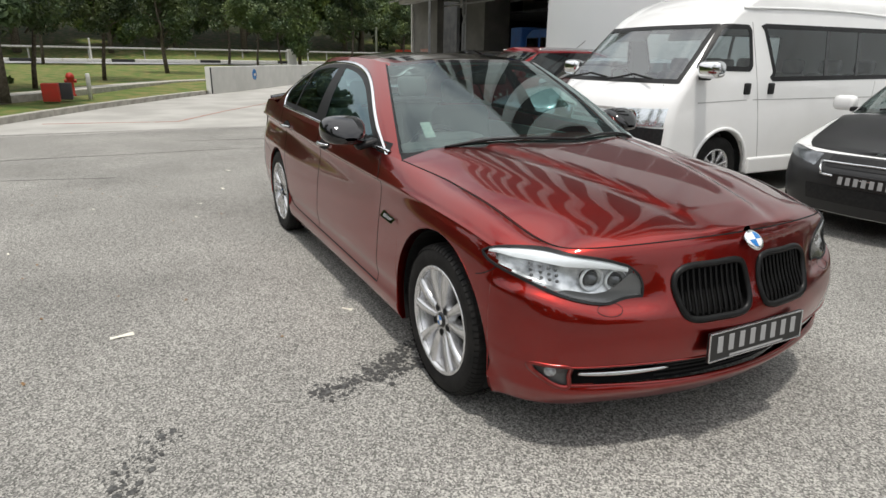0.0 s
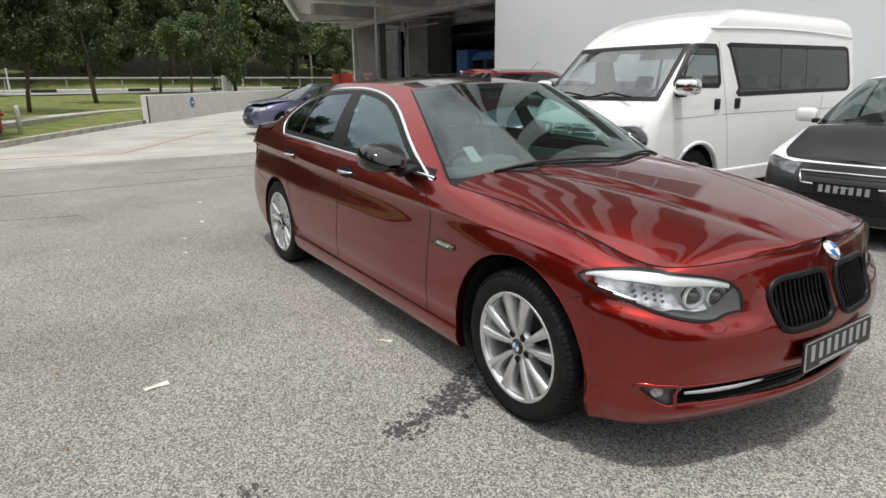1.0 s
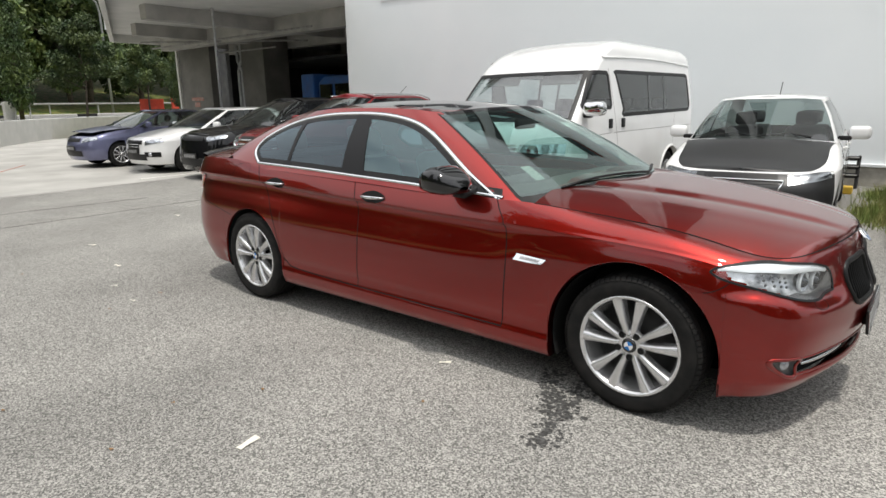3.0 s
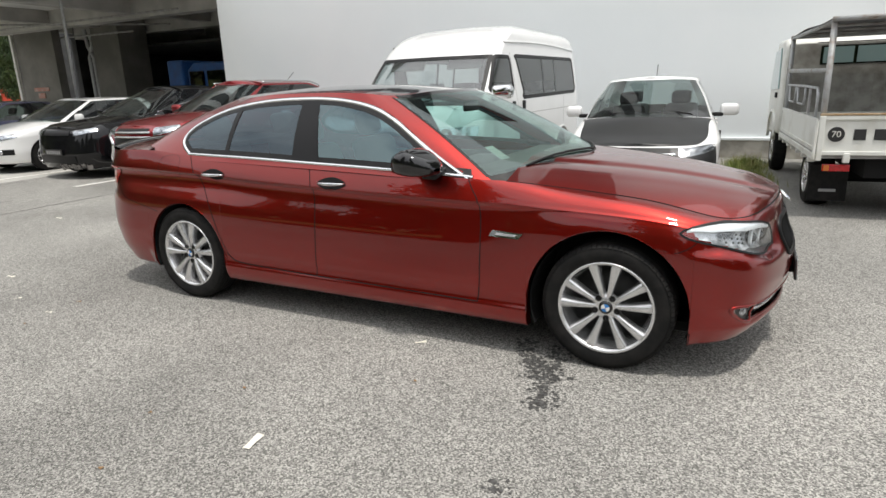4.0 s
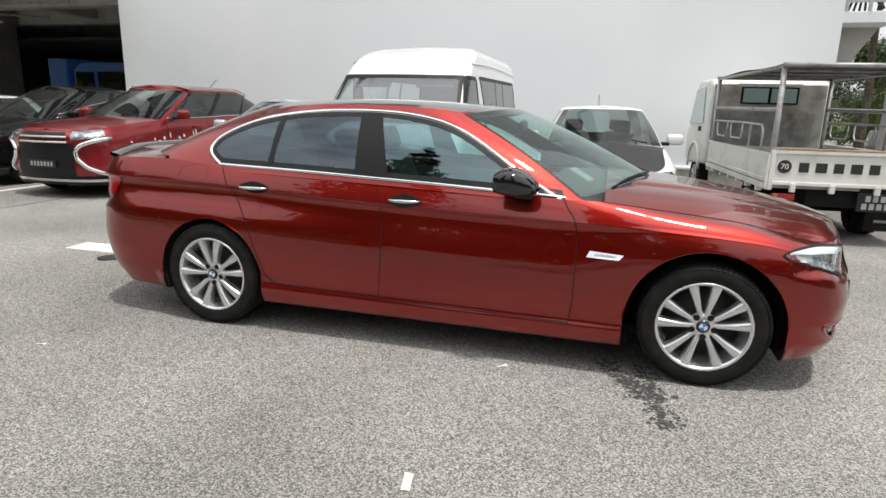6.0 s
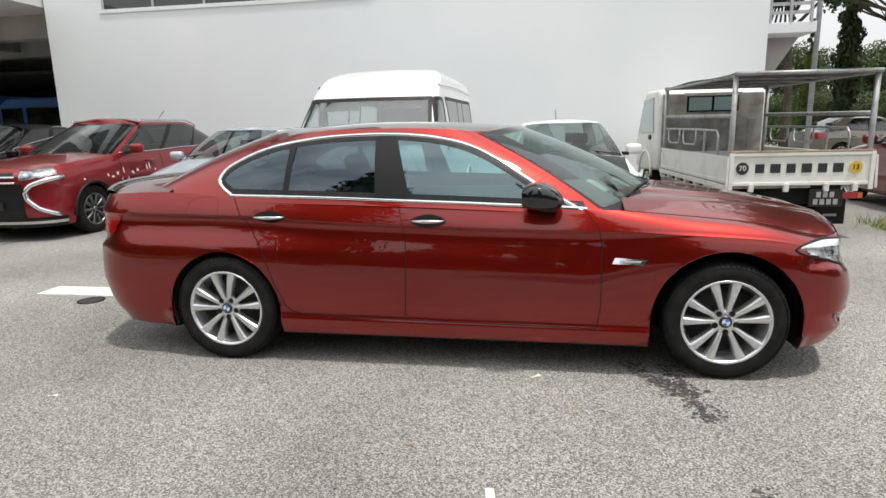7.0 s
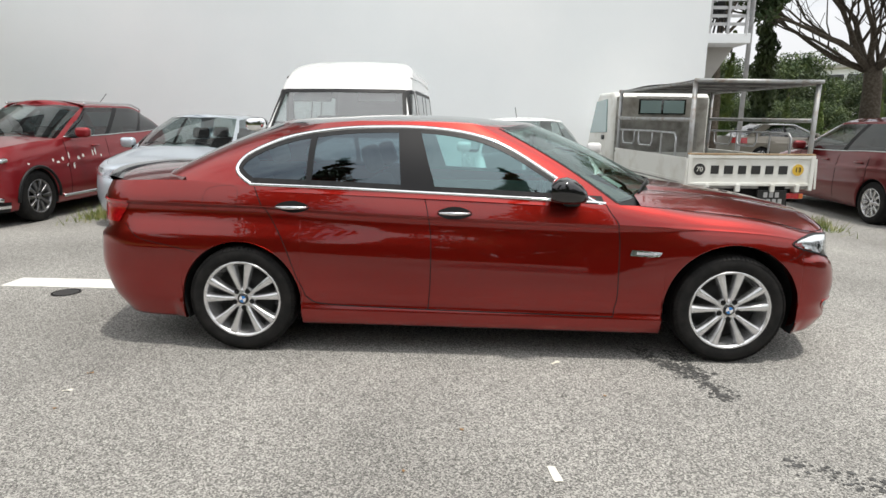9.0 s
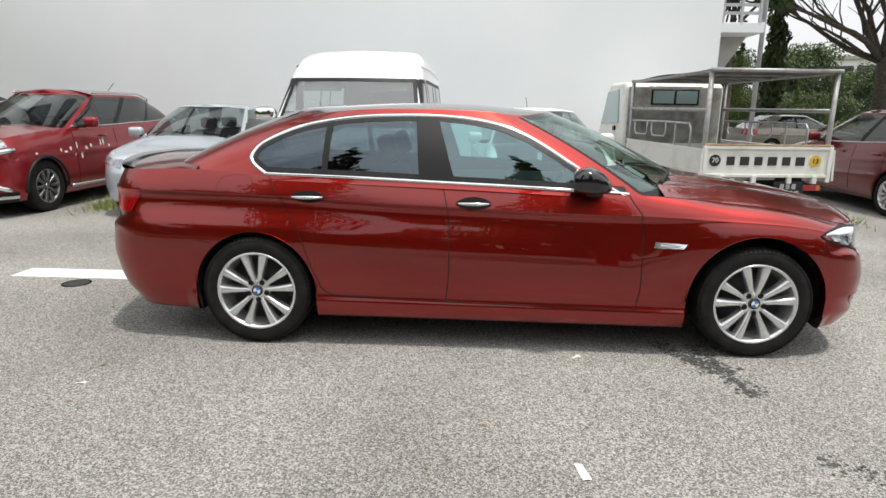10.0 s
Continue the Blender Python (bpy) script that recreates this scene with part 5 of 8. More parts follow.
def ribbon(surface, line, lo, hi, out, closed=False, crown=0.003, bm=None, mirror=1):
    """A strip laid on a surface (a function of two coordinates and an offset), between two sideways offsets of a line."""
    rows = [(lo, -0.002), (lo, out), ((lo + hi) / 2, out + crown), (hi, out), (hi, -0.002)]
    P = []
    for off, lift in rows:
        q = offset_line(line, off, closed)
        P.append(surface(q[:, 0], q[:, 1], lift) * np.array([1, mirror, 1]))
    P = np.stack(P)
    if closed:
        P = np.concatenate([P, P[:, :1]], 1)
    return grid_mesh(P, bm, flip=mirror > 0)


def panel(name, P, keep, material, parent, mirror=1, normals=None, label="", within=None):
    """The kept cells of a sheet as one part, with the smooth normals of the whole sheet."""
    Q = P * np.array([1, mirror, 1])
    bm = bmesh.new()
    used, V = [], {}
    for i, j in zip(*np.nonzero(keep)):
        ring = []
        for a, b in ((i, j), (i, j + 1), (i + 1, j + 1), (i + 1, j)):
            if (a, b) not in V:
                V[a, b] = bm.verts.new(Q[a, b])
                used.append((a, b))
            ring.append(V[a, b])
        flip = mirror < 0
        if normals is not None:
            a, b, c = (P[k] for k in ((i, j), (i, j + 1), (i + 1, j)))
            flip ^= bool(np.dot(np.cross(b - a, c - a), normals[i, j]) < 0)
        bm.faces.new(ring[::-1] if flip else ring)
    if within:
        outward(bm, within)
    ob = part(name, bm, material, parent, label, True)
    if normals is not None:
        N = normals * np.array([1, mirror, 1])
        ob.data.normals_split_custom_set_from_vertices([tuple(N[a, b]) for a, b in used])
    return ob


def sheet_normals(P):
    du, dv = np.gradient(P, axis=1), np.gradient(P, axis=0)
    n = np.cross(du, dv)
    n /= np.maximum(np.linalg.norm(n, axis=-1, keepdims=True), 1e-12)
    return n


def red_saloon():
    car = thing("red_car", "metallic dark red saloon with black roof and silver alloy wheels", "car")
    RED = M["paint_red"]
    plan = [(-2.58, 0), (-2.565, 0.3), (-2.51, 0.58), (-2.43, 0.76), (-2.27, 0.865), (-1.95, 0.905), (-1.484, 0.925), (-0.8, 0.925), (0, 0.922), (0.8, 0.928), (1.484, 0.932), (1.75, 0.921), (1.955, 0.888), (2.12, 0.79), (2.235, 0.56), (2.305, 0.28), (2.33, 0)]
    side = [(0, 0.03), (0.07, 0.008), (0.14, 0.002), (0.175, 0.011), (0.23, 0.015), (0.31, 0.004), (0.38, 0.0015), (0.48, 0.006), (0.62, 0.015), (0.78, 0.027), (0.9, 0.036), (0.955, 0.0385), (0.98, 0.034), (1.0, 0.017), (1.07, 0.02), (1.3, 0.031), (1.65, 0.05), (2.0, 0.072), (2.3, 0.095)]
    nose = [(0.15, 0.15), (0.205, 0.085), (0.25, 0.046), (0.283, 0.028), (0.3, 0.038), (0.335, 0.045), (0.40, 0.01), (0.48, 0.0), (0.56, 0.012), (0.65, 0.048), (0.72, 0.068), (0.8, 0.085), (0.84, 0.11), (1.0, 0.17)]
    tail = [(0.2, 0.3), (0.26, 0.17), (0.31, 0.09), (0.42, 0.03), (0.53, 0.0), (0.7, 0.01), (0.77, 0.065), (0.83, 0.06), (0.95, 0.075), (1.05, 0.12), (1.2, 0.16)]
    crease = [(-2.58, 0.935), (-1.9, 0.926), (-1.375, 0.918), (-0.86, 0.888), (-0.32, 0.866), (0.31, 0.845), (0.8, 0.836), (1.26, 0.822), (1.75, 0.79), (1.95, 0.745), (2.2, 0.71), (2.31, 0.72)]
    top = [(-2.58, 1.045), (-2.29, 1.05), (-2.1, 1.06), (-1.85, 1.065), (-1.42, 1.035), (-0.87, 1.02), (-0.38, 1.0), (0.14, 0.981), (0.69, 0.955), (0.95, 0.948), (1.15, 0.925), (1.4, 0.9), (1.64, 0.878), (1.85, 0.832), (2.05, 0.793), (2.18, 0.788), (2.27, 0.818), (2.305, 0.835)]
    low = [(-2.58, 0.22), (-1.9, 0.2), (-1.1, 0.19), (1.1, 0.178), (1.9, 0.185), (2.12, 0.2), (2.305, 0.205)]
    arches = [(-1.484, 0.33, 0.372), (1.478, 0.335, 0.402)]
    sh = CarShape(plan, side, nose, tail, crease, top, low, arches)
    sh.plain = mono([(0, 0.03), (0.07, 0.008), (0.14, 0.002), (0.175, 0.011), (0.23, 0.015), (0.33, 0.006), (0.5, 0.0), (0.6, 0.0), (0.72, 0.003), (0.825, 0.009), (0.889, 0.016), (0.952, 0.027), (1.0, 0.038), (1.33, 0.06), (1.67, 0.09), (1.89, 0.125), (2.0, 0.16), (2.3, 0.3)])
    sh.fade = mono([(-3, 0), (0.7, 0), (1.0, 0.4), (1.35, 1), (3, 1)])
    sh.hip = mono([(0, 0.03), (0.07, 0.008), (0.14, 0.002), (0.175, 0.011), (0.23, 0.015), (0.31, 0.004), (0.38, 0.0015), (0.5, 0.002), (0.62, 0.006), (0.72, 0.015), (0.8, 0.033), (0.87, 0.051), (0.92, 0.059), (0.955, 0.06), (0.982, 0.05), (1.0, 0.027), (1.07, 0.029), (1.3, 0.037), (1.65, 0.053), (2.0, 0.072), (2.3, 0.095)])
    sh.hip_fade = mono([(-3, 0), (-2.45, 0.2), (-2.1, 1), (-1.25, 1), (-0.5, 0.4), (0.3, 0.25), (1.0, 0), (3, 0)])
    sh.skirt = mono([(0, 0.06), (0.08, 0.04), (0.18, 0.018), (0.3, 0.006), (0.38, 0.0015), (3, 0.0015)])
    sh.ends = mono([(-3, 1), (-1.95, 1), (-1.85, 0), (1.85, 0), (1.95, 1), (3, 1)])
    step = mono([(0, 0), (0.565, 0), (0.58, 0.12), (0.605, 0.9), (0.617, 1), (0.66, 0.8), (0.75, 0), (2, 0)])
    sh.ledge = lambda x, w, z: 0.02 * np.clip((x - 1.84) / 0.14, 0, 1) * np.clip((w - 0.4) / 0.1, 0, 1) * step(z - 0.06 * np.clip((w - 0.62) / 0.25, 0, 1))
    sh.top, sh.crease = soften(sh.top, -2.58, 2.305, 0.1), soften(sh.crease, -2.58, 2.31, 0.1)
    s, x, z, P = sh.sheet(0.0125, 56, 14)
    N = sheet_normals(P)
    N[0] = N[1]
    X = (P[1:, 1:, 0] + P[:-1, :-1, 0]) / 2
    Z = (P[1:, 1:, 2] + P[:-1, :-1, 2]) / 2
    WP = np.interp((s[1:] + s[:-1]) / 2, sh.S, sh.W)[None, :] + 0 * X
    front = X > 1.5

    # outlines on the nose, as (half width in plan, height)
    head_top = [(0.9155, 0.745), (0.912, 0.764), (0.903, 0.777), (0.885, 0.785), (0.83, 0.787), (0.72, 0.779), (0.62, 0.765), (0.545, 0.744)]
    head_low = [(0.9155, 0.745), (0.911, 0.723), (0.9, 0.705), (0.875, 0.686), (0.82, 0.66), (0.73, 0.632), (0.65, 0.618), (0.6, 0.618), (0.57, 0.628), (0.49, 0.636)]
    head = [*map(tuple, smooth_line(head_top, 30))] + [*map(tuple, smooth_line([(0.545, 0.744), (0.505, 0.71), (0.488, 0.67), (0.49, 0.636)], 10))][1:] + [*map(tuple, smooth_line(head_low, 30))][::-1][1:]
    kidney = [*map(tuple, smooth_line([(0.045, 0.70), (0.06, 0.722), (0.2, 0.728), (0.33, 0.72), (0.366, 0.69), (0.35, 0.6), (0.32, 0.558), (0.2, 0.548), (0.08, 0.552), (0.045, 0.575)], 60, True))]
    intake = [(-0.1, 0.298), (0.5, 0.3), (0.72, 0.312), (0.725, 0.385), (0.5, 0.388), (-0.1, 0.388)]
    fog = [*map(tuple, smooth_line([(0.73, 0.302), (0.73, 0.345), (0.73, 0.386), (0.785, 0.391), (0.838, 0.388), (0.838, 0.366), (0.812, 0.332), (0.772, 0.304)], 40, True))]

    def shrink(poly, d):
        p = np.array(poly)
        return (p.mean(0) + (p - p.mean(0)) * (1 - d))
    hole = front & (inside(shrink(head, 0.04), WP, Z) | inside(shrink(kidney, -0.01), WP, Z) | inside(intake, WP, Z) | inside(shrink(fog, 0.1), WP, Z))

    gapC = mono([(0.18, -1.085), (0.37, -1.085), (0.493, -1.133), (0.703, -1.21), (0.924, -1.336), (1.06, -1.40)])
    gapB = mono([(0.18, -0.335), (0.303, -0.329), (0.478, -0.316), (0.687, -0.314), (0.874, -0.332), (1.06, -0.378)])
    gapA = mono([(0.18, 0.785), (0.288, 0.79), (0.433, 0.806), (0.709, 0.807), (0.844, 0.791), (0.909, 0.747), (1.06, 0.66)])
    sill_line = mono([(-1.085, 0.372), (-1.023, 0.33), (-0.877, 0.316), (-0.33, 0.3), (0.792, 0.284), (1.2, 0.28)])
    in_sill = (Z < sill_line(X)) & (X > -1.1) & (X < 1.1)
    bumper = (X > 1.80) & ((Z < 0.70) | (X > 1.97))
    rear_b = (X < -1.86) & ((Z < 0.62 + np.clip((-2.05 - X) * 0.5, 0, 0.1)) | (X < -2.36) & (Z < 0.76))
    kinds = {"sill": in_sill, "front_bumper": bumper & ~hole, "rear_bumper": rear_b & ~in_sill}
    rest = ~(in_sill | bumper | rear_b | hole)
    kinds["rear_quarter"] = rest & (X < gapC(Z))
    kinds["rear_door"] = rest & (X >= gapC(Z)) & (X < gapB(Z))
    kinds["front_door"] = rest & (X >= gapB(Z)) & (X < gapA(Z))
    kinds["front_wing"] = rest & (X >= gapA(Z))
    made = {}
    for mirror in (1, -1):
        for k, keep in kinds.items():
            made[k, mirror] = panel(k, P, keep, RED, car, mirror, N)

    def skin(xx, zz, out=0.0):
        return sh.at(sh.s_at_x(xx), zz, out)

    def nose_skin(w, zz, out=0.0):
        return sh.at(sh.s_at_w(np.asarray(w)), zz, out)
    zz = np.linspace(0.2, 0.985, 60)
    for sy in (1, -1):
        for g, zlo, zhi, owner in ((gapC, 0.372, 1.03, "rear_door"), (gapB, 0.302, 0.998, "front_door"), (gapA, 0.285, 0.96, "front_door")):
            t = np.linspace(zlo, zhi, 50)
            part("shut_line", ribbon(skin, np.c_[g(t), t], -0.0026, 0.0026, 0.0008, crown=0.0, mirror=sy), M["under"], made[owner, sy])
        t = np.linspace(-1.085, 0.792, 70)
        part("shut_line", ribbon(skin, np.c_[t, sill_line(t)], -0.003, 0.003, 0.0016, crown=0.0, mirror=sy), M["under"], made["sill", sy])
        part("shut_line", ribbon(skin, smooth_line([(1.795, 0.652), (1.83, 0.664), (1.87, 0.686), (1.9, 0.712)], 30), -0.0018, 0.0018, 0.0006, crown=0.0, mirror=sy), M["under"], made["front_wing", sy])
        part("shut_line", ribbon(skin, smooth_line([(-1.75, 0.628), (-1.9, 0.66), (-2.05, 0.69), (-2.13, 0.715), (-2.22, 0.795)], 30), -0.0018, 0.0018, 0.0006, crown=0.0, mirror=sy), M["under"], made["rear_quarter", sy])
        flap = smooth_line([(-1.70, 0.89), (-1.685, 1.0), (-1.66, 1.02), (-1.51, 1.03), (-1.49, 1.01), (-1.505, 0.9), (-1.53, 0.885), (-1.68, 0.876)], 60, True)
        if sy == 1:
            part("fuel_flap", ribbon(skin, flap, -0.0008, 0.0008, 0.0004, True, 0.0), M["under"], made["rear_quarter", sy])
    hood = soften(mono([(0.7, 1.035), (1.054, 1.018), (1.42, 0.984), (1.83, 0.925), (2.1, 0.868), (2.24, 0.835), (2.34, 0.8)]), 0.7, 2.34, 0.13)

    def rails(x, w, q):
        run = np.clip((2.28 - x) / 1.35, 0, 1)
        inner, outer = 0.13 + 0.33 * run ** 0.9, 0.36 + 0.32 * run ** 0.8
        fade = np.clip((2.27 - x) / 0.2, 0, 1) * np.clip((1 - q) * 7, 0, 1)
        dome = 0.011 / (1 + np.exp((w - inner) / 0.013)) - 0.004 * np.exp(-((w - inner - 0.035) / 0.04) ** 2)
        fold = 0.006 / (1 + np.exp((w - outer) / 0.02))
        return (dome + fold) * fade
    bonnet = part("bonnet", grid_mesh(sh.deck(0.93, 2.3298, hood, 3.5, ncol=130, nrow=60, bump=rails)), RED, car, "", True)
    es = np.linspace(float(sh.s_at_x(0.93)), sh.length - 0.03, 90)
    for sy in (1, -1):
        e = sh.at(es, sh.top(np.interp(es, sh.S, sh.X)) - 0.0015, -0.002) * np.array([1, sy, 1])
        part("shut_line", tube([tuple(p) for p in e], 0.0032, 5), M["under"], bonnet)
    boot = part("boot_lid", grid_mesh(sh.deck(-2.578, -1.84, [(-2.6, 1.06), (-2.5, 1.088), (-2.2, 1.12), (-1.9, 1.14), (-1.7, 1.15)], 3.0, ncol=60, nrow=24)), RED, car, "", True)
    q = np.linspace(-1, 1, 60)
    sp = np.stack([np.stack([-2.49 + 0.17 * np.abs(q) ** 2.4 + dx, 0.76 * q, 1.09 - 0.035 * np.abs(q) ** 3 + dz], -1) for dx, dz in ((0.09, -0.025), (0.07, 0.004), (0.0, 0.022), (-0.012, 0.016), (-0.004, 0.0), (0.05, -0.02))])
    part("spoiler", grid_mesh(sp), M["black_gloss"], boot, "gloss black boot lip spoiler", True)

    # glasshouse
    base = [(1.20, 0, 1.02), (1.10, 0.40, 1.01), (0.95, 0.68, 0.975), (0.80, 0.79, 0.95), (0.45, 0.85, 0.965), (-0.30, 0.86, 0.995), (-0.95, 0.86, 1.015), (-1.42, 0.85, 1.03), (-1.85, 0.80, 1.055), (-2.0, 0.66, 1.09), (-2.02, 0.35, 1.12), (-2.03, 0, 1.13)]
    topl = [(0.33, 0, 1.42), (0.27, 0.33, 1.415), (0.13, 0.52, 1.395), (0.02, 0.57, 1.40), (-0.12, 0.59, 1.415), (-0.45, 0.60, 1.425), (-0.75, 0.60, 1.425), (-1.0, 0.585, 1.41), (-1.17, 0.55, 1.39), (-1.26, 0.48, 1.40), (-1.33, 0.28, 1.42), (-1.35, 0, 1.425)]
    gh = Glasshouse(base, topl, 0.02, [(-1.5, 1.42), (-1.1, 1.448), (-0.56, 1.47), (-0.2, 1.462), (0.1, 1.44), (0.4, 1.415)])
    us = np.array(sorted(set(np.r_[np.linspace(0, 2.6, 60), np.linspace(2.6, 8.6, 260), np.linspace(8.6, gh.n, 40)].round(4))))
    vs = np.r_[-0.05, np.linspace(0, 1, 46)]
    G = gh.at(us[None, :], vs[:, None])
    GN = sheet_normals(G)
    GN *= np.where((GN * (G - np.array([-0.5, 0, 0.9]))).sum(-1, keepdims=True) < 0, -1, 1)
    GX, GZ = (G[1:, 1:, 0] + G[:-1, :-1, 0]) / 2, (G[1:, 1:, 2] + G[:-1, :-1, 2]) / 2
    U, V = np.meshgrid((us[1:] + us[:-1]) / 2, (vs[1:] + vs[:-1]) / 2)
    su, sv = np.meshgrid(np.linspace(2.7, 8.7, 160), np.linspace(-0.02, 1, 40))
    sp_ = gh.at(su, sv).reshape(-1, 3)

    def terms(a, b):
        a, b = (np.asarray(a) + 0.4), (np.asarray(b) - 1.2) * 3
        return np.stack([a ** i * b ** j for i in range(7) for j in range(5) if i + j < 8], -1)
    coef = np.linalg.lstsq(terms(sp_[:, 0], sp_[:, 2]), sp_[:, 1], rcond=None)[0]

    def flank(a, b, out=0.0):
        """The side of the glasshouse over (x, z)."""
        f = lambda i, j: terms(i, j) @ coef
        y = f(a, b)
        gx, gz = (f(a + 0.005, b) - f(a - 0.005, b)) / 0.01, (f(a, b + 0.005) - f(a, b - 0.005)) / 0.01
        n = np.stack([gx, -np.ones_like(y), gz], -1)
        n /= np.linalg.norm(n, axis=-1, keepdims=True)
        return np.stack([a + 0 * y, y, b + 0 * y], -1) + n * out
    dlo_up = smooth_line([(0.725, 0.945), (0.60, 1.012), (0.39, 1.137), (0.214, 1.246), (0.04, 1.328), (-0.133, 1.372), (-0.34, 1.396), (-0.58, 1.401), (-0.83, 1.392), (-1.036, 1.369), (-1.25, 1.324), (-1.42, 1.252), (-1.50, 1.192), (-1.522, 1.13), (-1.49, 1.085), (-1.417, 1.036)], 120)
    dlo_low = np.c_[np.linspace(-1.417, 0.725, 80), mono([(-1.42, 1.035), (-0.87, 1.021), (-0.38, 1.002), (0.14, 0.982), (0.69, 0.951), (0.73, 0.945)])(np.linspace(-1.417, 0.725, 80))]
    dlo = np.vstack([dlo_up, dlo_low[1:-1]])
    inner = offset_line(dlo, 0.012, True)
    if abs(inner[60, 1]) > abs(dlo[60, 1]):
        inner = offset_line(dlo, -0.012, True)
    dlo_in = inside([tuple(p) for p in inner], GX, GZ) & (U > 2.4) & (U < 8.9)
    screen = (U < 2.95 - 0.4 * V) & (V > 0.012) & (V < 0.965)
    back_glass = (U > 9.0) & (V > 0.1) & (V < 0.95)
    cowl = (U < 2.95) & (V <= 0.012)
    header = (U < 2.3) & (V >= 0.965)
    frame_keep = ~(dlo_in | screen | back_glass | cowl | header)
    for mirror in (1, -1):
        panel("cabin_frame", G, frame_keep, RED, car, mirror, GN)
        for nm, a, b, g in (("quarter_window", -1.6, -1.06, "glass_rear"), ("rear_door_window", -1.06, -0.47, "glass_rear"), ("front_door_window", -0.47, 0.8, "glass_door")):
            panel(nm, G, dlo_in & (GX > a) & (GX <= b), M[g], car, mirror, GN, "tinted side window" if g == "glass_rear" else "")
        sign = -1 if np.allclose(inner, offset_line(dlo, -0.012, True)) else 1
        cl = np.vstack([dlo_up])
        trim = part("window_trim", ribbon(flank, dlo_up, *sorted((0.0, 0.021 * sign)), 0.004, False, 0.004, mirror=mirror), M["chrome"], car, "bright chrome window surround", True)
        ribbon_low = ribbon(flank, dlo_low, *sorted((0.0, 0.016 * sign)), 0.006, False, 0.004, mirror=mirror)
        part("belt_trim", ribbon_low, M["chrome"], car, "bright chrome belt strip", True)
        part("window_seal", ribbon(flank, dlo, *sorted((0.014 * sign, 0.046 * sign)), 0.0015, True, 0.0, mirror=mirror), M["black_plastic"], car)
        for nm, a0, a1, b0, b1 in (("door_pillar", -0.497, -0.287, -0.535, -0.405), ("window_bar", -1.078, -1.043, -1.075, -1.035)):
            zb, zt = (1.012, 1.392) if nm == "door_pillar" else (1.03, 1.35)
            C = coons([(a0, zb), (a1, zb - 0.003)], [(a1, zb), (b1, zt)], [(b0, zt), (b1, zt - 0.002)], [(a0, zb), (b0, zt)], 8, 24)
            part(nm, grid_mesh(flank(C[..., 0], C[..., 1], 0.0035) * np.array([1, mirror, 1]), flip=mirror > 0), M["black_satin"], car, "satin black door pillar" if nm == "door_pillar" else "", True)
        line = np.array([(-0.392, 1.01), (-0.47, 1.385)])
        C = coons([(0.50, 0.968), (0.69, 0.963)], [(0.69, 0.963), (0.675, 0.972)], [(0.50, 1.06), (0.675, 0.972)], [(0.50, 0.968), (0.50, 1.06)], 10, 8)
        part("mirror_sail", grid_mesh(flank(C[..., 0], C[..., 1], 0.003) * np.array([1, mirror, 1]), flip=mirror > 0), M["black_plastic"], car)
        # wing mirror
        mm = pose(0.47, -0.975 * mirror, 1.038, 0, 0, -8 * mirror)
        rings = []
        for rx, zc, hz, hy, yc in ((-0.078, 0.004, 0.03, 0.08, 0.0), (-0.09, 0.004, 0.05, 0.105, 0.0), (-0.086, 0.006, 0.058, 0.113, 0.0), (-0.05, 0.012, 0.07, 0.12, 0.0), (-0.005, 0.012, 0.074, 0.12, 0.0), (0.04, 0.004, 0.066, 0.112, 0.004), (0.08, -0.008, 0.05, 0.096, 0.01), (0.108, -0.02, 0.03, 0.07, 0.018), (0.118, -0.026, 0.008, 0.03, 0.022)):
            ang = np.linspace(0, 2 * math.pi, 33)
            cs, sn = np.cos(ang), np.sin(ang)
            rings.append(np.stack([rx + 0 * ang, yc * mirror + hy * np.sign(cs) * np.abs(cs) ** 0.62, zc + hz * np.sign(sn) * np.abs(sn) ** 0.62], -1))
        cap = clean(grid_mesh(np.stack(rings)))
        bmesh.ops.recalc_face_normals(cap, faces=cap.faces)
        mir = part("wing_mirror", cap, M["black_gloss"], car, "gloss black wing mirror", True, mm)
        part("mirror_glass", box((0.006, 0.165, 0.062), (-0.08, 0, 0.004), 0.002), M["chrome"], mir)
        part("mirror_arm", box((0.1, 0.13, 0.04), (0.03, 0.12 * mirror, -0.06), 0.018, rot=(14 * mirror, 0, 0)), M["black_plastic"], mir, "", True)
        # door handles over flat black ovals that paint the shade of their recesses
        for hx, hz in ((-1.15, 0.915), (-0.175, 0.894)):
            c = smooth_line([(hx - 0.105, hz), (hx - 0.05, hz + 0.031), (hx + 0.05, hz + 0.031), (hx + 0.105, hz), (hx + 0.05, hz - 0.031), (hx - 0.05, hz - 0.031)], 40, True)
            rings = [skin(hx + (c[:, 0] - hx) * f, hz + (c[:, 1] - hz) * f, o) * np.array([1, mirror, 1]) for f, o in ((1.0, 0.0012), (0.8, 0.0012), (0.45, 0.0012), (0.02, 0.0012))]
            cup = np.stack([np.vstack([r, r[:1]]) for r in rings])
            owner = made["rear_door" if hx < -0.6 else "front_door", mirror]
            part("handle_cup_shade", grid_mesh(cup, flip=mirror > 0), M["under"], owner, "", True)
            path = [tuple(p) for p in skin(np.linspace(hx - 0.1, hx + 0.1, 14), np.full(14, hz + 0.002), 0.0) * np.array([1, mirror, 1])]
            path = [(a, b - mirror * (0.006 + 0.032 * max(0.0, math.sin(math.pi * k / 13)) ** 0.6), c2) for k, (a, b, c2) in enumerate(path)]
            part("door_handle", tube(path, [0.005 + 0.006 * math.sin(math.pi * k / 13) for k in range(14)], 10), M["chrome_dull"], owner, "chrome door handle", True)
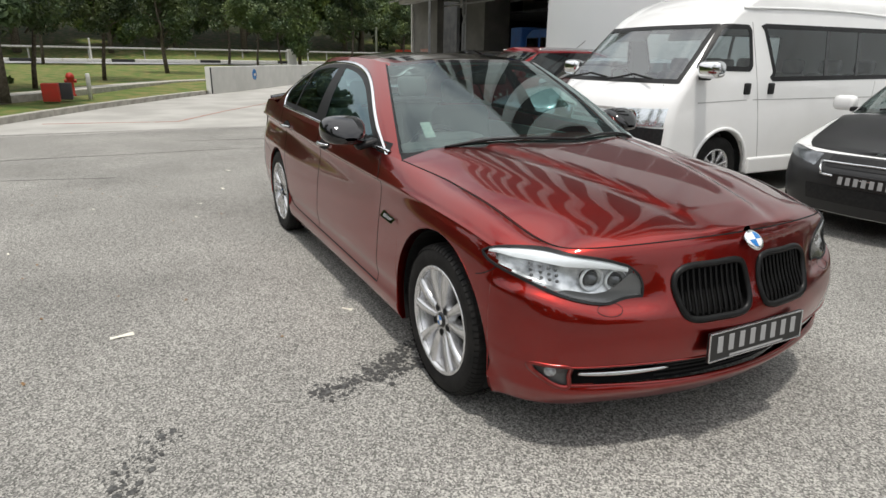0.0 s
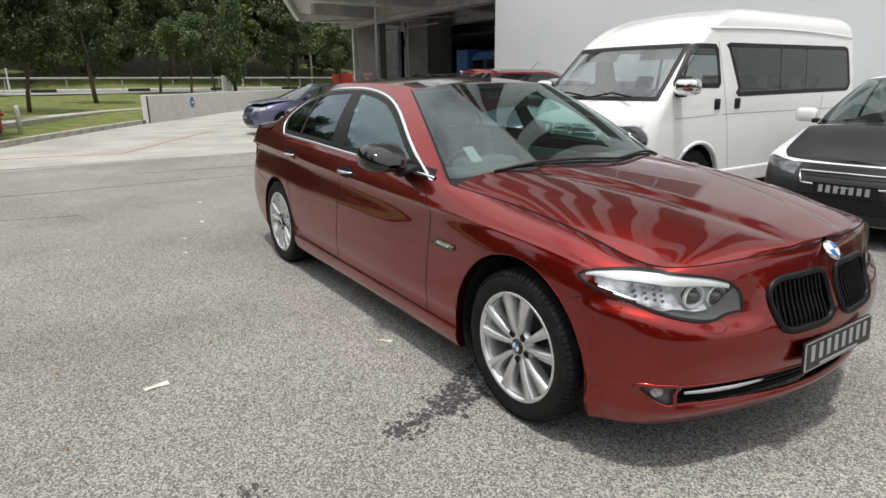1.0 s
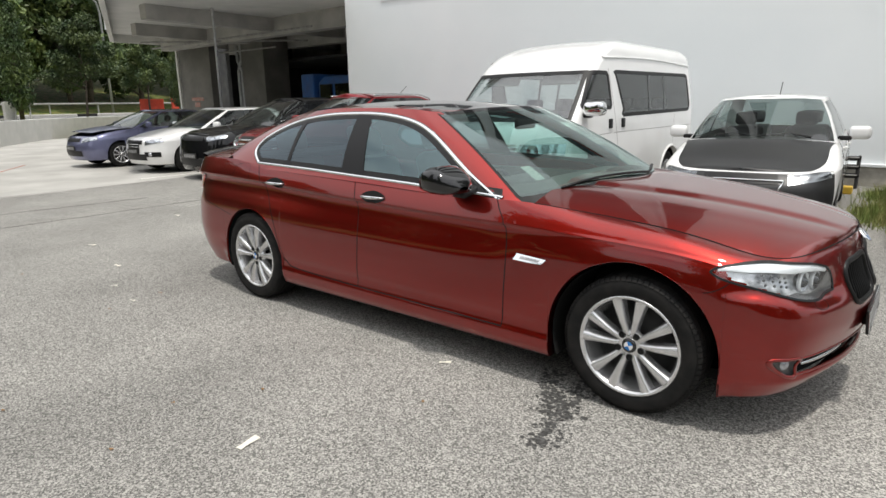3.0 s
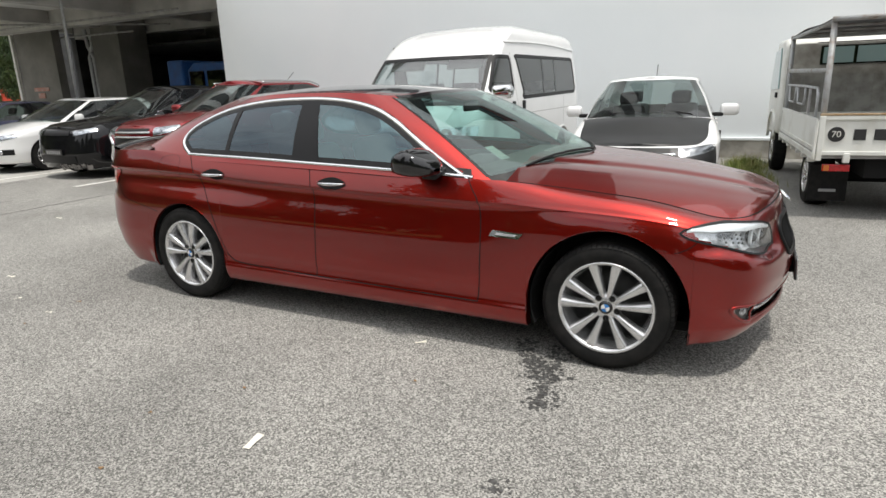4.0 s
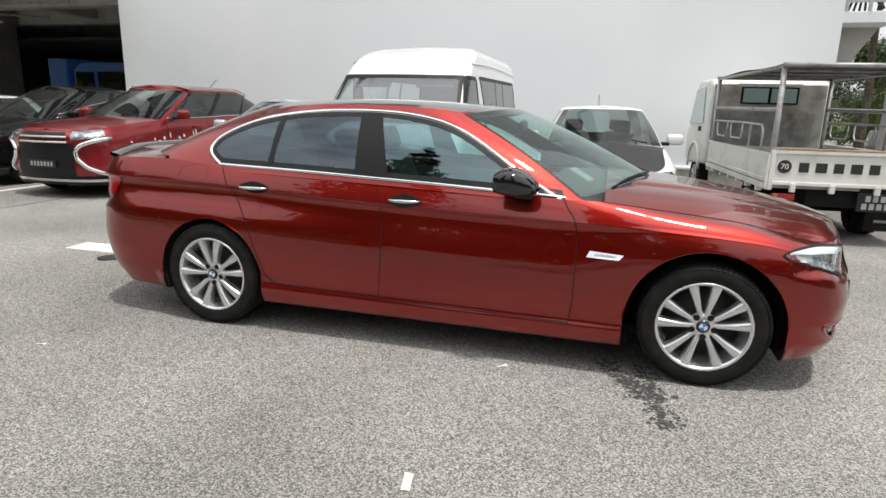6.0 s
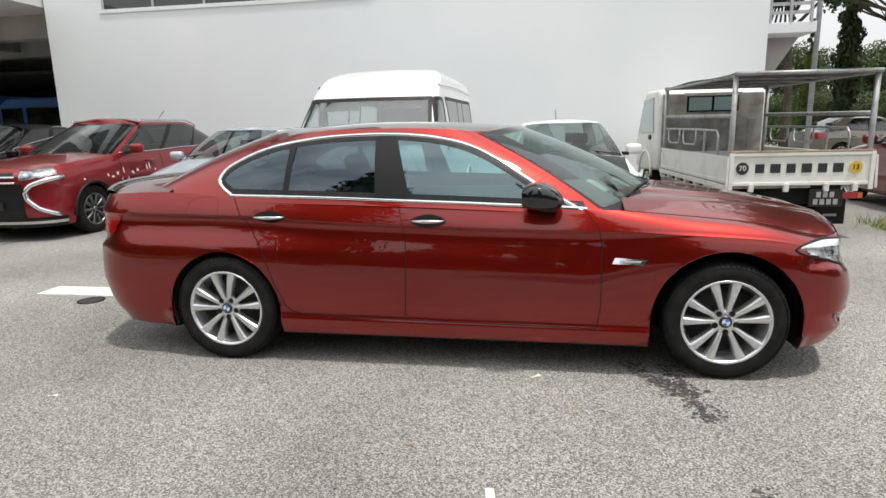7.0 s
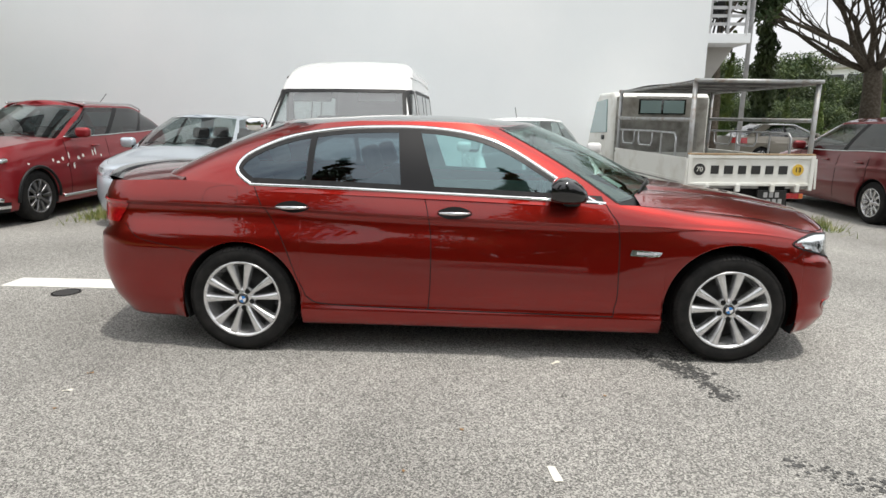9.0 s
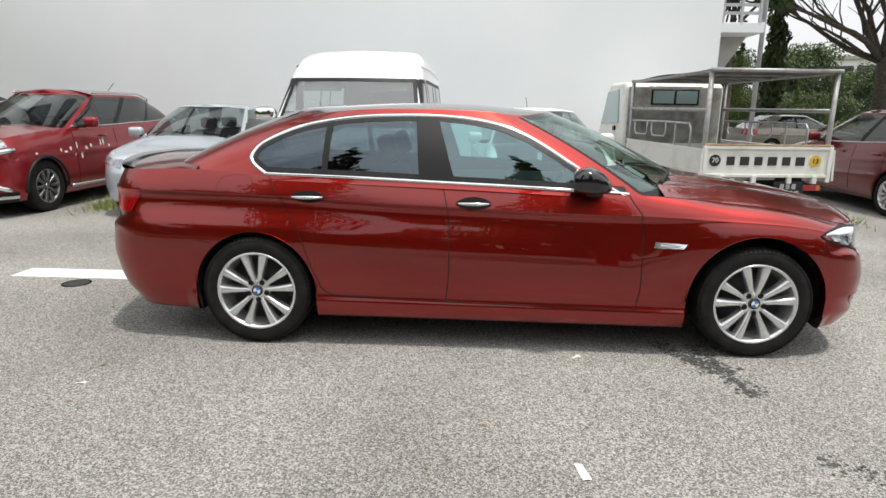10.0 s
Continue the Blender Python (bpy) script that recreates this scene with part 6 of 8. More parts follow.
        # side marker in the wing

        def wedge(c, out):
            """On the wing's skin, with the lower edge standing proud."""
            p = skin(c[..., 0], c[..., 1], out)
            p[..., 1] -= np.clip((0.697 - c[..., 1]) * 0.4, 0, 0.014)
            return p
        C = coons([(0.862, 0.663), (1.03, 0.659)], [(1.03, 0.659), (1.054, 0.686)], [(0.878, 0.695), (1.054, 0.686)], [(0.862, 0.663), (0.878, 0.695)], 14, 6)
        mk = part("side_marker", grid_mesh(wedge(C, 0.004) * np.array([1, mirror, 1]), flip=mirror > 0), M["chrome"], made["front_wing", mirror], "chrome side repeater", True)
        C = coons([(0.90, 0.672), (1.01, 0.67)], [(1.01, 0.67), (1.02, 0.681)], [(0.905, 0.685), (1.02, 0.681)], [(0.90, 0.672), (0.905, 0.685)], 8, 4)
        part("marker_lens", grid_mesh(wedge(C, 0.006) * np.array([1, mirror, 1]), flip=mirror > 0), M["lamp_silver"], mk)
        # tail lamp round the rear corner
        sa, sb = float(sh.s_at_w(0.5, False)), float(sh.s_at_x(-2.18))
        C = coons([(sa, 0.80), (sb - 0.09, 0.80)], [(sb - 0.09, 0.80), (sb, 0.935)], [(sa, 0.965), (sb, 0.937)], [(sa, 0.80), (sa, 0.965)], 30, 14)
        part("tail_lamp", grid_mesh(sh.at(C[..., 0], C[..., 1], 0.006) * np.array([1, mirror, 1]), flip=mirror > 0), M["red_lens"], car, "red tail lamp round the corner", True)
        # headlamp: bowl, rings, brow, lens
        hp = np.array(head)
        hx = smooth_line(head_top, 30)
        hl = smooth_line(head_low, 30)
        left_edge = np.array([hl[0], hx[0] + np.array([0, 0.0005])])
        right_edge = smooth_line([(0.49, 0.636), (0.488, 0.67), (0.505, 0.71), (0.545, 0.744)], 12)
        C = coons(hl, right_edge, hx, left_edge, 88, 16)
        lens = nose_skin(C[..., 0], C[..., 1], 0.006)
        bowl = nose_skin(C[..., 0], C[..., 1], 0.0)
        depth = np.sin(np.linspace(0, math.pi, 16))[:, None] ** 0.5 * np.sin(np.linspace(0.05, math.pi - 0.05, 88))[None, :] ** 0.5
        bowl = bowl - depth[..., None] * np.array([0.04, -0.012, 0.0])
        fl = mirror < 0
        lamp = part("headlamp", grid_mesh(bowl * np.array([1, mirror, 1]), flip=fl), M["lamp_silver"], car, "silver headlamp reflector bowl", True)
        part("lens", grid_mesh(lens * np.array([1, mirror, 1]), flip=fl), M["lamp_lens"], lamp, "clear headlamp glass", True)
        surf = lambda a, b, o: nose_skin(a, b, o)
        ring_s = np.c_[sh.s_at_w(hp[:, 0]), hp[:, 1]]
        along = lambda a, b, o: sh.at(a, b, o)
        part("lamp_seal", ribbon(along, ring_s, -0.004, 0.004, 0.007, True, 0.0, mirror=mirror), M["black_plastic"], lamp)
        top_s = np.c_[sh.s_at_w(hx[:, 0]), hx[:, 1]][2:]
        depth_of = np.interp(np.linspace(0, 1, len(top_s)), [0, 0.15, 0.45, 1], [0.012, 0.034, 0.04, 0.02])
        band = np.stack([sh.at(top_s[:, 0], top_s[:, 1] - 0.003 - depth_of * f, 0.001 + 0.003 * math.sin(math.pi * f)) for f in (0, 0.25, 0.5, 0.75, 1)])
        part("brow_light", grid_mesh(band * np.array([1, mirror, 1]), flip=mirror > 0), M["lamp_white"], lamp, "white light brow", True)
        for w0, z0, r in ((0.665, 0.69, 0.042), (0.575, 0.684, 0.04)):
            c = nose_skin(np.array([w0]), np.array([z0]), -0.03)[0] * np.array([1, mirror, 1])
            yaw = math.degrees(math.atan2(c[1], 1.9 * c[0])) * 1.2
            m = pose(*c, 0, 0, yaw)
            ring = lathe([(r - 0.006, 0.004), (r, 0.012), (r + 0.005, 0.004), (r, -0.006)], 36, "X")
            ringo = part("light_ring", ring, M["lamp_white"], lamp, "round white halo ring", True, m)
            part("projector", lathe([(0.001, 0.024), (0.013, 0.021), (0.024, 0.011), (0.03, -0.004), (r - 0.006, -0.01), (r - 0.004, -0.05)], 28, "X"), M["projector"], ringo, "dark glass projector", True)
        low_run = np.array([p for p in hl if p[0] < 0.81])
        up_run = smooth_line([tuple(low_run[0]), (0.76, 0.66), (0.7, 0.652), (0.64, 0.652), (0.59, 0.672), (0.55, 0.704), (0.53, 0.72)], 30)
        inner_lamp = coons(low_run, smooth_line([(0.49, 0.636), (0.489, 0.67), (0.505, 0.705), (0.53, 0.72)], 10), up_run, np.array([low_run[0], up_run[0] + np.array([0, 0.001])]), 34, 8)
        part("lamp_mask", grid_mesh(nose_skin(inner_lamp[..., 0], inner_lamp[..., 1], 0.001) * np.array([1, mirror, 1]), flip=fl), M["lamp_grey"], lamp, "dark grey lamp trim", True)
        # kidney grille with upright slats
        kp = np.array(kidney)
        flatk = np.stack([nose_skin(kp[:, 0] * f + kp[:, 0].mean() * (1 - f), kp[:, 1] * f + kp[:, 1].mean() * (1 - f), -0.045) for f in (1.05, 0.5, 0.02)])
        flatk = np.concatenate([flatk, flatk[:, :1]], 1)
        kid = part("kidney_grille", grid_mesh(flatk * np.array([1, mirror, 1]), flip=fl), M["under"], car, "black kidney grille", True)
        wall = np.stack([nose_skin(kp[:, 0], kp[:, 1], o) for o in (0.002, -0.05)])
        part("grille_wall", grid_mesh(np.concatenate([wall, wall[:, :1]], 1) * np.array([1, mirror, 1])), M["grille_black"], kid)
        part("grille_frame", ribbon(surf, kp, -0.009, 0.014, 0.006, True, 0.007, mirror=mirror), M["grille_black"], kid, "gloss black grille frame", True)
        for w0 in np.linspace(0.075, 0.335, 11):
            zlo, zhi = 0.556 + (0.0 if w0 < 0.3 else 0.02), 0.722 - (0.004 if w0 < 0.3 else 0.01)
            zs = np.linspace(zlo, zhi, 8)
            pts = nose_skin(np.full(8, w0), zs, -0.006) * np.array([1, mirror, 1])
            part("slat", tube([tuple(p) for p in pts], 0.0055, 6, flat=2.2), M["grille_black"], kid)
        # fog lamp and chrome blade
        fp = np.array(fog)
        fl_back = np.stack([nose_skin(fp[:, 0] * f + fp[:, 0].mean() * (1 - f), fp[:, 1] * f + fp[:, 1].mean() * (1 - f), -0.012) for f in (1.04, 0.5, 0.02)])
        fogo = part("fog_lamp", grid_mesh(np.concatenate([fl_back, fl_back[:, :1]], 1) * np.array([1, mirror, 1]), flip=fl), M["lamp_grey"], car, "grey fog lamp in the bumper", True)
        c = nose_skin(np.array([0.79]), np.array([0.362]), -0.004)[0] * np.array([1, mirror, 1])
        part("fog_lens", lathe([(0.001, 0.008), (0.014, 0.007), (0.022, 0.0)], 20, "X"), M["projector_clear"], fogo, "", True, pose(*c, 0, 0, -40 * mirror))
        t = np.linspace(0.70, 0.36, 24)
        bl = nose_skin(t, 0.352 - 0.004 * np.sin(np.linspace(0, math.pi, 24)), -0.004) * np.array([1, mirror, 1])
        part("intake_blade", tube([tuple(p) for p in bl], [0.003 + 0.009 * math.sin(math.pi * (0.08 + 0.88 * k / 23)) ** 0.5 for k in range(24)], 8), M["chrome_dull"], car, "chrome blade in the intake", True)
        for edge in ([(0.735, 0.388), (0.6, 0.39), (0.3, 0.39), (0.0, 0.39)], [(0.735, 0.305), (0.6, 0.303), (0.4, 0.298), (0.2, 0.296), (0.0, 0.296)]):
            part("intake_edge", ribbon(surf, smooth_line(edge, 40), -0.005, 0.005, 0.002, False, 0.003, mirror=mirror), RED, made["front_bumper", mirror], "", True)
        part("fog_surround", ribbon(surf, fp, -0.009, 0.007, 0.003, True, 0.002, mirror=mirror), RED, made["front_bumper", mirror], "", True)
        for k in range(3):
            for j in range(4):
                c = nose_skin(np.array([0.865 - 0.022 * j - 0.004 * k]), np.array([0.738 - 0.019 * k - 0.004 * j]), -0.004)[0] * np.array([1, mirror, 1])
                part("lamp_dot", lathe([(0.001, 0.003), (0.005, 0.003), (0.0065, 0.0)], 10, "X"), M["lamp_grey"], lamp, "", True, pose(*c, 0, 0, -40 * mirror))
        washer = smooth_line([(0.565, 0.598), (0.59, 0.615), (0.63, 0.615), (0.655, 0.598), (0.64, 0.585), (0.58, 0.583)], 30, True)
        part("washer_cap", ribbon(surf, washer, -0.001, 0.001, 0.0006, True, 0.0, mirror=mirror), M["under"], made["front_bumper", mirror])
    # lower intake back and mesh bars
    ws = np.linspace(0.73, 0.0, 30)
    bk = np.stack([nose_skin(ws, np.full(30, zq), -0.05) for zq in np.linspace(0.285, 0.40, 5)])
    low_in = part("air_intake", clean(both(bk)), M["under"], car, "black lower air intake", True)
    for zq in np.linspace(0.312, 0.376, 5):
        p = [tuple(v) for v in nose_skin(np.linspace(0.4, 0, 16), np.full(16, zq), -0.02)]
        p += [(a, -b, c) for a, b, c in p[::-1][1:]]
        part("mesh_bar", tube(p, 0.004, 5), M["black_plastic"], low_in)
    # badge on the nose
    bd = lathe([(0.001, -0.008), (0.015, -0.0078), (0.03, -0.007), (0.039, -0.005), (0.042, 0.002)], 36)
    roundel_faces(bd, 0.04)
    bdm = part("badge", bd, [M["chrome"], M["badge_blue"], M["badge_white"]], car, "round blue and white badge", True, pose(2.262, 0, 0.797, 0, 0, 90) @ pose(0, 0, 0, -42, 0, 0))
    # number plate
    plate = part("number_plate", box((0.014, 0.52, 0.112), (0, 0, 0), 0.005), M["plate_black"], car, "black number plate with pale bars", matrix=pose(2.336, 0, 0.444, 0, -4, 0))
    for z0 in (-0.053, 0.053):
        part("plate_edge", box((0.006, 0.524, 0.006), (0.007, 0, z0), 0.002), M["chrome_dull"], plate)
    for y0 in (-0.259, 0.259):
        part("plate_edge", box((0.006, 0.006, 0.112), (0.007, y0, 0), 0.002), M["chrome_dull"], plate)
    for k in range(8):
        part("plate_bar", box((0.003, 0.027, 0.062), (0.0075, -0.205 + 0.0585 * k, 0.006), 0.001), M["plate_white"], plate)
    part("plate_bar", box((0.003, 0.3, 0.008), (0.0075, 0.0, -0.045), 0.001), M["plate_white"], plate)
    part("plate_holder", box((0.045, 0.3, 0.09), (2.315, 0, 0.444), 0.005), M["under"], car)

    # screen, rear glass, cowl, roof
    def full(keep, nm, material, label=""):
        bm = cells(G, keep)
        cells(G * np.array([1, -1, 1]), keep, bm, True)
        return part(nm, outward(clean(bm), (-0.3, 0, 0.7)), material, car, label, True)
    full(screen, "windscreen", M["glass_screen"])
    full(back_glass, "rear_window", M["glass_tint"])
    full(header, "roof_header", M["black_gloss"], "gloss black strip over the screen")
    full(cowl, "cowl", M["black_plastic"], "black plastic cowl under the screen")
    edge_u = np.linspace(0.0, 2.9, 60)
    for v0, v1 in ((0.0, 0.05), (0.93, 0.97)):
        Q = gh.at(edge_u[None, :] * (1 if v0 < 0.5 else 0.88), np.linspace(v0, v1, 3)[:, None], -0.004)
        part("screen_border", clean(both(Q)), M["black_plastic"], car)
    vv = np.linspace(0.01, 0.97, 40)[:, None]
    Q = gh.at(np.linspace(2.87, 2.98, 4)[None, :] - 0.4 * vv, vv, 0.002)
    for mirror in (1, -1):
        part("screen_border", grid_mesh(Q * np.array([1, mirror, 1])), M["black_plastic"], car)
    R = gh.roof(nrow=24, us=np.linspace(0, gh.n, 140))
    qr = np.abs(np.linspace(1, -1, 49))
    qc = (qr[1:] + qr[:-1]) / 2
    ku = np.linspace(0, gh.n, 140)
    ku = (ku[1:] + ku[:-1]) / 2
    centre = (qc[:, None] < 0.88) & (ku[None, :] < 9.2)
    part("roof", clean(cells(R, centre)), M["black_gloss"], car, "gloss black roof panel", True)
    part("roof_frame", clean(cells(R, ~centre)), RED, car, "", True)
    for y0, y1, x0 in ((-0.62, 0.02, 1.0), (0.02, 0.6, 1.14)):
        t = np.linspace(0, 1, 14)
        ys = y0 + (y1 - y0) * t
        u = np.interp(np.abs(ys), [0, 0.4, 0.68], [0, 1, 2.0])
        p = gh.at(u, 0.02 + 0.03 * np.sin(math.pi * t), 0.012)
        p[:, 1] = ys
        part("wiper", tube([tuple(v) for v in p], 0.007, 6), M["black_plastic"], car, "", True)
    # sticker inside the screen
    C = gh.at(np.linspace(1.78, 2.0, 6)[None, :], np.linspace(0.14, 0.28, 5)[:, None], -0.006)
    part("sticker", grid_mesh(C), M["sticker"], car, "pale paper label inside the screen")

    # wheels
    for sx in (-1, 1):
        for sy in (-1, 1):
            add_wheel(car, (sx * 1.484, sy * 0.80, 0.334), 0.334, 0.24, 0.23, 10, sy, turn=-21.0, roundel=True, twin=True)
            arch_liner(car, sx * 1.484, 0.33, 0.402 if sx > 0 else 0.372, 0.895, sy)
    # under side and cabin
    part("underbody", span(-2.3, 2.0, -0.7, 0.7, 0.19, 0.24), M["under"], car)
    for x0, x1 in ((-1.08, 1.08),):
        for sy in (-1, 1):
            part("inner_door", span(x0, 0.72, sy * 0.80 - 0.01, sy * 0.80 + 0.01, 0.22, 0.93), M["seat"], car)
    part("bulkhead", span(0.98, 1.02, -0.8, 0.8, 0.25, 0.93), M["under"], car)
    part("cabin_floor", span(-1.9, 1.0, -0.79, 0.79, 0.27, 0.31), M["seat_dark"], car)
    part("parcel_shelf", box((0.5, 1.3, 0.04), (-1.72, 0, 1.06), 0.01), M["seat_dark"], car)
    part("dashboard", box((0.42, 1.5, 0.24), (0.76, 0, 0.87), 0.09, seg=4), M["dash"], car, "", True)
    part("instrument_hood", box((0.2, 0.36, 0.1), (0.58, -0.37, 0.97), 0.04, seg=3), M["seat_dark"], car, "", True)
    ring = [(0.37 + 0.06 * math.sin(a) * 0.4, -0.37 + 0.185 * math.cos(a), 0.86 + 0.175 * math.sin(a)) for a in np.linspace(0, 2 * math.pi, 33)[:-1]]
    sw = part("steering_wheel", tube(ring, 0.017, 8, closed=True), M["black_plastic"], car, "", True)
    part("wheel_hub", box((0.07, 0.17, 0.12), (0.39, -0.37, 0.86), 0.03), M["black_plastic"], sw, "", True)
    for y in (-0.38, 0.38):
        seat(car, -0.28, y, M["seat"])
        seat(car, -1.15, y, M["seat"])
    part("inner_mirror", box((0.03, 0.24, 0.07), (0.36, 0, 1.31), 0.02), M["black_plastic"], car, "", True)
    return car


M["lamp_silver"] = mat("lamp_silver", (0.9, 0.91, 0.92), 0.25, 0.5, second=(0.25, 0.255, 0.26), scale=13)
M["lamp_white"] = mat("lamp_white", (0.85, 0.87, 0.88), 0.25, 0.1)
M["projector_clear"] = mat("projector_clear", (0.5, 0.52, 0.54), 0.15, 0.5, second=(0.3, 0.3, 0.32), scale=60)
M["lamp_grey"] = mat("lamp_grey", (0.12, 0.12, 0.12), 0.3, 0.3)
M["projector"] = mat("projector", (0.05, 0.055, 0.06), 0.06, 0.3, coat=1.0)
M["glass_screen"] = glass("glass_screen", (0.66, 0.8, 0.75), 0.12, sheen=(0.86, 0.97, 0.96))
M["glass_door"] = glass("glass_door", (0.5, 0.72, 0.71), 0.16, sheen=(0.74, 0.95, 1.0))
M["glass_rear"] = glass("glass_rear", (0.2, 0.26, 0.28), 0.105, sheen=(0.76, 0.9, 1.0))
M["dash"] = mat("dash", (0.06, 0.063, 0.06), 0.7, second=(0.085, 0.09, 0.085), scale=8)
M["sticker"] = mat("sticker", (0.25, 0.29, 0.27), 0.6, second=(0.36, 0.38, 0.36), scale=60)
red_saloon()


# ---- the parked row ----
def facing(x, y_front, nose, turn=0.0):
    """A car whose nose stands at y_front and looks towards the yard; nose: its length ahead of its middle."""
    return pose(x, y_front + nose, 0, 0, 0, -90 + turn)


simple_car("blue_car", "dusty blue-violet saloon with a loose bonnet, parked on the concrete", "car", facing(-14.8, 2.65, 2.205), M["paint_blue"], hood_mat=M["blue_bonnet"], bonnet_up=0.1, L=4.6, W=1.76, H=1.45, cowl=1.02, roof=(0.15, -1.0))
wh_, whs, _ = simple_car("white_hatchback", "white hatchback with black grille in the parking row", "car", facing(-12.0, 2.95, 2.205), M["paint_white"], L=4.25, W=1.76, H=1.47, rear=(-1.7, 1.05), cowl=1.02, roof=(0.15, -1.35), nose_blunt=0.05)
ss = np.linspace(float(whs.s_at_w(0.27)), whs.length, 12)
part("front_mask", clean(both(whs.at(ss[None, :] + np.zeros((6, 1)), np.linspace(0.36, 0.7, 6)[:, None] + 0 * ss[None, :], 0.014))), M["black_satin"], wh_, "upright black grille", True)
for zq in (0.66, 0.6):
    p = [tuple(v) for v in whs.at(whs.s_at_w(np.linspace(0.26, 0.0, 10)), np.full(10, zq), 0.02)]
    part("grille_bar", tube(p + [(a, -b, c) for a, b, c in p[::-1][1:]], 0.01, 6), M["chrome_dull"], wh_, "chrome grille bar", True)
for sy in (1, -1):
    ss = np.linspace(float(whs.s_at_w(0.78)), float(whs.s_at_w(0.45)), 10)
    part("fog_recess", grid_mesh(whs.at(ss[None, :] + np.zeros((4, 1)), np.linspace(0.38, 0.49, 4)[:, None] + 0 * ss[None, :], 0.012) * np.array([1, sy, 1])), M["black_satin"], wh_, "black fog lamp recess", True)
    c = whs.at(whs.s_at_w(0.6), 0.435, 0.02) * np.array([1, sy, 1])
    part("fog_lamp", lathe([(0.001, 0.012), (0.04, 0.01), (0.05, -0.006)], 18, "X"), M["lamp_dim"], wh_, "round fog lamp", True, pose(*c, 0, 0, -28 * sy))
bs, bsh, bgh = simple_car("black_suv", "glossy black crossover with a scraped lower bumper", "car", facing(-9.35, 2.9, 2.3), M["paint_black"], L=4.7, W=1.84, H=1.66, belt=1.06, hood=(1.1, 0.92), wb=2.7, fo=0.95, rear=(-2.0, 1.15), cowl=0.95, roof=(-0.1, -1.45), wheel=(0.35, 0.23), lamp_z=0.84, lamp_h=0.1, seats="seat_dark", quarter=True, roof_w=0.7, tail_drop=0.06, rear_tint="glass_dark")
for k in range(7):
    q = bsh.at(np.linspace(float(bsh.s_at_w(0.15 + 0.1 * k)), float(bsh.s_at_w(0.06 + 0.1 * k)), 6)[None, :] + np.zeros((4, 1)), np.linspace(0.17 + 0.02 * (k % 3), 0.27 + 0.02 * (k % 2), 4)[:, None] + 0.01 * np.sin(np.arange(6) * 2.0 + k)[None, :], 0.014)
    part("scraped_trim", grid_mesh(q * np.array([1, -1, 1])), M["scrape"], bs, "torn grey bumper plastic")
for sy in (1, -1):
    E = bgh.at(np.linspace(2.75, 7.6, 40), 0.5 + 0.44 * np.sin(np.linspace(-0.9, 1.57, 40)), 0.006) * np.array([1, sy, 1])
    part("window_trim", tube([tuple(p) for p in E], 0.011, 6), M["chrome"], bs, "bright chrome window line", True)
rs, rsh, rgh = simple_car("red_suv", "bright red sport utility car with paint flaking on its side", "car", facing(-6.9, 2.7, 2.255), M["paint_suv"], L=4.95, W=1.8, H=1.7, belt=1.12, hood=(1.15, 0.97), wb=2.67, fo=0.92, rear=(-2.45, 1.2), cowl=0.86, roof=(-0.12, -1.95), wheel=(0.35, 0.23), dark_rim="grey", roof_rail=True, lamp_z=0.895, lamp_h=0.13, nose_blunt=0.05, quarter=True, roof_w=0.71, tail_drop=0.09, rear_tint="glass_dark")
for zq, w in ((0.81, 0.42), (0.885, 0.42)):
    p = [tuple(v) for v in rsh.at(rsh.s_at_w(np.linspace(w, 0.0, 16)), np.full(16, zq), 0.02)]
    p += [(a, -b, c) for a, b, c in p[::-1][1:]]
    part("grille_bar", tube(p, 0.016, 8), M["chrome"], rs, "chrome grille bar", True)
for sy in (1, -1):
    w, z = np.array([0.86, 0.74, 0.6, 0.53, 0.55, 0.66, 0.82]), np.array([0.87, 0.83, 0.77, 0.69, 0.58, 0.46, 0.36])
    t = np.linspace(0, 6, 30)
    p = rsh.at(rsh.s_at_w(np.interp(t, range(7), w)), np.interp(t, range(7), z), 0.02) * np.array([1, sy, 1])
    part("front_trim", tube([tuple(v) for v in p], 0.034, 8), M["chrome"], rs, "chrome boomerang trim on the nose", True)
    ss = np.linspace(float(rsh.s_at_w(0.86)), rsh.length, 20)
    part("skid_plate", grid_mesh(rsh.at(ss[None, :] + np.zeros((4, 1)), np.linspace(0.245, 0.285, 4)[:, None] + 0 * ss[None, :], 0.016) * np.array([1, sy, 1])), M["chrome_dull"], rs, "silver lower bumper trim", True)
    part("lower_bumper", grid_mesh(rsh.at(ss[None, :] + np.zeros((4, 1)), np.linspace(0.2, 0.33, 4)[:, None] + 0 * ss[None, :], 0.01) * np.array([1, sy, 1])), M["black_satin"], rs, "black lower bumper", True)
    ss = np.linspace(float(rsh.s_at_w(0.5)), rsh.length, 16)
    part("front_mask", grid_mesh(rsh.at(ss[None, :] + np.zeros((5, 1)), np.linspace(0.31, 0.79, 5)[:, None] + 0 * ss[None, :], 0.008) * np.array([1, sy, 1])), M["black_satin"], rs, "black nose panel", True)
    for xc in (-1.335, 1.335):
        a = np.linspace(-0.1, math.pi + 0.1, 30)
        p = rsh.at(rsh.s_at_x(xc - 0.405 * np.cos(a)), 0.35 + 0.405 * np.sin(a), 0.006) * np.array([1, sy, 1])
        part("arch_trim", tube([tuple(v) for v in p], 0.022, 6), M["black_plastic"], rs, "black wheel arch trim", True)
    p = rsh.at(rsh.s_at_x(np.linspace(0.85, -0.85, 20)), np.full(20, 0.3), 0.012) * np.array([1, sy, 1])
    part("side_trim", tube([tuple(v) for v in p], 0.025, 6), M["chrome_dull"], rs, "", True)
rng4 = random.Random(2)
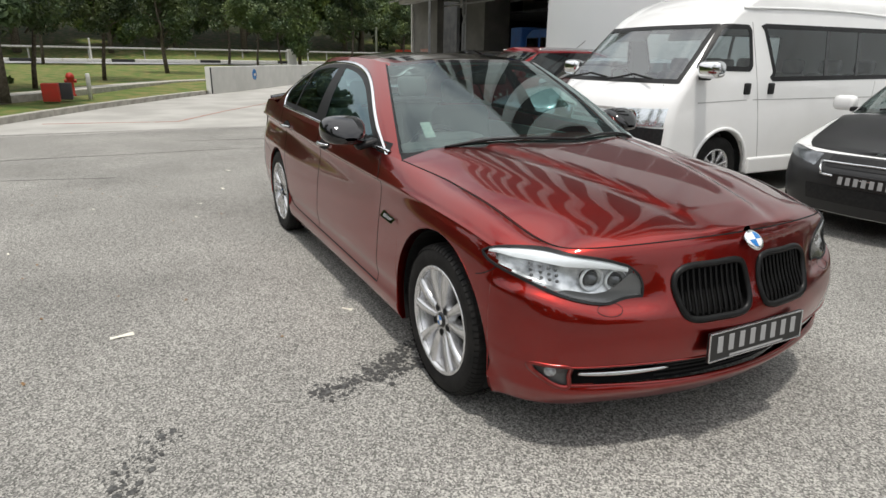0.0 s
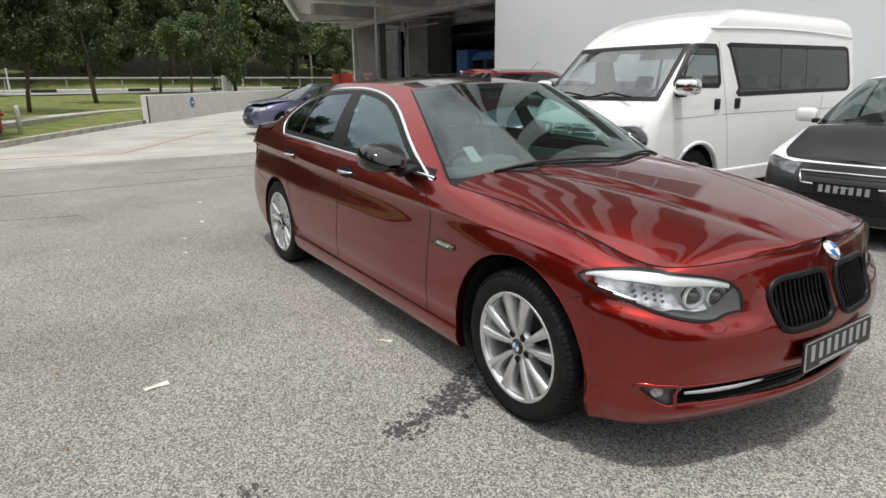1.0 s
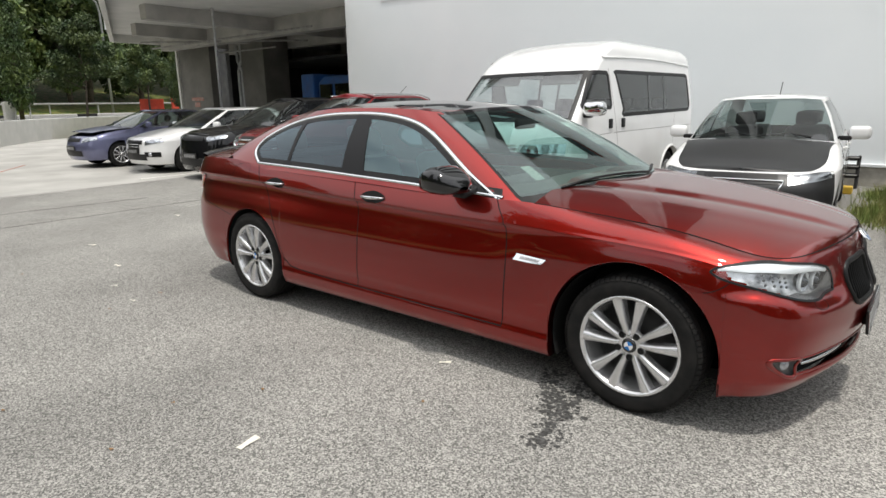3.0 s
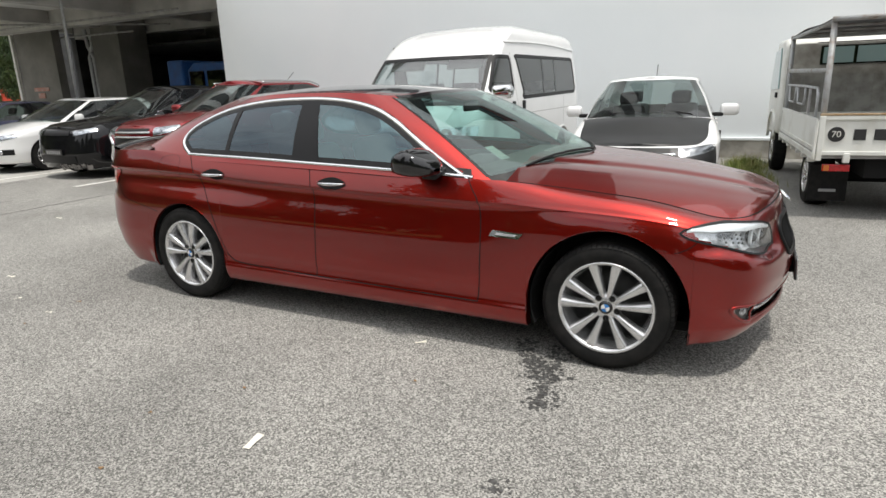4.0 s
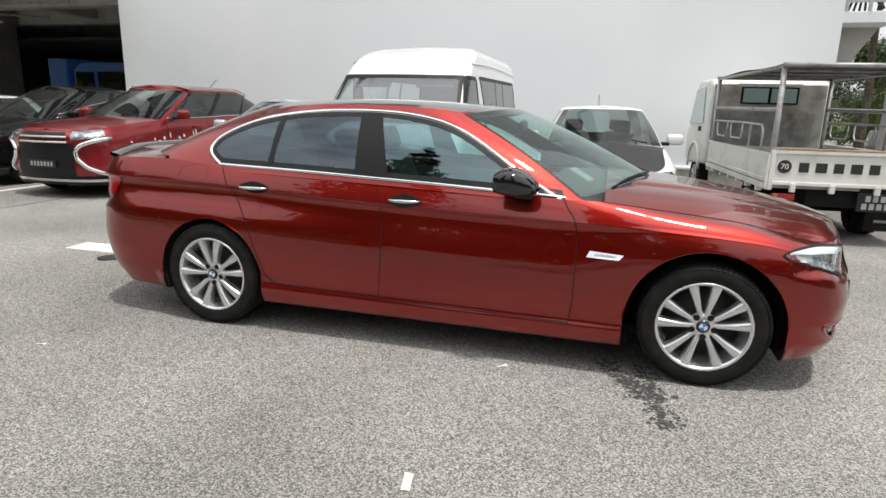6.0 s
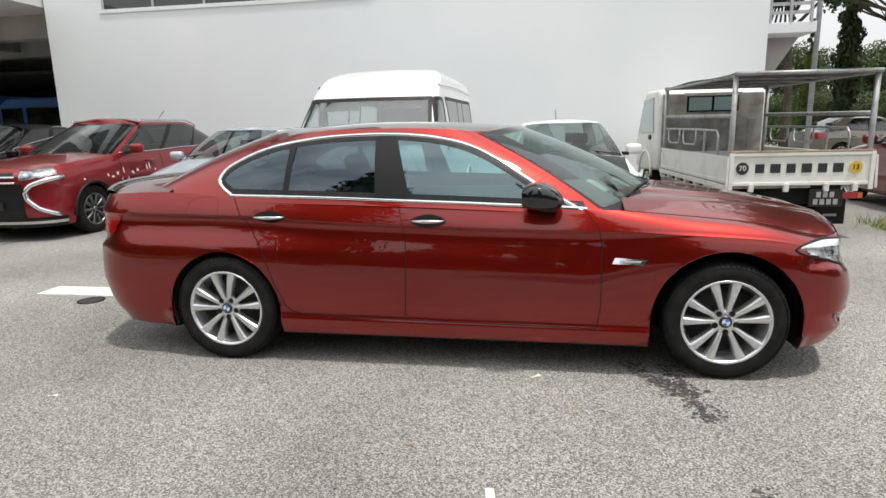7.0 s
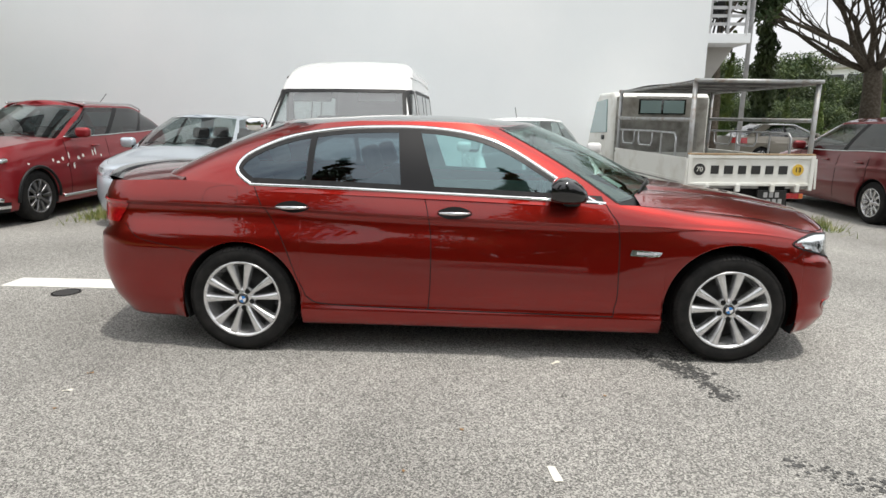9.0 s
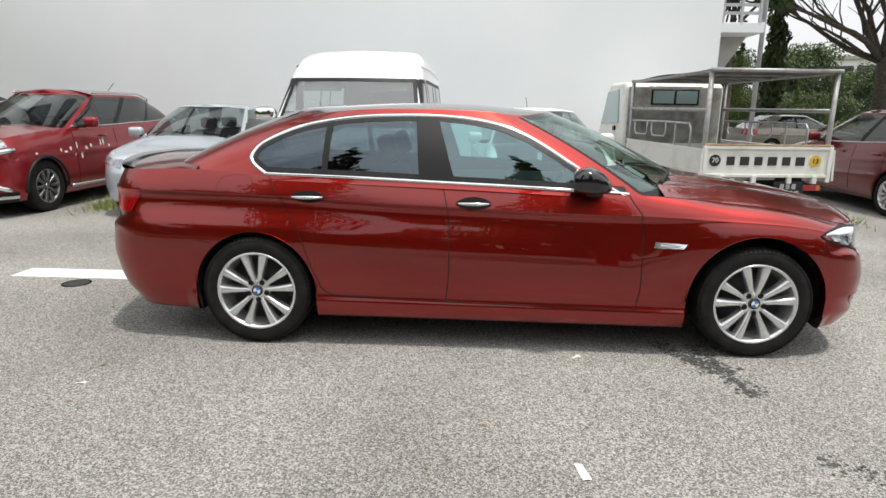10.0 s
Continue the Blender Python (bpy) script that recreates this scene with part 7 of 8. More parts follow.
for k, (x, z, w, h) in enumerate(((0.78, 0.83, 0.05, 0.06), (0.63, 0.86, 0.03, 0.1), (0.55, 0.72, 0.05, 0.09), (0.42, 0.82, 0.06, 0.05), (0.30, 0.85, 0.05, 0.05), (0.9, 0.79, 0.07, 0.03), (0.05, 0.88, 0.03, 0.1), (-0.02, 0.9, 0.04, 0.12), (1.0, 0.82, 0.04, 0.05), (1.5, 0.8, 0.05, 0.03), (0.7, 0.74, 0.03, 0.05), (-0.15, 0.83, 0.04, 0.04))):
    a = np.linspace(0, 2 * math.pi, 13)
    r = np.array([rng4.uniform(0.75, 1.2) for _ in range(12)])
    r = np.r_[r, r[:1]]
    ring = [rsh.at(rsh.s_at_x(x + w * 0.5 * f * r * np.cos(a)), z + h * 0.5 * f * r * np.sin(a), 0.0025) for f in (1, 0.02)]
    part("paint_flake", grid_mesh(np.stack(ring) * np.array([1, -1, 1])), M["primer"], rs, "bare white primer patch")
simple_car("silver_car", "pale silver-blue compact car in the parking row", "car", facing(-4.3, 3.1, 2.1), M["paint_silver"], L=4.2, W=1.7, H=1.5, belt=0.98, hood=(1.04, 0.82), wb=2.6, fo=0.8, rear=(-1.6, 1.05), cowl=1.05, roof=(0.2, -1.3))
ws_, wsh, _ = simple_car("white_saloon", "white saloon with a matt black bonnet and bumper in the row", "car", facing(0.75, 3.25, 2.1, 4.6), M["paint_white"], L=4.45, W=1.76, H=1.5, fo=0.78, cowl=1.0, roof=(0.34, -0.95), hood=(1.0, 0.715), hood_mat=M["hood_wrap"], nose_mat=M["hood_wrap"], lamp_z=0.635, lamp_h=0.095, lamp_mat="lamp_dark")
for z0, z1, w0, w1 in ((0.63, 0.635, 0.42, 0.0), (0.53, 0.52, 0.36, 0.0)):
    p = [tuple(v) for v in wsh.at(wsh.s_at_w(np.linspace(w0, w1, 16)), np.linspace(z0, z1, 16), 0.016)]
    p += [(a, -b, c) for a, b, c in p[::-1][1:]]
    part("grille_frame", tube(p, 0.01, 6), M["chrome"], ws_, "chrome grille frame", True)
for sy in (1, -1):
    p = wsh.at(wsh.s_at_w(np.array([0.42, 0.39, 0.36])), np.array([0.63, 0.58, 0.53]), 0.016) * np.array([1, sy, 1])
    part("grille_frame", tube([tuple(v) for v in p], 0.01, 6), M["chrome"], ws_, "", True)
part("aerial", tube([(-0.75, 0, 1.48), (-0.95, 0, 1.66)], 0.006, 6), M["black_plastic"], ws_)
part("aerial", tube([(-1.5, 0.1, 1.66), (-1.75, 0.1, 1.84)], 0.006, 6), M["black_plastic"], rs)
simple_car("maroon_car", "dark maroon compact people carrier beside the lorry", "car", pose(6.62, 5.95, 0, 0, 0, 90), M["paint_maroon"], L=4.2, W=1.72, H=1.56, belt=1.0, hood=(1.05, 0.85), wb=2.65, fo=0.8, rear=(-1.78, 1.05), cowl=1.0, roof=(0.2, -1.6), wheel=(0.31, 0.21), quarter=True, roof_w=0.7, tail_drop=0.05, rear_tint="glass_dark")
simple_car("beige_saloon", "dusty beige saloon parked far off in the lot", "car", pose(10.8, 17.5, 0, 0, 0, 10), M["paint_beige"], L=4.5, W=1.74, H=1.45, roof=(0.15, -1.0))
simple_car("dark_saloon", "dark saloon parked far off in the lot", "car", pose(14.8, 16.3, 0, 0, 0, 15), M["paint_black"], L=4.5, W=1.74, H=1.45, roof=(0.15, -1.0))
simple_car("dark_people_carrier", "dark people carrier with silver roof rails beyond the maroon car", "car", pose(9.3, 7.2, 0, 0, 0, 90), M["paint_black"], L=4.6, W=1.8, H=1.75, belt=1.1, hood=(1.15, 0.95), cowl=1.05, roof=(0.25, -1.7), rear=(-1.95, 1.15), roof_rail=True, quarter=True, roof_w=0.7, rear_tint="glass_dark")


# ---- white minibus ----
def minibus(place):
    van = thing("minibus", "white high-roof minibus with dark side windows and chrome mirrors", "van", "cars in the parking row", matrix=place)
    WHITE = M["paint_white"]
    xf = mono([(0.2, 2.26), (0.35, 2.31), (0.55, 2.35), (0.8, 2.335), (1.0, 2.28), (1.13, 2.2), (1.2, 2.12), (1.82, 1.53), (1.9, 1.44), (2.0, 1.28), (2.1, 1.06), (2.18, 0.8), (2.24, 0.45), (2.275, 0.0)])
    xr = mono([(0.2, -2.32), (0.5, -2.35), (1.2, -2.34), (1.9, -2.27), (2.15, -2.2), (2.275, -2.0)])
    hb = mono([(0.2, 0.9), (0.45, 0.935), (0.8, 0.94), (1.15, 0.93), (1.3, 0.918), (1.82, 0.86), (1.95, 0.84), (2.08, 0.82), (2.17, 0.75), (2.235, 0.62), (2.275, 0.4)])
    rc = mono([(0.2, 0.3), (1.1, 0.3), (1.3, 0.24), (1.9, 0.28), (2.275, 0.28)])

    def skin(s, z, out=0.0):
        """s: 0..1 rear face, 1..2 side, 2..3 front face, each half; right half of the van."""
        s, z = np.broadcast_arrays(np.asarray(s, float), np.asarray(z, float))
        f, r, b, c = xf(z), xr(z), hb(z), rc(z)
        cr = np.minimum(0.16, c)
        k = np.clip(s, 0, 3)
        # rear face and corner
        wr, tr = np.clip(k / 0.7, 0, 1) * (b - cr), np.clip((k - 0.7) / 0.3, 0, 1) * math.pi / 2
        pr = np.stack([r + cr * (1 - np.cos(tr)), wr + cr * np.sin(tr)], -1)
        t2 = np.clip(k - 1, 0, 1)
        ps = np.stack([(r + cr) + (f - c - r - cr) * t2, b + 0 * t2], -1)
        tf, wf = np.clip((k - 2) / 0.4, 0, 1) * math.pi / 2, np.clip((k - 2.4) / 0.6, 0, 1)
        bow = 0.1 * c / 0.3
        pf = np.stack([f - c + (c - bow) * np.sin(tf) + bow * (1 - (1 - wf) ** 2) * (wf > 0), b - c * (1 - np.cos(tf)) - (b - c) * wf], -1)
        p = np.where((k < 1)[..., None], pr, np.where((k < 2)[..., None], ps, pf))
        q = np.stack([p[..., 0], -np.maximum(p[..., 1], 0), z], -1)
        return q

    def lifted(s, z, out):
        e = 0.004
        du, dv = skin(s + e, z) - skin(s - e, z), skin(s, z + e) - skin(s, z - e)
        n = np.cross(du, dv)
        n /= np.maximum(np.linalg.norm(n, axis=-1, keepdims=True), 1e-9)
        n *= np.where((n[..., 1:2] * -1 + n[..., 0:1] * np.where(np.asarray(s)[..., None] > 1.5, 1, -1)) < 0, -1, 1)
        return skin(s, z) + n * out
    ss = np.r_[np.linspace(0, 1, 16), np.linspace(1, 2, 190)[1:], np.linspace(2, 3, 70)[1:]]
    arches = [(1.3, 0.34, 0.4), (-1.25, 0.34, 0.4)]
    z0 = np.full(len(ss), 0.25)
    xs = skin(ss, 0.4)[:, 0]
    side_col = (ss > 0.98) & (ss < 2.2)
    for xc, zc, r in arches:
        z0 = np.where(side_col & (np.abs(xs - xc) < r), np.maximum(z0, zc + np.sqrt(np.maximum(r * r - (xs - xc) ** 2, 0))), z0)
    levels = np.r_[0.0, np.linspace(0, 1, 38)]
    rows = [z0 + (1.22 - z0) * k for k in levels] + [np.full(len(ss), z) for z in np.r_[np.linspace(1.22, 1.9, 46)[1:], np.linspace(1.9, 2.275, 16)[1:]]]
    Zr = np.stack(rows)
    P = skin(ss[None, :] + 0 * Zr, Zr)
    P[0] = P[0] * np.array([0.985, 0.95, 1.0])
    X, Z = (P[1:, 1:, 0] + P[:-1, :-1, 0]) / 2, (P[1:, 1:, 2] + P[:-1, :-1, 2]) / 2
    SS = (ss[1:] + ss[:-1])[None, :] / 2 + 0 * X
    side = (SS > 1.0) & (SS < 2.15)
    front_win = [(1.78, 1.37), (1.74, 1.45), (1.47, 1.775), (1.42, 1.79), (1.06, 1.79), (1.02, 1.75), (0.97, 1.40), (1.0, 1.36)]
    slide_win = [(0.83, 1.80), (0.78, 1.78), (0.58, 1.33), (0.64, 1.27), (-2.0, 1.30), (-2.06, 1.36), (-1.98, 1.80), (-1.9, 1.82)]
    screen = (SS > 2.2) & (Z > 1.225) & (Z < 1.80)
    fw, sw = side & inside(front_win, X, Z), side & inside(slide_win, X, Z)
    for mirror in (1, -1):
        panel("body_side", P, ~(screen | fw | sw), WHITE, van, mirror, sheet_normals(P))
        panel("door_window", P, fw, M["glass_van"], van, mirror, label="dark door window", within=(0, 0, 1.2))
        panel("side_window", P, sw, M["glass_van"], van, mirror, label="long dark side window", within=(0, 0, 1.2))

        def flat(a, b, o):
            k = np.interp(np.asarray(a), [-2.19, 1.9], [0, 1])
            s = 1 + np.clip(((a - (xr(b) + 0.16)) / (xf(b) - rc(b) - xr(b) - 0.16)), 0, 1)
            over = np.clip((a - (xf(b) - rc(b))) / rc(b), 0, 0.99)
            s = np.where(over > 0, 2 + np.arcsin(np.clip(over * 1.0, 0, 1)) / (math.pi / 2) * 0.4, s)
            return lifted(s, b, o)
        for poly, nm in ((front_win, "window_seal"), (slide_win, "window_seal")):
            ln = np.array(poly)
            d = np.vstack([ln, ln[:1]])
            run = np.r_[0, np.cumsum(np.hypot(*np.diff(d, axis=0).T))]
            t = np.linspace(0, run[-1], 140)[:-1]
            ln = np.c_[np.interp(t, run, d[:, 0]), np.interp(t, run, d[:, 1])]
            part(nm, ribbon(flat, ln, -0.02, 0.03, 0.003, True, 0.0, mirror=mirror), M["black_plastic"], van)
        for xb in (-0.32, -0.93):
            part("window_bar", ribbon(flat, np.c_[np.full(12, xb), np.linspace(1.3, 1.79, 12)], -0.03, 0.03, 0.004, crown=0, mirror=mirror), M["black_gloss"], van)
        for line in (np.c_[np.linspace(1.0, 0.66, 20), np.linspace(1.84, 0.32, 20)], np.c_[np.linspace(-1.35, -1.3, 20), np.linspace(1.24, 0.8, 20)], np.c_[np.linspace(0.9, -2.1, 40), np.full(40, 1.05)], np.c_[np.linspace(1.75, 1.0, 20), np.linspace(1.03, 1.05, 20)]):
            part("shut_line", ribbon(flat, line, -0.004, 0.004, 0.001, crown=0, mirror=mirror), M["truck_grey"], van)
        part("drip_rail", ribbon(flat, np.c_[np.linspace(1.15, -2.1, 40), 1.97 + 0.04 * np.sin(np.linspace(0, math.pi, 40))], -0.012, 0.012, 0.012, crown=0.006, mirror=mirror), WHITE, van, "", True)
        for hx in (1.02, 0.63):
            hp = flat(np.array([hx]), np.array([1.165]), 0.004)[0] * np.array([1, mirror, 1])
            part("door_handle", box((0.1, 0.03, 0.12), tuple(hp), 0.014), M["black_plastic"], van, "black door handle", True)
        my = -mirror * 1.06
        mir = part("wing_mirror", box((0.16, 0.26, 0.17), (1.76, my, 1.36), 0.06, seg=4), M["chrome"], van, "chrome wing mirror", True)
        part("mirror_arm", box((0.1, 0.16, 0.07), (1.72, -mirror * 0.93, 1.29), 0.02), M["black_plastic"], mir)
        sil = part("side_skirt", span(-0.75, 0.85, min(-mirror * 0.9, -mirror * 0.96), max(-mirror * 0.9, -mirror * 0.96), 0.24, 0.42, 0.02), WHITE, van)
        # lamps
        s0, s1 = 2.15, 2.66
        for nm, out, mt, (za, zb) in (("headlamp", 0.004, M["lamp_facet"], (0.80, 0.975)), ("headlamp_lens", 0.02, M["lamp_lens"], (0.79, 0.985))):
            q = lifted(np.linspace(s0, s1, 16)[None, :] + np.zeros((6, 1)), np.linspace(za, zb, 6)[:, None] + np.linspace(0, -0.02, 16)[None, :], out)
            part(nm, grid_mesh(q * np.array([1, mirror, 1]), flip=mirror < 0), mt, van, "", True)
        c = lifted(np.array([2.5]), np.array([0.885]), 0.012)[0] * np.array([1, mirror, 1])
        part("lamp_reflector", lathe([(0.02, 0.0), (0.05, 0.008), (0.07, 0.014)], 20, "X"), M["chrome"], van, "", True, pose(*c, 0, 0, -25 * mirror))
        for xc, zc, r in arches:
            add_wheel(van, (xc, -mirror * 0.80, 0.335), 0.335, 0.2, 0.2, 8, -mirror, turn=9)
            arch_liner(van, xc, zc, r, 0.9, -mirror)
            a = np.linspace(0.0, math.pi, 30)
            part("arch_lip", ribbon(flat, np.c_[xc - (r + 0.005) * np.cos(a), zc + (r + 0.005) * np.sin(a)], -0.006, 0.03, 0.012, crown=0.006, mirror=mirror), WHITE, van, "", True)
    scr = cells(P, screen)
    cells(P * np.array([1, -1, 1]), screen, scr, True)
    part("windscreen", outward(clean(scr), (0, 0, 1.2)), M["glass_vanscreen"], van, "", True)
    for z0_, z1_ in ((1.215, 1.26), (1.765, 1.81)):
        q = lifted(np.linspace(2.2, 3, 40)[None, :], np.linspace(z0_, z1_, 3)[:, None], 0.003)
        part("screen_border", clean(both(q)), M["black_plastic"], van)
    for mirror in (1, -1):
        q = lifted(np.linspace(2.19, 2.25, 3)[None, :], np.linspace(1.22, 1.81, 30)[:, None], 0.003)
        part("screen_border", grid_mesh(q * np.array([1, mirror, 1])), M["black_plastic"], van)
    # roof cap closes the top ring
    ring = [tuple(v) for v in P[-1]] + [(a, -b, c) for a, b, c in P[-1][::-1][1:]]
    bm = bmesh.new()
    vs = [bm.verts.new(p) for p in ring[:-1]]
    bm.faces.new(vs)
    part("roof_cap", bm, WHITE, van, "", False)
    for z0_, z1_, w0, m in ((0.83, 0.96, 2.7, "truck_grey"), (0.5, 0.78, 2.14, "black_plastic"), (0.30, 0.46, 2.5, "under")):
        q = lifted(np.linspace(w0, 3, 20)[None, :], np.linspace(z0_, z1_, 4)[:, None], 0.008)
        part("grille", clean(both(q)), M[m], van)
    for zq in (0.87, 0.92):
        q = lifted(np.linspace(2.68, 3, 20), np.full(20, zq), 0.016)
        p = [tuple(v) for v in q] + [(a, -b, c) for a, b, c in q[::-1][1:]]
        part("grille_bar", tube(p, 0.012, 6), M["chrome_dull"], van, "chrome grille bar", True)
    part("badge", lathe([(0.03, 0.0), (0.05, 0.012), (0.06, 0.0)], 24, "X"), M["chrome"], van, "oval chrome badge", True, pose(2.36, 0, 0.9))
    plate = part("number_plate", box((0.012, 0.5, 0.11), (2.375, 0, 0.55), 0.004), M["plate_black"], van)
    for k in range(7):
        part("plate_bar", box((0.004, 0.036, 0.066), (2.382, -0.18 + 0.06 * k, 0.55), 0.001), M["plate_white"], plate)
    # cabin
    part("floor_pan", span(-2.2, 2.0, -0.85, 0.85, 0.26, 0.5), M["under"], van)
    part("dashboard", box((0.4, 1.6, 0.35), (1.85, 0, 1.05), 0.08), M["seat_dark"], van, "", True)
    st = part("steering_wheel", tube([(1.5 + 0.12 * math.sin(a), -0.4 + 0.19 * math.cos(a), 1.22 + 0.13 * math.sin(a)) for a in np.linspace(0, 2 * math.pi, 25)[:-1]], 0.015, 6, closed=True), M["black_plastic"], van)
    for x in (0.95, 0.1, -0.65, -1.4):
        for y in (-0.48, 0.02, 0.5):
            s = seat(van, x, y, M["seat_van"], 0.95, -12)
            s.matrix_basis = pose(x, y, 0.62) @ Matrix.Scale(0.95, 4)
    for y0, y1 in ((-0.7, -0.05), (0.0, 0.62)):
        q = lifted(np.full(8, 2.6), np.full(8, 1.25), 0.02)
        part("wiper", tube([(2.16, y0, 1.235), (2.05, (y0 + y1) / 2, 1.30), (2.1, y1, 1.26)], 0.011, 6), M["black_plastic"], van, "", True)
    for y in (-0.42, 0.42):
        part("sun_visor", box((0.03, 0.5, 0.16), (1.42, y, 1.72), 0.012, rot=(0, -35, 0)), M["seat"], van)
    return van


M["glass_van"] = glass("glass_van", (0.55, 0.6, 0.6), 0.08)
M["glass_vanscreen"] = glass("glass_vanscreen", (0.78, 0.88, 0.85), 0.17)
M["seat_van"] = mat("seat_van", (0.1, 0.1, 0.105), 0.8, second=(0.2, 0.2, 0.2), scale=5)
minibus(pose(-1.72, 2.6 + 2.35, 0, 0, 0, -90))


# ---- small white lorry with a canopy frame, tail towards the yard ----
def letters(parent, text, size, at, material, name="lettering", wide=1.0, depth=0.004):
    cu = bpy.data.curves.new("text", "FONT")
    cu.body, cu.size, cu.extrude, cu.align_x, cu.align_y, cu.space_character = text, size, depth, "CENTER", "CENTER", 1.0
    tmp = new("text", cu)
    me = bpy.data.meshes.new_from_object(tmp.evaluated_get(bpy.context.evaluated_depsgraph_get()))
    bpy.data.objects.remove(tmp)
    me.materials.clear()
    me.materials.append(material)
    ob = new(name, me)
    ob.parent = parent
    ob.matrix_basis = pose(*at, 90, 0, 0) @ Matrix.Diagonal((wide, 1, 1, 1))
    return ob


def lorry_white(place):
    t = thing("flatbed_lorry", "small worn white flatbed lorry with a grey tube canopy frame", "truck", "cars in the parking row", matrix=place)
    W, G, R = M["truck_white"], M["truck_grey"], M["rust"]
    bw = 0.81
    gate = part("tailgate", span(-bw, bw, 0, 0.035, 0.66, 1.04, 0.008), W, t, "white tailgate with a row of black marks")
    for z in (0.675, 1.02):
        part("gate_rib", span(-bw, bw, -0.018, 0.0, z - 0.02, z + 0.02, 0.006), W, gate)
    part("gate_cap", span(-bw, bw, -0.02, 0.045, 1.04, 1.062, 0.006), R, gate, "rusty top edge")
    for x in (-bw + 0.02, bw - 0.02):
        part("gate_post", span(x - 0.025, x + 0.025, -0.025, 0.0, 0.6, 1.04, 0.006), W, gate)
    for k in range(6):
        w = 0.068 if k % 2 else 0.06
        part("mark_bar", box((1.7 * w, 0.008, 0.105), (-0.46 + 0.176 * k, -0.004, 0.857), 0.003), M["kerb_black"], gate, "plain black mark")
    for x, m, txt, mt in ((-0.66, "kerb_black", "70", "white_paint"), (0.61, "yellow", "13", "kerb_black")):
        d = part("speed_disc", lathe([(0.001, -0.006), (0.083, -0.006), (0.083, 0.002)], 32), M["white_paint"], gate, "round speed sticker", False, pose(x, 0, 0.86))
        part("disc_field", lathe([(0.001, -0.009), (0.073, -0.009), (0.073, 0.002)], 32), M[m], d)
        letters(d, txt, 0.085, (0, -0.011, 0.0), M[mt])
    for x in (-0.55, -0.15, 0.3, 0.62):
        part("hinge", span(x - 0.03, x + 0.03, -0.03, 0.02, 0.58, 0.68, 0.01), W, gate)
    part("bed_floor", span(-bw, bw, 0.02, 2.95, 0.62, 0.69), G, t)
    for sx in (-1, 1):
        a, b = sorted((sx * bw, sx * (bw - 0.03)))
        sd = part("drop_side", span(a, b, 0.06, 2.92, 0.69, 1.0, 0.006), W, t)
        for z in (0.7, 0.985):
            a, b = sorted((sx * (bw + 0.012), sx * (bw - 0.0)))
            part("side_rib", span(a, b, 0.06, 2.92, z - 0.018, z + 0.018), W, sd)
        a, b = sorted((sx * (bw + 0.02), sx * (bw - 0.04)))
        rail_ = part("side_rail", span(a, b, 0.0, 2.95, 0.60, 0.66, 0.005), W, t)
        for y in np.arange(0.3, 2.9, 0.42):
            part("side_hook", span(a - 0.005, b + 0.005, float(y), float(y) + 0.05, 0.55, 0.62, 0.008), W, rail_)
        # posts and rails of the canopy
        x = sx * (bw - 0.03)
        for y, zt in ((0.06, 1.93), (2.88, 1.93)):
            part("canopy_post", tube([(x, y, 0.66), (x, y, zt)], 0.03, 10), M["steel_worn"], t, "scuffed grey steel post", True)
        part("canopy_rail", tube([(x, 0.06, 1.47), (x, 2.88, 1.5)], 0.026, 8), M["steel_worn"], t, "", True)
        part("canopy_rail", tube([(x, 0.06, 1.93), (x, 2.88, 1.93)], 0.024, 8), M["steel_worn"], t, "", True)
        loop = [(x, 0.5, 1.0), (x, 0.5, 1.24), (x, 0.56, 1.3), (x, 1.4, 1.31), (x, 2.8, 1.31)]
        part("loop_rail", tube(loop, 0.015, 8), M["steel"], t, "bright bent hand rail", True)
        for y in (1.35, 2.1):
            part("loop_rail", tube([(x, y, 1.3), (x, y, 1.16), (x, y + 0.06, 1.1), (x, y + 0.5, 1.1), (x, y + 0.56, 1.16), (x, y + 0.56, 1.3)], 0.013, 8), M["steel"], t, "", True)
        part("rail_stay", tube([(x, 1.0, 0.98), (x, 1.0, 1.3)], 0.014, 6), M["steel"], t)
    part("canopy_sheet", grid_mesh(np.array([[(x, y, 1.955 + 0.0 * y + 0.012 * math.sin(y * 3 + x * 4)) for x in np.linspace(-bw, bw, 12)] for y in np.linspace(0.0, 2.95, 16)])), M["tarp"], t, "grey sheet roof", True)
    part("canopy_edge", tube([(-bw, 0.02, 1.945), (bw, 0.02, 1.945)], 0.024, 8), M["steel_worn"], t, "", True)
    part("canopy_edge", tube([(-bw, 2.9, 1.94), (bw, 2.9, 1.94)], 0.024, 8), M["steel_worn"], t, "", True)
    for y in (0.75, 1.5, 2.2):
        part("canopy_hoop", tube([(-bw + 0.03, y, 1.93), (bw - 0.03, y, 1.93)], 0.016, 6), G, t)
    part("headboard", span(-bw, bw, 2.93, 2.97, 0.66, 0.93, 0.006), W, t)
    # cab
    prof = [(3.05, 0.62), (4.35, 0.55), (4.6, 0.62), (4.62, 1.05), (4.45, 1.35), (4.12, 1.85), (3.95, 1.95), (3.15, 1.94), (3.05, 1.86)]
    cab = part("cab", prism(prof, "X", -0.84, 0.84, 0.05), M["truck_white"], t, "", True)
    part("rear_window", span(-0.42, 0.42, 3.035, 3.05, 1.56, 1.83, 0.01), M["glass_dark"], cab)
    part("window_rubber", span(-0.46, 0.46, 3.04, 3.052, 1.52, 1.87, 0.01), M["black_plastic"], cab)
    part("glass_pane", span(-0.38, -0.02, 3.028, 3.04, 1.59, 1.8), M["pane_sky_tint"], cab, "pane with a pale sky reflection in its colour")
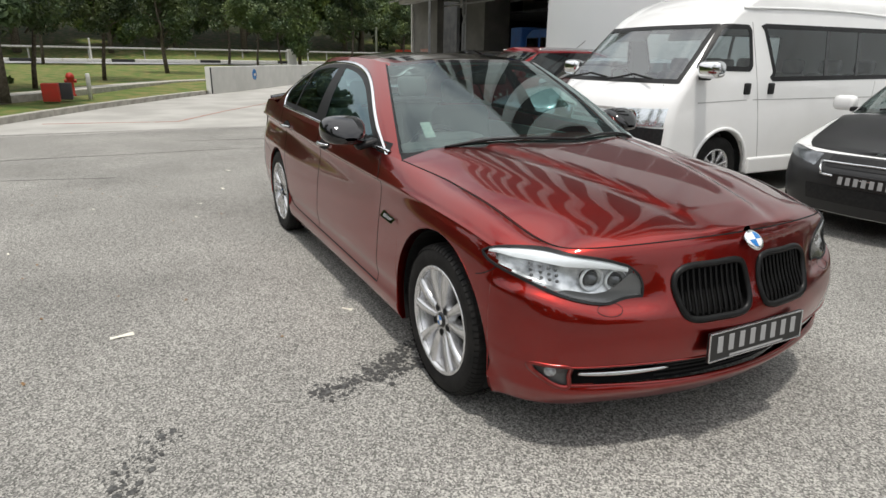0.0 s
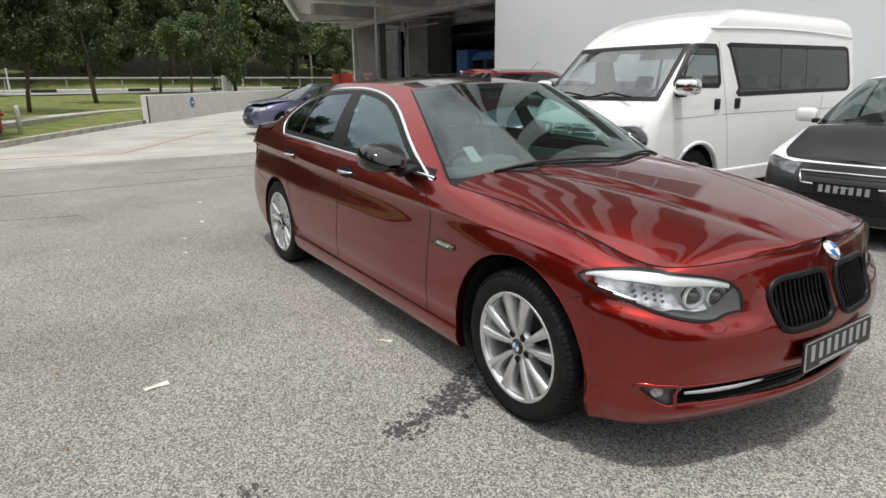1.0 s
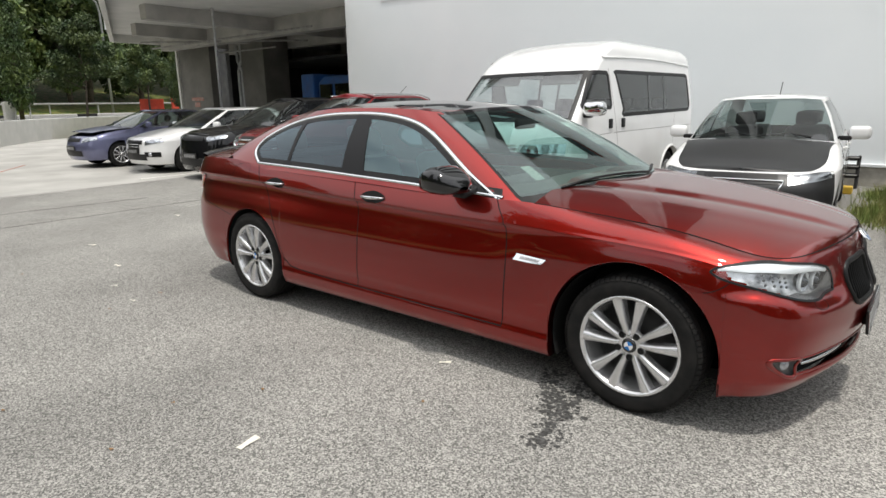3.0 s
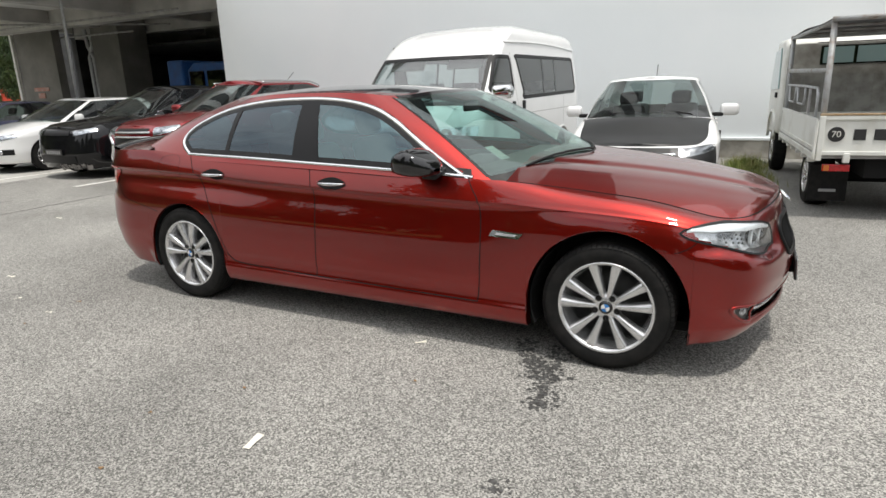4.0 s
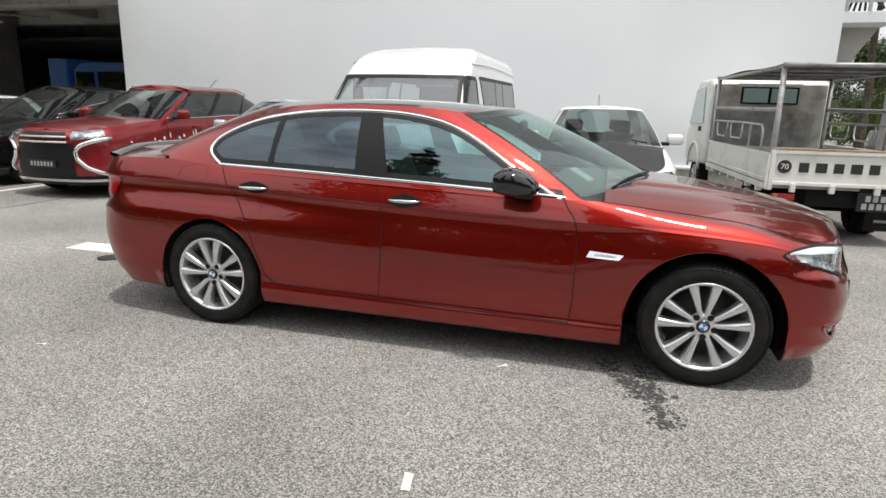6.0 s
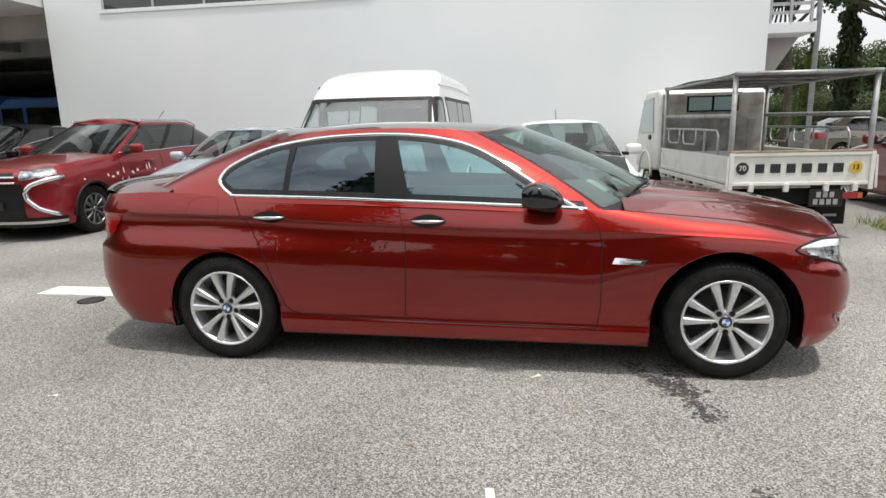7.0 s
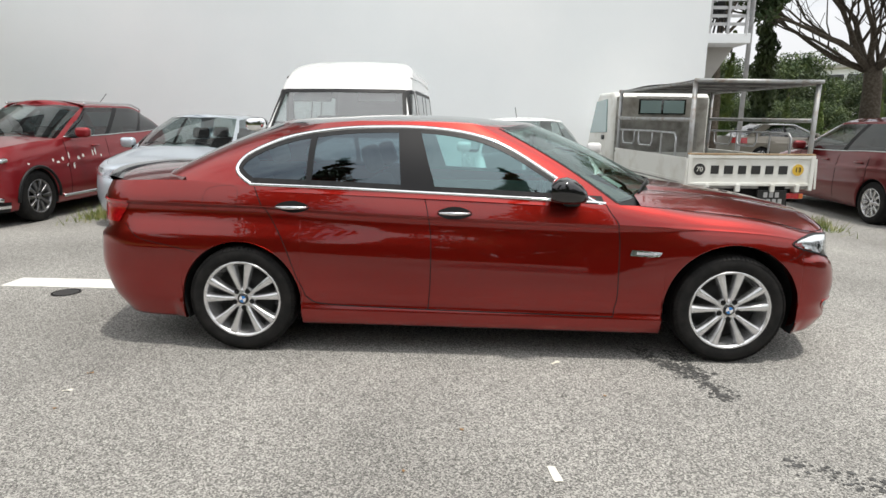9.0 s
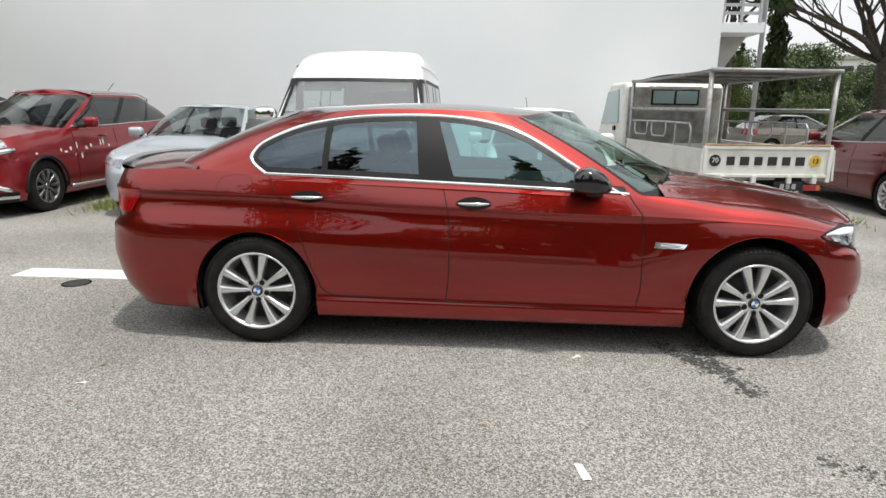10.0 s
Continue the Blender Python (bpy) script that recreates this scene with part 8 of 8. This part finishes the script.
    part("glass_pane", span(0.02, 0.38, 3.028, 3.04, 1.59, 1.8), M["pane_sky_tint"], cab, "pane with a pale sky reflection in its colour")
    for x in (-0.62, -0.3, 0.0, 0.3, 0.62):
        part("cab_rib", span(x - 0.05, x + 0.05, 3.03, 3.05, 0.75, 1.45, 0.008), M["truck_dirty_shaded"], cab)
    part("cab_back", span(-0.8, 0.8, 3.036, 3.05, 0.7, 1.86, 0.01), M["truck_dirty_shaded"], cab, "stained cab back panel, toned down for canopy shade")
    for sx in (-1, 1):
        side_glass = prism([(3.35, 1.25), (4.4, 1.22), (4.05, 1.8), (3.42, 1.83)], "X", *sorted((sx * 0.842, sx * 0.86)), 0.005)
        part("side_window", side_glass, M["pane_sky_tint"], cab, "door window with a sky reflection in its colour")
        part("door_handle", span(*sorted((sx * 0.84, sx * 0.87)), 3.5, 3.62, 1.12, 1.2, 0.01), M["black_plastic"], cab)
        a = np.linspace(0, math.pi, 18)
        part("arch_edge", tube([(sx * 0.845, 3.85 - 0.42 * math.cos(k), 0.5 + 0.42 * math.sin(k)) for k in a], 0.025, 6), M["truck_white"], cab, "", True)
        add_wheel(t, (sx * 0.72, 3.85, 0.34), 0.34, 0.2, 0.19, 6, yaw=90 * sx)
        add_wheel(t, (sx * 0.62, 0.95, 0.32), 0.32, 0.19, 0.26, 6, yaw=90 * sx)
        lamp = part("tail_lamp", span(*sorted((sx * 0.5, sx * 0.74)), 0.02, 0.06, 0.49, 0.56, 0.008), M["red_lens"], t, "red and amber tail lamp")
        part("amber_lens", span(*sorted((sx * 0.68, sx * 0.73)), 0.012, 0.05, 0.495, 0.555, 0.004), M["orange_lens"], lamp)
        part("mud_flap", span(*sorted((sx * 0.42, sx * 0.78)), 0.42, 0.44, 0.12, 0.5), M["rubber"], t, "black rubber mud flap")
        part("flap_mark", span(*sorted((sx * 0.52, sx * 0.68)), 0.414, 0.42, 0.22, 0.25), M["plate_white"], t, "pale mark on the mud flap")
        part("gate_stay", tube([(sx * (bw + 0.02), -0.01, 1.0), (sx * (bw + 0.03), -0.03, 0.62)], 0.014, 6), W, t)
    # wheels stand along y, so turn them with a frame
    part("chassis", span(-0.36, 0.36, 0.1, 4.3, 0.42, 0.6), M["under"], t)
    part("rear_axle", tube([(-0.7, 1.0, 0.32), (0.7, 1.0, 0.32)], 0.07, 8), M["under"], t)
    plate = part("number_plate", span(-0.1 + 0.22, 0.28 + 0.22, -0.01, 0.01, 0.40, 0.60, 0.005), M["plate_black"], t, "black number plate with pale bars")
    for k in range(3):
        part("plate_bar", span(0.2 + 0.075 * k, 0.25 + 0.075 * k, -0.014, -0.008, 0.51, 0.575), M["plate_white"], plate)
    for k in range(4):
        part("plate_bar", span(0.17 + 0.075 * k, 0.22 + 0.075 * k, -0.014, -0.008, 0.425, 0.49), M["plate_white"], plate)
    part("plate_bracket", span(0.14, 0.48, 0.01, 0.05, 0.44, 0.66), M["under"], t)
    return t


M["steel_worn"] = mat("steel_worn", (0.42, 0.43, 0.43), 0.5, 0.4, second=(0.3, 0.26, 0.22), scale=9, mix=(0.5, 0.7))
M["tarp"] = mat("tarp", (0.16, 0.16, 0.165), 0.7, second=(0.11, 0.11, 0.115), scale=4)
# weathered grey of the cab back, with the canopy's shade in the colour
M["truck_dirty_shaded"] = mat("truck_dirty_shaded", (0.4, 0.395, 0.36), 0.75, second=(0.2, 0.19, 0.165), scale=5, mix=(0.4, 0.7))
# opaque pale teal standing for sky reflected in the lorry's cab glass
M["pane_sky_tint"] = mat("pane_sky_tint", (0.3, 0.42, 0.42), 0.08, coat=0.5)
lorry_white(pose(3.46, 3.4, 0, 0, 0, 4.6))


# ---- marks and litter on the asphalt ----
def stain(name, blobs, seed, material, label):
    """A damp patch: many small thin splashes, strewn along a line."""
    rng = random.Random(seed)
    bm = bmesh.new()
    for x0, y0, x1, y1, wide, n in blobs:
        for _ in range(n):
            f = rng.random()
            cx, cy = x0 + (x1 - x0) * f + rng.gauss(0, wide), y0 + (y1 - y0) * f + rng.gauss(0, wide)
            r = rng.uniform(0.003, 0.016) * (1.2 if rng.random() < 0.3 else 0.7)
            k = rng.randint(5, 8)
            z = 0.0025 + rng.random() * 0.0006
            bm.faces.new([bm.verts.new((cx + r * rng.uniform(0.6, 1.3) * math.cos(2 * math.pi * i / k), cy + r * rng.uniform(0.6, 1.3) * math.sin(2 * math.pi * i / k), z)) for i in range(k)])
    return tagged(link_mesh(name, bm, material, smooth=False), label, "stain", kind="stuff")


stain("oil_stain", [(1.0, -0.72, 1.2, -1.14, 0.03, 190), (1.22, -0.75, 1.3, -1.42, 0.04, 300), (1.12, -0.95, 1.3, -1.05, 0.03, 60)], 3, M["oil"], "dark wet drip trail on the asphalt by the front wheel")
stain("oil_stain", [(1.3, -2.0, 1.5, -2.15, 0.05, 45), (1.5, -2.12, 1.75, -2.2, 0.05, 40)], 4, M["oil"], "dark stain on the asphalt")
stain("oil_stain", [(2.2, -2.2, 2.5, -2.1, 0.05, 40)], 5, M["oil"], "faint dark stain on the asphalt")


def scrap(name, x, y, w, h, turn, material, label, category="litter"):
    bm = bmesh.new()
    P = np.array([[(w * (i / 4 - 0.5), h * (j / 3 - 0.5), 0.004 + 0.0025 * math.sin(i * 1.3 + j)) for i in range(5)] for j in range(4)])
    return tagged(link_mesh(name, grid_mesh(P, bm), material, matrix=pose(x, y, 0.001, 0, 0, turn)), label, category)


scrap("paper_strip", 0.288, -2.165, 0.115, 0.036, 100, M["paper"], "small cream paper strip lying on the asphalt")
for x, y, s, a in ((-2.213, -1.538, 0.05, 20), (0.45, -0.98, 0.07, 40), (-3.43, -1.13, 0.08, 10), (-2.75, -1.45, 0.05, 70), (-4.6, -0.9, 0.09, 30), (-5.6, 0.6, 0.1, 5), (-2.9, -2.4, 0.05, 120), (-1.6, -2.9, 0.04, 15)):
    scrap("paper_scrap", x, y, s, s * 0.35, a, M["paper"], "tiny pale scrap of litter on the asphalt")
M_leaf = M["dry_leaf"]
rng2 = random.Random(9)
for k in range(26):
    scrap("dry_leaf", rng2.uniform(-4, 2.6), rng2.uniform(-3.6, -1.3), rng2.uniform(0.015, 0.035), 0.014, rng2.uniform(0, 180), M_leaf, "small dry brown leaf on the asphalt", "leaf")
cover = thing("drain_cover", "small round iron cover in the asphalt", "drain cover", matrix=pose(-3.42, 0.24, 0))
part("lid", lathe([(0.001, 0.006), (0.085, 0.006), (0.09, 0.0)], 24, "Z"), M["disc"], cover)
part("ring", lathe([(0.092, 0.004), (0.11, 0.005), (0.112, 0.0)], 24, "Z"), M["under"], cover)
# weeds between the bays
for x, y, r, n in ((-5.45, 4.3, 0.4, 900), (-5.5, 6.2, 0.4, 500), (2.05, 5.6, 0.42, 2600), (2.0, 7.4, 0.4, 1800), (-0.55, 6.0, 0.3, 500), (4.9, 4.3, 0.3, 300)):
    rng3 = np.random.default_rng(int(abs(x * 100)))
    c = rng3.normal(size=(n, 2)) * (r * 0.5, r * 1.3) * 0.7
    a, h = rng3.random(n) * 6.28, 0.04 + 0.16 * rng3.random(n) ** 2
    lean = rng3.normal(size=(n, 2)) * 0.05
    V = np.stack([np.c_[c + np.c_[np.cos(a), np.sin(a)] * 0.006, np.zeros(n)], np.c_[c - np.c_[np.cos(a), np.sin(a)] * 0.006, np.zeros(n)], np.c_[c + lean, h]], 1).reshape(-1, 3)
    me = bpy.data.meshes.new("weeds")
    me.from_pydata(V.tolist(), [], [tuple(range(i, i + 3)) for i in range(0, len(V), 3)])
    me.materials.append(M["grass_blade"])
    w = tagged(new("weeds", me), "tufts of green and yellowed grass between the bays", "grass", kind="stuff")
    w.location = (x, y, 0.0)
# dark flaked specks low on the white wall
rng5 = random.Random(6)
bm = bmesh.new()
for _ in range(26):
    cx, cz, r = rng5.gauss(3.9, 0.14), rng5.gauss(0.54, 0.06), rng5.uniform(0.008, 0.028)
    bm.faces.new([bm.verts.new((cx + r * rng5.uniform(0.6, 1.6) * math.cos(2 * math.pi * i / 7), 8.656, cz + 0.5 * r * rng5.uniform(0.6, 1.3) * math.sin(2 * math.pi * i / 7))) for i in range(7)])
tagged(link_mesh("wall_specks", bm, M["truck_grey"], smooth=False), "flaked grey specks low on the white wall", "stain", kind="stuff")
# bits and pieces at the foot of the wall
stop = thing("wheel_stop", "yellow and black rubber wheel stop at the end of a bay", "wheel stop", matrix=pose(1.15, 7.55, 0))
for k in range(4):
    part("block", box((0.2, 0.15, 0.12), (0.2 * k - 0.3, 0, 0.06), 0.02), M["yellow" if k % 2 else "kerb_black"], stop)
rack = thing("dark_rack", "low black metal rack with pale bars by the wall", "rack", matrix=pose(1.3, 8.3, 0))
for x in (-0.22, 0.22):
    part("upright", box((0.04, 0.2, 0.52), (x, 0, 0.26), 0.006), M["kerb_black"], rack)
for z in (0.2, 0.34, 0.48):
    part("shelf", box((0.48, 0.2, 0.06), (0, 0, z), 0.006), M["kerb_black"], rack)
    part("bar", box((0.46, 0.02, 0.02), (0, -0.11, z + 0.02), 0.004), M["truck_grey"], rack)
# narrow tar seams across the yard
rng6 = random.Random(8)
for x0, x1, y0, y1, w in ((-6.55, -6.7, -4.6, 3.0, 0.014), (-7.9, -7.7, -1.2, 1.2, 0.009), (-4.9, -4.6, -3.4, -2.2, 0.008)):
    n = 40
    line = [(x0 + (x1 - x0) * k / n + rng6.gauss(0, 0.012), y0 + (y1 - y0) * k / n) for k in range(n + 1)]
    strip("road_seam", line, w, 0.0035, M["oil"], "thin dark tar seam across the asphalt", "seam")
strip("road_marking_red", [(-11.55, -0.97), (-11.75, -2.2), (-11.9, -3.6)], 0.04, 0.004, M["red_line"], "faded red painted line on the concrete", "road marking")
